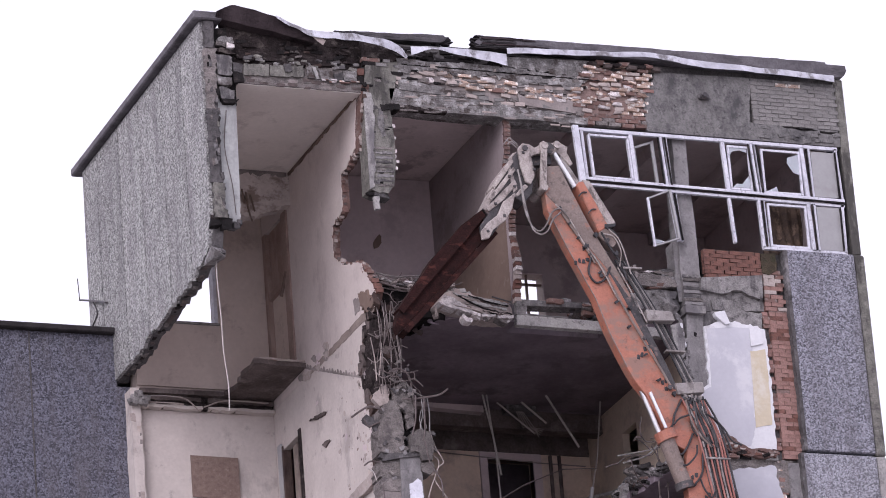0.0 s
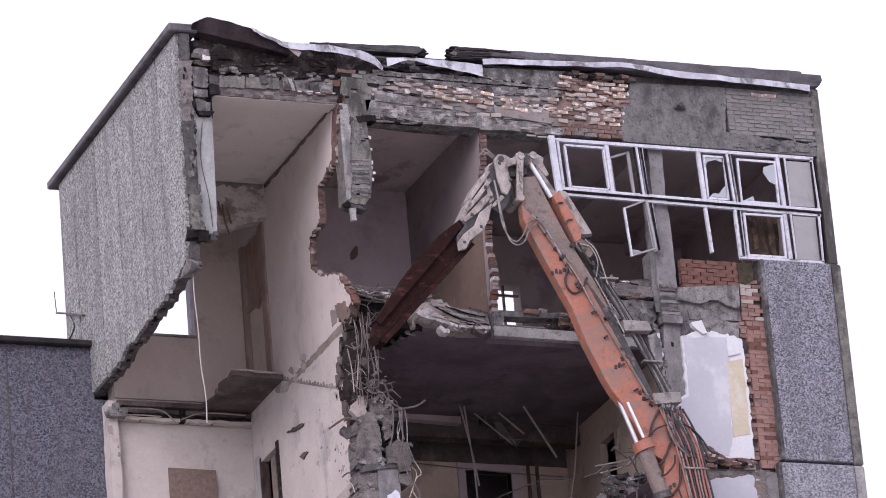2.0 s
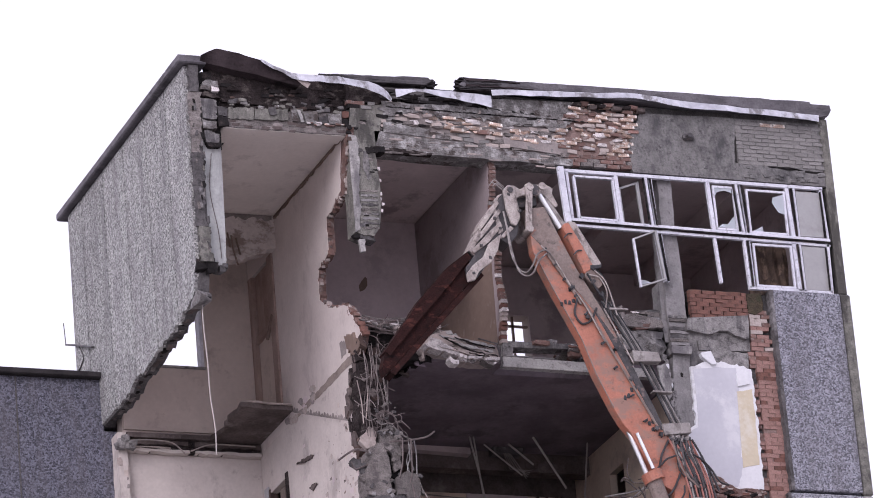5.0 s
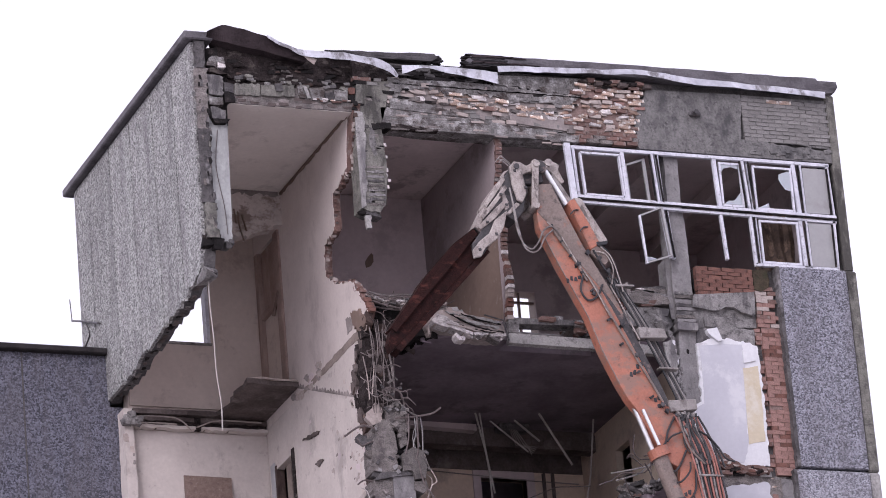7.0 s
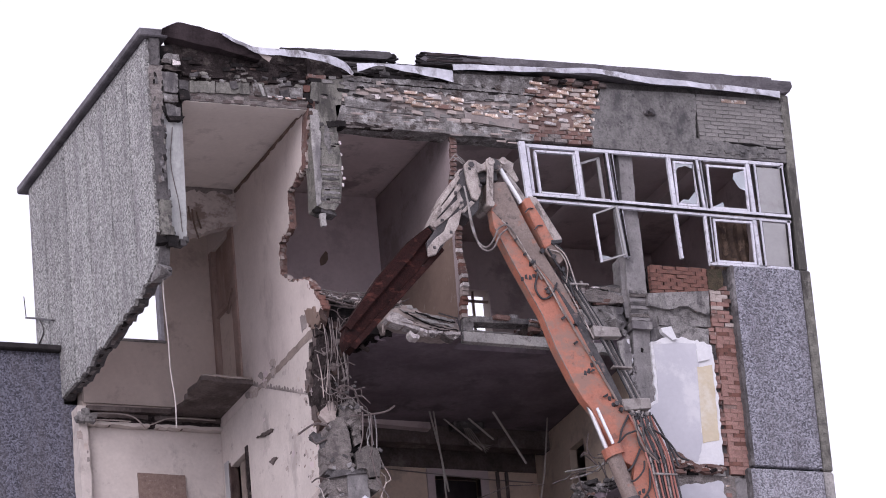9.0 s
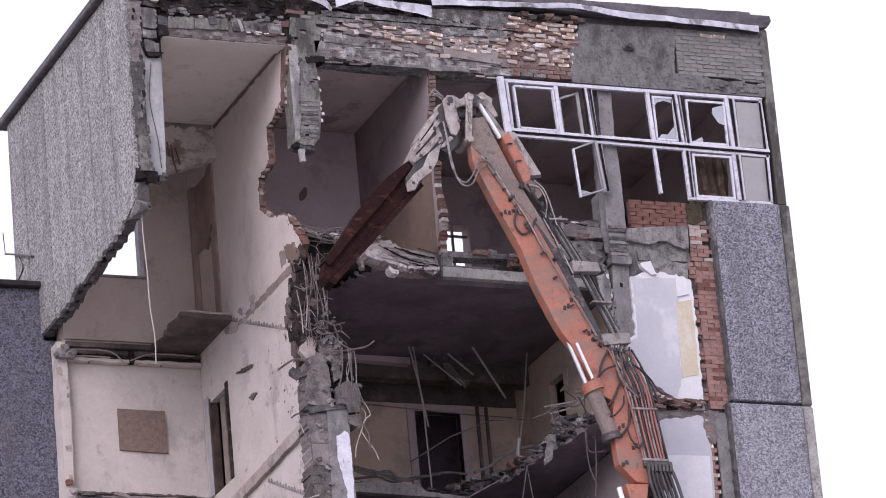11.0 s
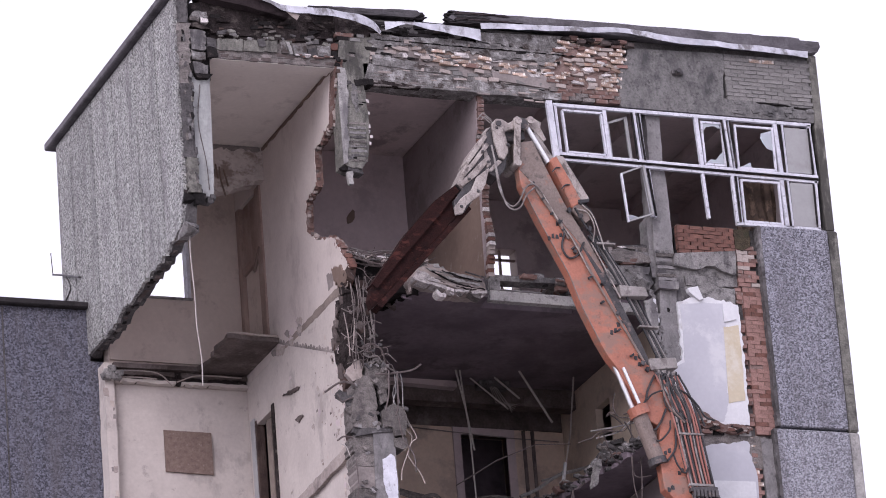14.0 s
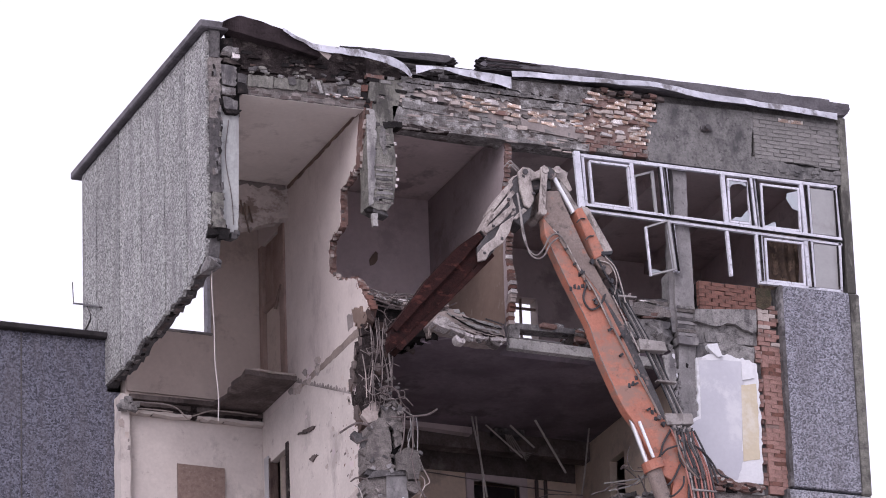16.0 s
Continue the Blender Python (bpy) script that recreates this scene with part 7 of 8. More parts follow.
for k, (x, z) in enumerate(spots[:2]):
    part("lump", lump((x, 1.6, z), 0.24 - 0.04 * k, 91 + k, squash=(0.85, 0.8, 1.0), sub=3, rough=0.22), "concrete", hang)
    part("wire", tube([(x, 1.6, z), (spots[2 + k][0], 1.6, spots[2 + k][1]), (spots[4][0], 1.62, spots[4][1]), (7.95, 1.98, 29.85)], 0.011, sides=5), "rebar", hang)

# ---- high-reach excavator ----
exc = thing("excavator", "worn orange high-reach demolition excavator with dusty grapple", "excavator")
A = -1.0
exc.location = (-0.05, 0.0, -0.05)


def plate(name, outline, y0, y1, mat, holder=None, label="", bevel=0.01):
    """A flat steel plate with softened edges."""
    bm = prism(outline, "y", A + y0 * 0.6, A + y1 * 0.6)
    if bevel:
        bmesh.ops.recalc_face_normals(bm, faces=bm.faces)
        bmesh.ops.bevel(bm, geom=bm.edges[:], offset=bevel, segments=1, affect="EDGES", clamp_overlap=True)
    return part(name, bm, mat, holder or exc, label)


boom = plate("stick", [(5.77, 34.94), (6.08, 34.99), (6.31, 34.50), (6.59, 33.88), (7.01, 33.12), (7.23, 32.66), (7.56, 31.89), (7.79, 31.38), (7.98, 30.92), (8.33, 30.18), (8.60, 29.84), (8.80, 29.14), (8.92, 28.64), (9.00, 28.31), (8.30, 28.38), (8.01, 28.69), (7.96, 29.31), (8.03, 29.83), (7.86, 29.92), (7.64, 30.30), (7.35, 30.83), (7.18, 31.05), (7.03, 31.33), (6.76, 31.94), (6.56, 32.56), (6.11, 33.48), (5.81, 34.16)], -0.3, 0.05, "orange")
head = plate("worn_head", [(5.75, 34.96), (6.10, 35.01), (6.31, 34.52), (6.60, 33.88), (6.87, 33.40), (7.06, 33.06), (7.26, 32.62), (7.20, 32.60), (6.98, 32.94), (6.73, 33.25), (6.44, 33.61), (6.18, 33.93), (6.04, 34.20), (5.89, 34.35), (5.79, 34.46)], -0.315, 0.1, "worn", boom, "bare dusty steel at the stick's head")
plate("dark_flank", [(6.87, 33.40), (7.04, 33.12), (7.25, 32.66), (7.58, 31.89), (7.81, 31.38), (7.98, 30.93), (7.85, 30.96), (7.63, 31.47), (7.34, 32.08), (7.05, 32.70), (6.79, 33.21)], -0.312, 0.2, "dark_steel", boom, "oily strip beside the hoses")
plate("lug", [(8.03, 29.83), (7.92, 29.51), (7.87, 29.20), (7.96, 29.26)], -0.12, 0.12, "worn", boom)
part("edge_weld", tube(flat([(5.83, 34.12), (6.13, 33.46), (6.58, 32.54), (6.78, 31.93), (7.05, 31.32)], A - 0.176), 0.011), "worn", boom)
# boom below the joint, and the machine on the ground
plate("boom", [(8.08, 28.32), (8.52, 28.34), (8.44, 27.97), (8.66, 27.20), (8.74, 26.90), (8.36, 26.90), (8.31, 27.25), (8.16, 28.00)], -0.36, 0.2, "orange", None, "worn orange main boom")
plate("boom_flange", [(8.60, 27.80), (9.14, 27.42), (9.20, 26.90), (8.78, 26.90), (8.68, 27.30)], -0.2, 0.2, "dark_steel", None, "greasy dark flank of the boom")
part("boom", tube([(8.75, A, 26.95), (11, A - 1, 15), (14, A - 2, 3.2)], 0.4, sides=4), "orange", exc)
part("chassis", box(11.6, 16.5, A - 3.6, A - 0.4, 1.1, 3.6, bevel=0.15), "orange", exc)
for dy in (-3.7, -0.6):
    part("track", box(11.0, 17.2, A + dy - 0.35, A + dy + 0.35, 0.05, 1.15, bevel=0.3), "dark_steel", exc)


def joint(pts, r, y0, y1, mat, name, label="", seg=16, holder=None):
    for x, z in pts:
        bm = bmesh.new()
        bmesh.ops.create_cone(bm, cap_ends=True, segments=seg, radius1=r, radius2=r * 0.85, depth=y1 - y0, matrix=Matrix.Translation((x, (y0 + y1) / 2, z)) @ Matrix.Rotation(math.pi / 2, 4, "X"))
        part(name, bm, mat, holder or exc, label)


# linkage and tilt cylinder at the head
for y0 in (-0.42, 0.32):
    plate("link", [(5.75, 35.39), (5.83, 35.44), (5.89, 35.36), (5.81, 34.61), (5.76, 34.48), (5.69, 34.51), (5.69, 34.62), (5.76, 35.21)], y0, y0 + 0.1, "grimy")
for y0 in (-0.3, 0.16):
    plate("cross_link", [(5.40, 35.32), (5.55, 35.39), (5.68, 35.32), (5.83, 35.42), (6.07, 35.44), (6.13, 35.36), (6.03, 35.24), (5.67, 35.19), (5.53, 35.11), (5.40, 35.17)], y0, y0 + 0.14, "grimy")
plate("cross_link", [(5.58, 35.25), (6.00, 35.30), (6.01, 35.07), (5.60, 35.00)], -0.14, 0.14, "dark_steel")
joint([(5.76, 34.55), (5.83, 35.34)], 0.075, A - 0.276, A + 0.276, "grimy", "pin")
joint([(5.45, 35.26)], 0.06, A - 0.276, A + 0.27, "dark_steel", "pin")
joint([(6.09, 35.40)], 0.08, A - 0.216, A + 0.18, "grimy", "pin")
cyl = plate("tilt_cylinder", [(6.40, 34.66), (6.44, 34.72), (6.54, 34.74), (6.93, 33.96), (6.86, 33.86), (6.74, 33.79)], -0.36, 0.12, "orange", None, "boxed orange tilt cylinder", 0.02)
plate("guard", [(6.50, 34.76), (6.64, 34.75), (6.86, 34.36), (7.07, 33.98), (6.91, 33.93), (6.72, 34.34)], -0.375, 0.12, "grimy", cyl, "pale worn guard plate")
plate("guard_end", [(6.85, 33.95), (7.07, 33.98), (7.05, 33.91), (6.85, 33.87)], -0.38, 0.1, "rubber", cyl)
plate("clevis", [(6.76, 33.86), (6.93, 33.91), (7.05, 33.77), (7.06, 33.60), (6.98, 33.52), (6.86, 33.60), (6.74, 33.72)], -0.34, 0.05, "worn", cyl)
for x, z in ((6.53, 34.45), (6.68, 34.14)):
    part("strap", tube(bend(flat([(x - 0.13, z - 0.02), (x - 0.05, z + 0.06), (x + 0.03, z + 0.07)], A - 0.235)), 0.014, sides=5), "dark_steel", cyl)
part("cylinder_rod", tube(flat([(6.06, 35.28), (6.40, 34.66)], A - 0.1), 0.045, sides=14), "chrome", exc, "bright chrome rod")
part("cylinder_rod", tube(flat([(6.18, 35.22), (6.50, 34.70)], A - 0.05), 0.06, sides=12), "dusty", exc)
plate("rod_eye", [(6.03, 35.45), (6.14, 35.50), (6.33, 35.41), (6.30, 35.31), (6.40, 35.09), (6.34, 35.05), (6.16, 35.26), (6.03, 35.32)], -0.2, 0.14, "grimy")
joint([(5.93, 35.33)], 0.12, A - 0.2, A + 0.1, "dark_steel", "drum")
for dx, dz in ((0.02, 0.03), (-0.02, -0.02), (0.05, -0.03)):
    part("hydraulic_hose", tube(bend(flat([(5.34 + dx, 35.30 + dz), (5.18 + dx, 35.42 + dz), (5.10 + dx, 35.36 + dz)], A - 0.2)), 0.01, sides=5), "dusty", exc)
# second cylinder under the stick
part("cylinder_rod", tube(flat([(7.30, 30.99), (7.58, 30.17)], A - 0.09), 0.042, sides=14), "chrome", exc, "bright chrome rod")
part("cylinder_rod", tube(flat([(7.42, 30.86), (7.66, 30.22)], A - 0.21), 0.03, sides=12), "chrome", exc)
lowcyl = part("stick_cylinder", tube(flat([(7.68, 30.06), (7.82, 29.61), (7.96, 29.18)], A - 0.12), 0.14, sides=20), "worn", exc)
part("collar", tube(flat([(7.65, 30.18), (7.71, 30.02)], A - 0.12), 0.19, sides=16), "orange", lowcyl)
part("collar", tube(flat([(7.93, 29.26), (7.96, 29.14)], A - 0.12), 0.17, sides=16), "dark_steel", lowcyl)
for q, r in (([(7.96, 28.26), (8.17, 27.22)], 0.05), ([(8.09, 28.06), (8.26, 27.29)], 0.024)):
    part("cylinder_rod", tube(flat(q, A - 0.18), r, sides=12), "chrome", exc)
# grapple: dark core with pale ribs and cheeks
grap = plate("grapple", [(5.27, 35.12), (5.47, 35.33), (5.64, 34.93), (5.55, 34.45), (5.38, 34.25), (5.18, 34.37), (5.04, 34.04), (4.72, 33.59), (4.55, 33.54), (4.52, 33.77), (4.69, 33.99), (4.59, 34.09), (4.95, 34.56), (5.00, 34.76)], -0.3, 0.3, "dark_steel", None, "dust-caked grapple head")
for y0 in (-0.42, 0.32):
    plate("cheek_plate", [(5.32, 35.25), (5.42, 35.36), (5.53, 35.34), (5.59, 34.93), (5.60, 34.74), (5.51, 34.59), (5.42, 34.63), (5.35, 34.91)], y0, y0 + 0.1, "grimy", grap)
    plate("claw", [(5.21, 34.42), (5.12, 34.10), (4.98, 33.87), (4.73, 33.68), (4.65, 33.52), (4.51, 33.48), (4.50, 33.63), (4.63, 33.80), (4.84, 33.97), (4.96, 34.22)], y0, y0 + 0.1, "grimy", grap)
for q, y0 in (([(5.20, 35.07), (5.24, 35.01), (4.98, 34.65), (4.83, 34.45), (4.80, 34.51), (4.92, 34.71)], -0.36), ([(5.21, 34.90), (5.25, 34.84), (4.96, 34.46), (4.75, 34.23), (4.71, 34.29), (4.88, 34.49)], -0.4), ([(5.23, 34.67), (5.27, 34.59), (4.99, 34.27), (4.69, 34.03), (4.64, 34.09), (4.80, 34.25), (5.00, 34.46)], -0.36), ([(5.11, 34.91), (5.17, 34.94), (5.28, 34.50), (5.19, 34.43)], -0.33),
              ([(4.82, 34.49), (4.88, 34.45), (4.65, 34.05), (4.59, 34.09)], -0.33), ([(5.41, 34.60), (5.48, 34.56), (5.28, 34.37), (5.17, 34.34)], -0.36)):
    plate("rib_plate", q, y0, 0.3, "grimy", grap)
for k, (x, z) in enumerate([(5.41, 35.18), (5.59, 34.87), (5.11, 34.70), (4.81, 34.17), (4.62, 33.64), (4.96, 33.95), (5.20, 34.52)]):
    part("bolt", shard((x, A - 0.258, z), 0.035, k + 1200, squash=(1, 0.6, 1)), "dark_steel", grap)
jaw = part("steel_beam", prism(rag([(4.58, 33.94), (4.87, 33.81), (4.66, 33.59), (3.06, 31.86), (2.90, 31.72), (2.85, 31.86), (2.91, 32.09), (3.65, 33.10), (4.17, 33.68)], 0.012, 0.12, 82), "y", A - 0.096, A + 0.096), "rust", grap, "long rust-red steel beam in the jaws")
part("flange", prism(rag([(4.57, 34.07), (4.65, 33.97), (2.99, 32.06), (2.90, 32.14), (3.66, 33.18), (4.18, 33.76)], 0.008, 0.2, 83), "y", A - 0.156, A + 0.156), "rust", jaw, "lighter rusty flange")
part("flange", prism([(4.79, 33.72), (4.85, 33.65), (3.05, 31.71), (2.96, 31.76)], "y", A - 0.156, A + 0.156), "rust", jaw)
# hoses and pipes
rng = random.Random(31)
for k in range(6):
    pts = [(6.97, 33.30), (7.24, 32.84), (7.50, 32.35), (7.78, 31.74), (8.07, 31.08), (8.18, 30.82)]
    pts = [(x + 0.06 * k + 0.05, z + 0.02 * k) for x, z in pts]
    part("hydraulic_hose", tube(bend([(x + rng.uniform(-.015, .015), A - 0.18 + 0.055 * k, z) for x, z in pts], 4), 0.02, sides=6), ["rubber", "dusty", "dark_steel", "rubber", "dusty", "rubber"][k], exc)
plate("pipe_tray", [(8.27, 30.15), (8.59, 30.15), (8.88, 29.05), (9.00, 28.54), (8.51, 28.56), (8.37, 29.33)], -0.33, 0.1, "dark_steel", boom)
for k in range(9):
    pts = [(8.05, 30.79), (8.21, 30.41), (8.34, 30.00), (8.44, 29.33), (8.54, 28.64)]
    pts = [(x + 0.058 * k - 0.06, z) for x, z in pts]
    part("hydraulic_pipe", tube(bend([(x + rng.uniform(-.015, .015), A - 0.225 + 0.008 * (k % 2), z) for x, z in pts], 4), 0.019, sides=6), ["pipe_red", "dusty", "pipe_red", "rubber", "pipe_red", "dusty", "pipe_red", "pipe_red", "rubber"][k], exc)
for pts in ([(5.29, 34.85), (5.33, 34.54), (5.36, 34.11), (5.45, 33.83), (5.60, 33.72), (5.74, 33.85), (5.86, 34.08), (6.01, 34.17), (6.12, 34.09)], [(5.33, 34.59), (5.38, 34.15), (5.47, 33.77), (5.61, 33.66), (5.75, 33.73), (5.87, 33.95), (6.04, 34.11)]):
    part("hydraulic_hose", tube(bend(flat(pts, A - 0.24), 6), 0.016, sides=6), "dusty", exc, "pale grey looping hose")
for pts in ([(6.06, 34.11), (6.26, 33.79), (6.53, 33.42), (6.74, 33.12), (6.94, 32.69), (7.15, 32.28)], [(6.15, 33.99), (6.38, 33.62), (6.61, 33.20)], [(7.15, 32.28), (7.44, 31.72), (7.66, 31.32), (7.85, 30.94)]):
    part("hydraulic_pipe", tube(bend(flat(pts, A - 0.21), 6), 0.022, sides=6), "worn", exc)
for pts in ([(8.37, 30.57), (8.61, 30.40), (8.76, 30.16), (8.86, 29.87)], [(6.85, 33.90), (7.04, 33.78), (7.16, 33.50), (7.23, 33.13), (7.35, 32.84)], [(6.78, 33.79), (6.91, 33.53), (7.10, 33.23), (7.18, 32.92)], [(6.54, 33.30), (6.47, 33.03), (6.58, 32.84), (6.76, 32.91), (6.89, 33.15)],
            [(8.04, 30.82), (7.85, 30.49), (7.77, 30.25), (7.60, 30.14)], [(8.14, 30.72), (8.39, 30.49), (8.57, 29.96), (8.61, 29.55)], [(7.73, 29.81), (7.88, 29.74), (8.02, 29.88), (8.16, 30.15)], [(8.51, 30.17), (8.32, 29.84), (8.26, 29.43), (8.09, 29.19)]):
    part("hydraulic_hose", tube(bend(flat(pts, A - 0.216), 6), 0.02, sides=6), "rubber", exc)
# crossing hoses below the lower clamp block
rng = random.Random(47)
for k in range(11):
    q = k / 10
    pts = [(8.06 + 0.34 * q, 30.84), (8.12 + 0.3 * q + rng.uniform(-.06, .06), 30.55), (8.22 + 0.3 * q + rng.uniform(-.1, .1), 30.2), (8.34 + 0.3 * rng.random(), 29.9)]
    part("hydraulic_hose", tube(bend([(x, A - 0.24 + 0.012 * (k % 4), z) for x, z in pts], 5), rng.uniform(0.014, 0.022), sides=6), rng.choice(["rubber", "rubber", "dark_steel", "worn"]), exc)
for pts in ([(8.42, 30.51), (8.59, 30.41), (8.75, 30.23), (8.88, 30.03), (9.05, 29.97)], [(7.80, 30.28), (7.91, 30.39), (8.10, 30.47)], [(8.20, 29.92), (8.17, 29.75), (8.01, 29.57), (7.90, 29.53)], [(8.20, 29.3), (8.26, 29.12), (8.38, 28.98), (8.46, 29.08)]):
    part("hydraulic_hose", tube(bend(flat(pts, A - 0.25), 6), 0.017, sides=6), "rubber", exc)
for k in range(16):
    part("hose_fitting", shard((8.06 + 0.022 * k, A - 0.25, 30.8 + rng.uniform(-.05, .02)), 0.03, k + 560, squash=(0.8, 0.8, 1.4)), rng.choice(["dark_steel", "rubber", "dusty"]), exc)
for k in range(7):
    q = k / 6
    pts = [(8.52 + 0.42 * q, 28.62), (8.52 + 0.5 * q, 28.4), (8.6 + 0.5 * q, 28.05), (8.68 + 0.44 * q, 27.65), (8.72 + 0.42 * q, 27.3), (8.76 + 0.42 * q, 26.95)]
    part("hydraulic_hose", tube(bend(flat(pts, A - 0.27 + 0.012 * (k % 3)), 6), 0.03, sides=6), "rubber" if k % 3 else "dark_steel", exc)
    part("hose_fitting", tube(flat([(8.52 + 0.42 * q, 28.68), (8.52 + 0.42 * q, 28.55)], A - 0.27), 0.036, sides=6), "dark_steel", exc)
    part("hydraulic_pipe", tube(flat([(8.72 + 0.42 * q, 27.34), (8.78 + 0.42 * q, 26.92)], A - 0.285), 0.022, sides=6), "pipe_red", exc)
plate("hose_clamp", [(8.66, 27.42), (9.18, 27.40), (9.19, 27.34), (8.67, 27.35)], -0.5, -0.2, "dusty", None, "", 0.008)
plate("hose_clamp", [(8.46, 28.72), (8.96, 28.74), (8.97, 28.66), (8.46, 28.64)], -0.48, -0.2, "dark_steel", None, "", 0.008)
joint([(8.66, 28.4)], 0.15, A - 0.252, A + 0.252, "dark_steel", "boom_pin")
for q in ([(7.48, 32.39), (7.97, 32.38), (8.02, 32.21), (7.50, 32.18)], [(7.91, 31.05), (8.43, 31.10), (8.45, 30.91), (7.94, 30.84)]):
    plate("hose_clamp", q, -0.4, -0.1, "dusty", None, "pale clamp block")
for q in ([(7.12, 33.16), (7.48, 33.17), (7.48, 33.135), (7.12, 33.12)], [(7.79, 31.66), (8.16, 31.66), (8.16, 31.625), (7.79, 31.625)], [(8.34, 29.72), (8.82, 29.72), (8.82, 29.685), (8.34, 29.68)], [(8.45, 28.80), (8.92, 28.80), (8.92, 28.75), (8.44, 28.75)]):
    plate("hose_clamp", q, -0.42, -0.2, "dusty", None, "", 0.008)
for k, (x, z) in enumerate([(8.05, 30.79), (8.15, 30.71), (8.26, 30.76), (8.34, 30.66), (8.20, 30.59), (7.87, 30.86), (7.79, 30.96), (7.18, 32.41), (7.40, 31.86), (6.45, 33.50), (6.70, 32.97), (6.66, 33.73), (6.87, 33.64), (7.02, 33.41)]):
    part("hose_fitting", shard((x, A - 0.228, z), 0.048, k + 500, squash=(1.0, 0.8, 1.3), n=14, tilt=0.5), "rubber" if k % 2 else "dark_steel", exc)
for k, (x, z) in enumerate([(6.29, 33.22), (6.44, 33.25), (6.47, 33.50), (7.17, 32.39), (7.45, 31.69), (7.31, 31.53), (7.78, 30.98), (7.72, 31.08), (8.12, 29.37), (8.34, 29.02), (8.12, 28.70)]):
    for d in (-0.035, 0.035):
        part("bolt_plate", shard((x + d, A - 0.183, z + 0.6 * d), 0.045, k + 530 + int(d * 900), squash=(0.9, 0.3, 1.3)), "rubber", boom)

for k, (x, z) in enumerate([(6.01, 34.19), (6.2, 33.92), (6.34, 33.66), (6.52, 33.36), (6.68, 33.03), (6.95, 32.5), (7.14, 32.05), (7.4, 31.55), (7.61, 31.10)]):
    part("pipe_bracket", shard((x, A - 0.22, z), 0.042, k + 2900, squash=(1.5, 0.6, 0.7), tilt=-0.6), "rubber", exc)
for pts in ([(5.94, 34.25), (6.16, 34.03), (6.43, 33.54), (6.68, 33.16), (6.98, 32.52)], [(6.80, 33.76), (7.00, 33.71), (7.11, 33.46), (7.06, 33.16)], [(6.91, 33.85), (7.09, 33.67), (7.20, 33.32), (7.26, 33.03)], [(7.02, 33.14), (7.23, 32.71), (7.48, 32.14)]):
    part("hydraulic_pipe", tube(bend(flat(pts, A - 0.235), 6), 0.012, sides=6), "grimy", exc, "thin dusty steel pipe")

# ---- brick courses, piece by piece ----
rng = random.Random(77)


def brick_mesh(mat, k):
    bm = box(-0.1245, 0.1245, -0.055, 0.055, -0.035, 0.035)
    for v in bm.verts:
        v.co += Vector([rng.uniform(-0.006, 0.004), rng.uniform(-0.01, 0.006), rng.uniform(-0.005, 0.004)])
    me = bpy.data.meshes.new("brick")
    bm.to_mesh(me)
    bm.free()
    me.materials.append(M[mat])
    return me


BR = {m: [brick_mesh(m, k) for k in range(6)] for m in ("brick", "brick_pale", "brick_grey", "soot", "concrete_pale", "brick_dull", "brick_pink", "scar", "layered", "splinter", "charred")}


def lay(holder, x0, x1, z0, z1, y, choose, jig=0.006, miss=0.0, tilt=1.5):
    """Courses of bricks between x0 and x1, closed with cut bricks at the ends; choose(x, z) gives the kind and how far it stands proud."""
    row, z = 0, z0 + 0.037
    while z < z1 - 0.03:
        a = x0 - (row % 2) * 0.128
        while a < x1 - 0.05:
            lo, hi = max(a, x0), min(a + 0.246, x1)
            a += 0.256
            if hi - lo < 0.06:
                continue
            x = (lo + hi) / 2
            m, out = choose(x, z)
            if m and rng.random() > miss:
                ob = new("brick", rng.choice(BR[m]))
                ob.parent = holder
                ob.matrix_basis = pose(x + rng.uniform(-jig, jig), y - out + rng.uniform(-jig, jig) * 0.4, z + rng.uniform(-jig, jig) * 0.5, rng.uniform(-tilt, tilt), rng.uniform(-tilt, tilt), rng.uniform(-tilt, tilt) * 1.4) @ Matrix.Diagonal(((hi - lo) / 0.246 * rng.uniform(1 - jig * 12, 1), 1, rng.uniform(1.04 - jig * 8, 1.07), 1))
        z += 0.077
        row += 1


def frieze(x, z):
    """Which brick shows at a place of the parapet: grey-painted courses, a pale band where the render fell, red at the east end."""
    if x > 8.3 + (z - 36.4) * 0.25 or (z < 36.74 - (x - 3.45) * 0.07 and x < 7.2):
        return None, 0
    q = noise.noise(Vector((x * 1.3, 0.0, z * 3.0)))
    if x > 7.1:
        if z < 36.56:
            return None, 0
        return rng.choice(["brick_pale", "brick_pale", "brick_pale", "brick_pale", "scar", "brick_pink", "brick_dull", "layered"]), rng.choice([0, 0.0, 0.02, 0.045, -0.03])
    if abs(z - (36.98 - (x - 4.0) * 0.045)) < 0.19 + 0.12 * q and x > 4.0:
        return rng.choice(["brick_pale", "brick_pale", "brick_pale", "scar", "scar", "splinter", "layered", "brick_dull"]), rng.choice([0, 0.02, 0.04, -0.03])
    # top courses: soot plus the flashing's shadow painted black
    if z > 37.3 + 0.1 * q:
        return "soot", -0.03
    return rng.choice(["brick_grey", "brick_grey", "scar", "layered"]), rng.choice([0.0, 0.0, 0.01])


lay(parapet, 3.6, 8.6, 36.33, 37.6, 0.03, frieze, jig=0.028, miss=0.14, tilt=4.5)
lay(parapet, 7.1, 8.36, 36.33, 36.56, 0.03, lambda x, z: (rng.choice(["brick_dull", "brick_dull", "layered"]), 0.0), jig=0.01, tilt=1.8)
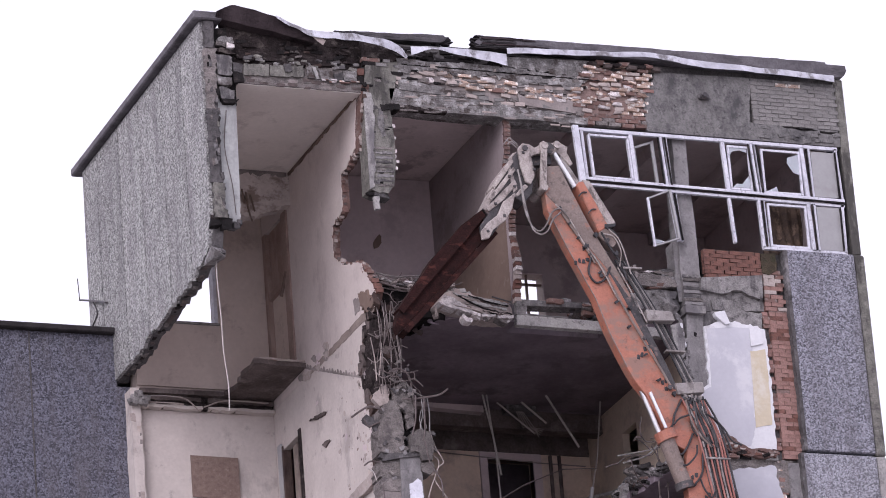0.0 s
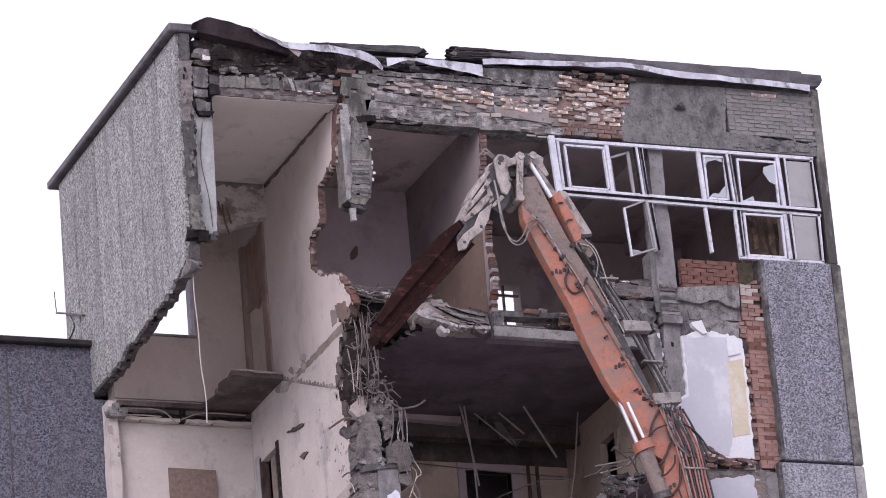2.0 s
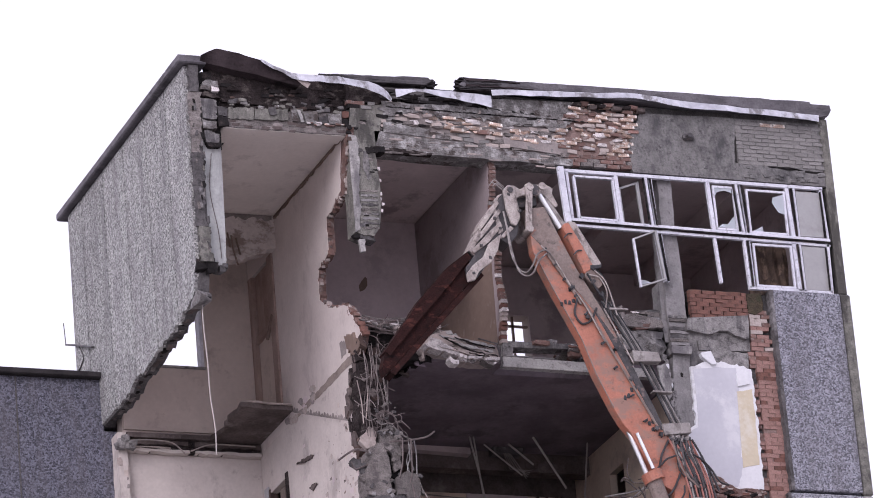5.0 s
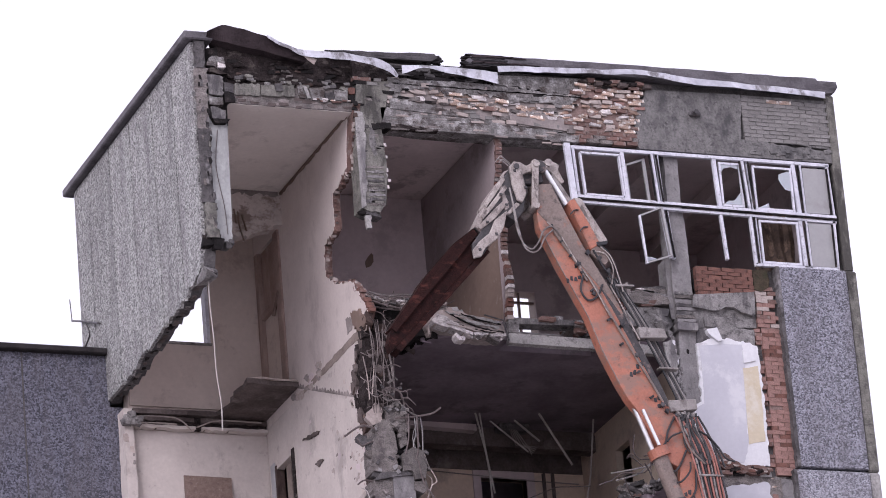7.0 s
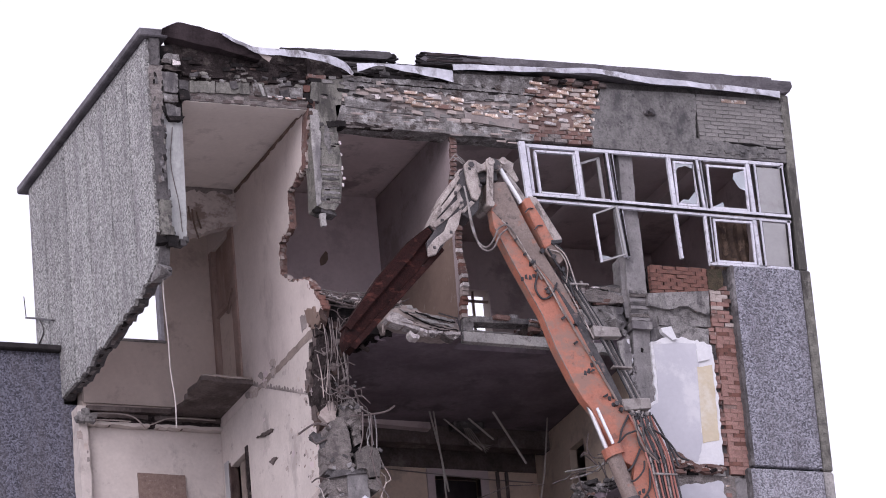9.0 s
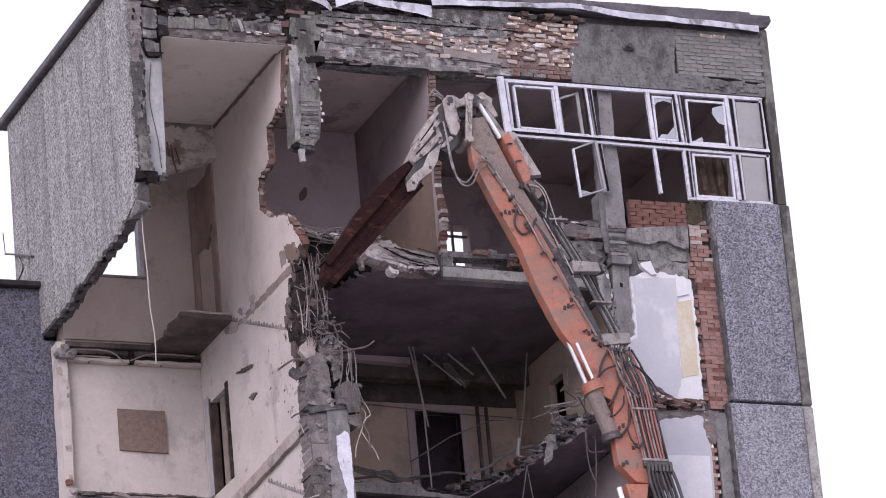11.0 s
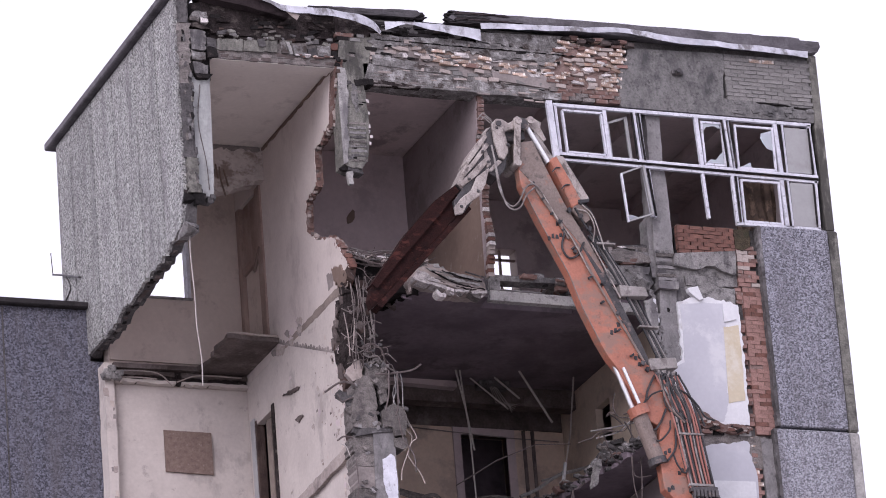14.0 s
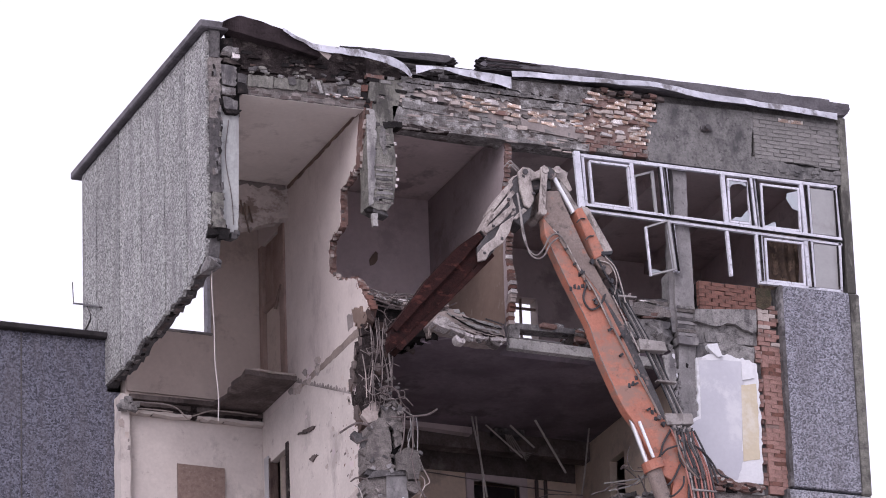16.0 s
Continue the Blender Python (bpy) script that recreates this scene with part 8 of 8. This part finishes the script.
lay(parapet, 10.48, 12.2, 36.6, 37.5, 0.03, lambda x, z: ("brick_pale" if z > 37.35 and 11 < x < 12 and rng.random() < 0.6 else "brick_grey", 0.0), jig=0.004)
lay(bay, 9.24, 10.36, 33.56, 34.13, 0.09, lambda x, z: ("brick", rng.choice([0.0, 0.0, 0.008])), jig=0.006, tilt=1.8)
part("mortar_bed", box(10.425, 10.79, 0.056, 0.118, 30.2, 33.0), "mortar", bay)
lay(bay, 10.42, 10.8, 30.2, 33.0, 0.1, lambda x, z: (rng.choice(["brick_pink", "brick_pink", "brick_pink", "brick_pink", "brick"]), rng.choice([0, 0, 0.004])), miss=0.01, jig=0.003, tilt=0.8)
lay(bay, 10.36, 10.8, 33.0, 33.78, 0.1, lambda x, z: (rng.choice(["brick_pink", "brick_pink", "brick_dull", "layered", "scar"]), rng.choice([0, 0, 0.01])), miss=0.12, jig=0.008)
lay(bay, 10.29, 10.43, 30.2, 33.0, 0.105, lambda x, z: (rng.choice(["brick_pink", "brick_dull", "brick_pink"]) if noise.noise(Vector((0.0, 3.0, z * 2.6))) < 0.12 else None, rng.choice([0, -0.02])), miss=0.15, jig=0.01, tilt=3)
lay(bay, 10.28, 10.46, 26.3, 30.2, 0.1, lambda x, z: (rng.choice(["brick_pink", "brick_pink", "brick_pale"]), 0.0), miss=0.1)
lay(bay, 9.3, 10.3, 30.14, 30.3, 0.07, lambda x, z: (rng.choice(["brick_dull", "concrete_pale", "soot"]), rng.choice([0.0, 0.05])), miss=0.25, jig=0.02, tilt=4)
lay(lint1, 0.66, 3.0, 37.1, 37.5, 0.16, lambda x, z: (rng.choice(["charred", "soot"]), rng.choice([0, 0.02])), jig=0.02, miss=0.72, tilt=4)
lay(lint1, 2.95, 3.5, 37.12, 37.3, 0.02, lambda x, z: (rng.choice(["brick_dull", "brick_grey", "soot"]), 0.0), miss=0.4, jig=0.02)
# brick core showing in the broken edges
for k, (y, z) in enumerate(hole[-9:]):
    ob = new("brick", rng.choice(BR["brick_dull" if rng.random() < 0.6 else "brick"]))
    ob.parent = side
    ob.matrix_basis = pose(2.965, y + 0.02, z, rng.uniform(-8, 8), 0, 90 + rng.uniform(-8, 8)) @ Matrix.Diagonal((0.6, 1.1, 1.0, 1))
z = 32.97
while z < 36.5:
    y = 0.2 + 0.08 * math.sin(z * 5)
    ob = new("brick", rng.choice(BR["brick_dull" if z > 35.7 else rng.choice(["brick", "brick_dull", "brick_dull", "layered"] if z > 34.6 else ["brick", "splinter", "brick_dull", "brick_dull", "scar"])]))
    ob.parent = divide
    ob.matrix_basis = pose(5.665, y + rng.uniform(-.012, .012), z, 0, 0, 90 + rng.uniform(-4, 4)) @ Matrix.Diagonal((0.52, rng.uniform(1.0, 1.12), 1, 1))
    z += 0.077
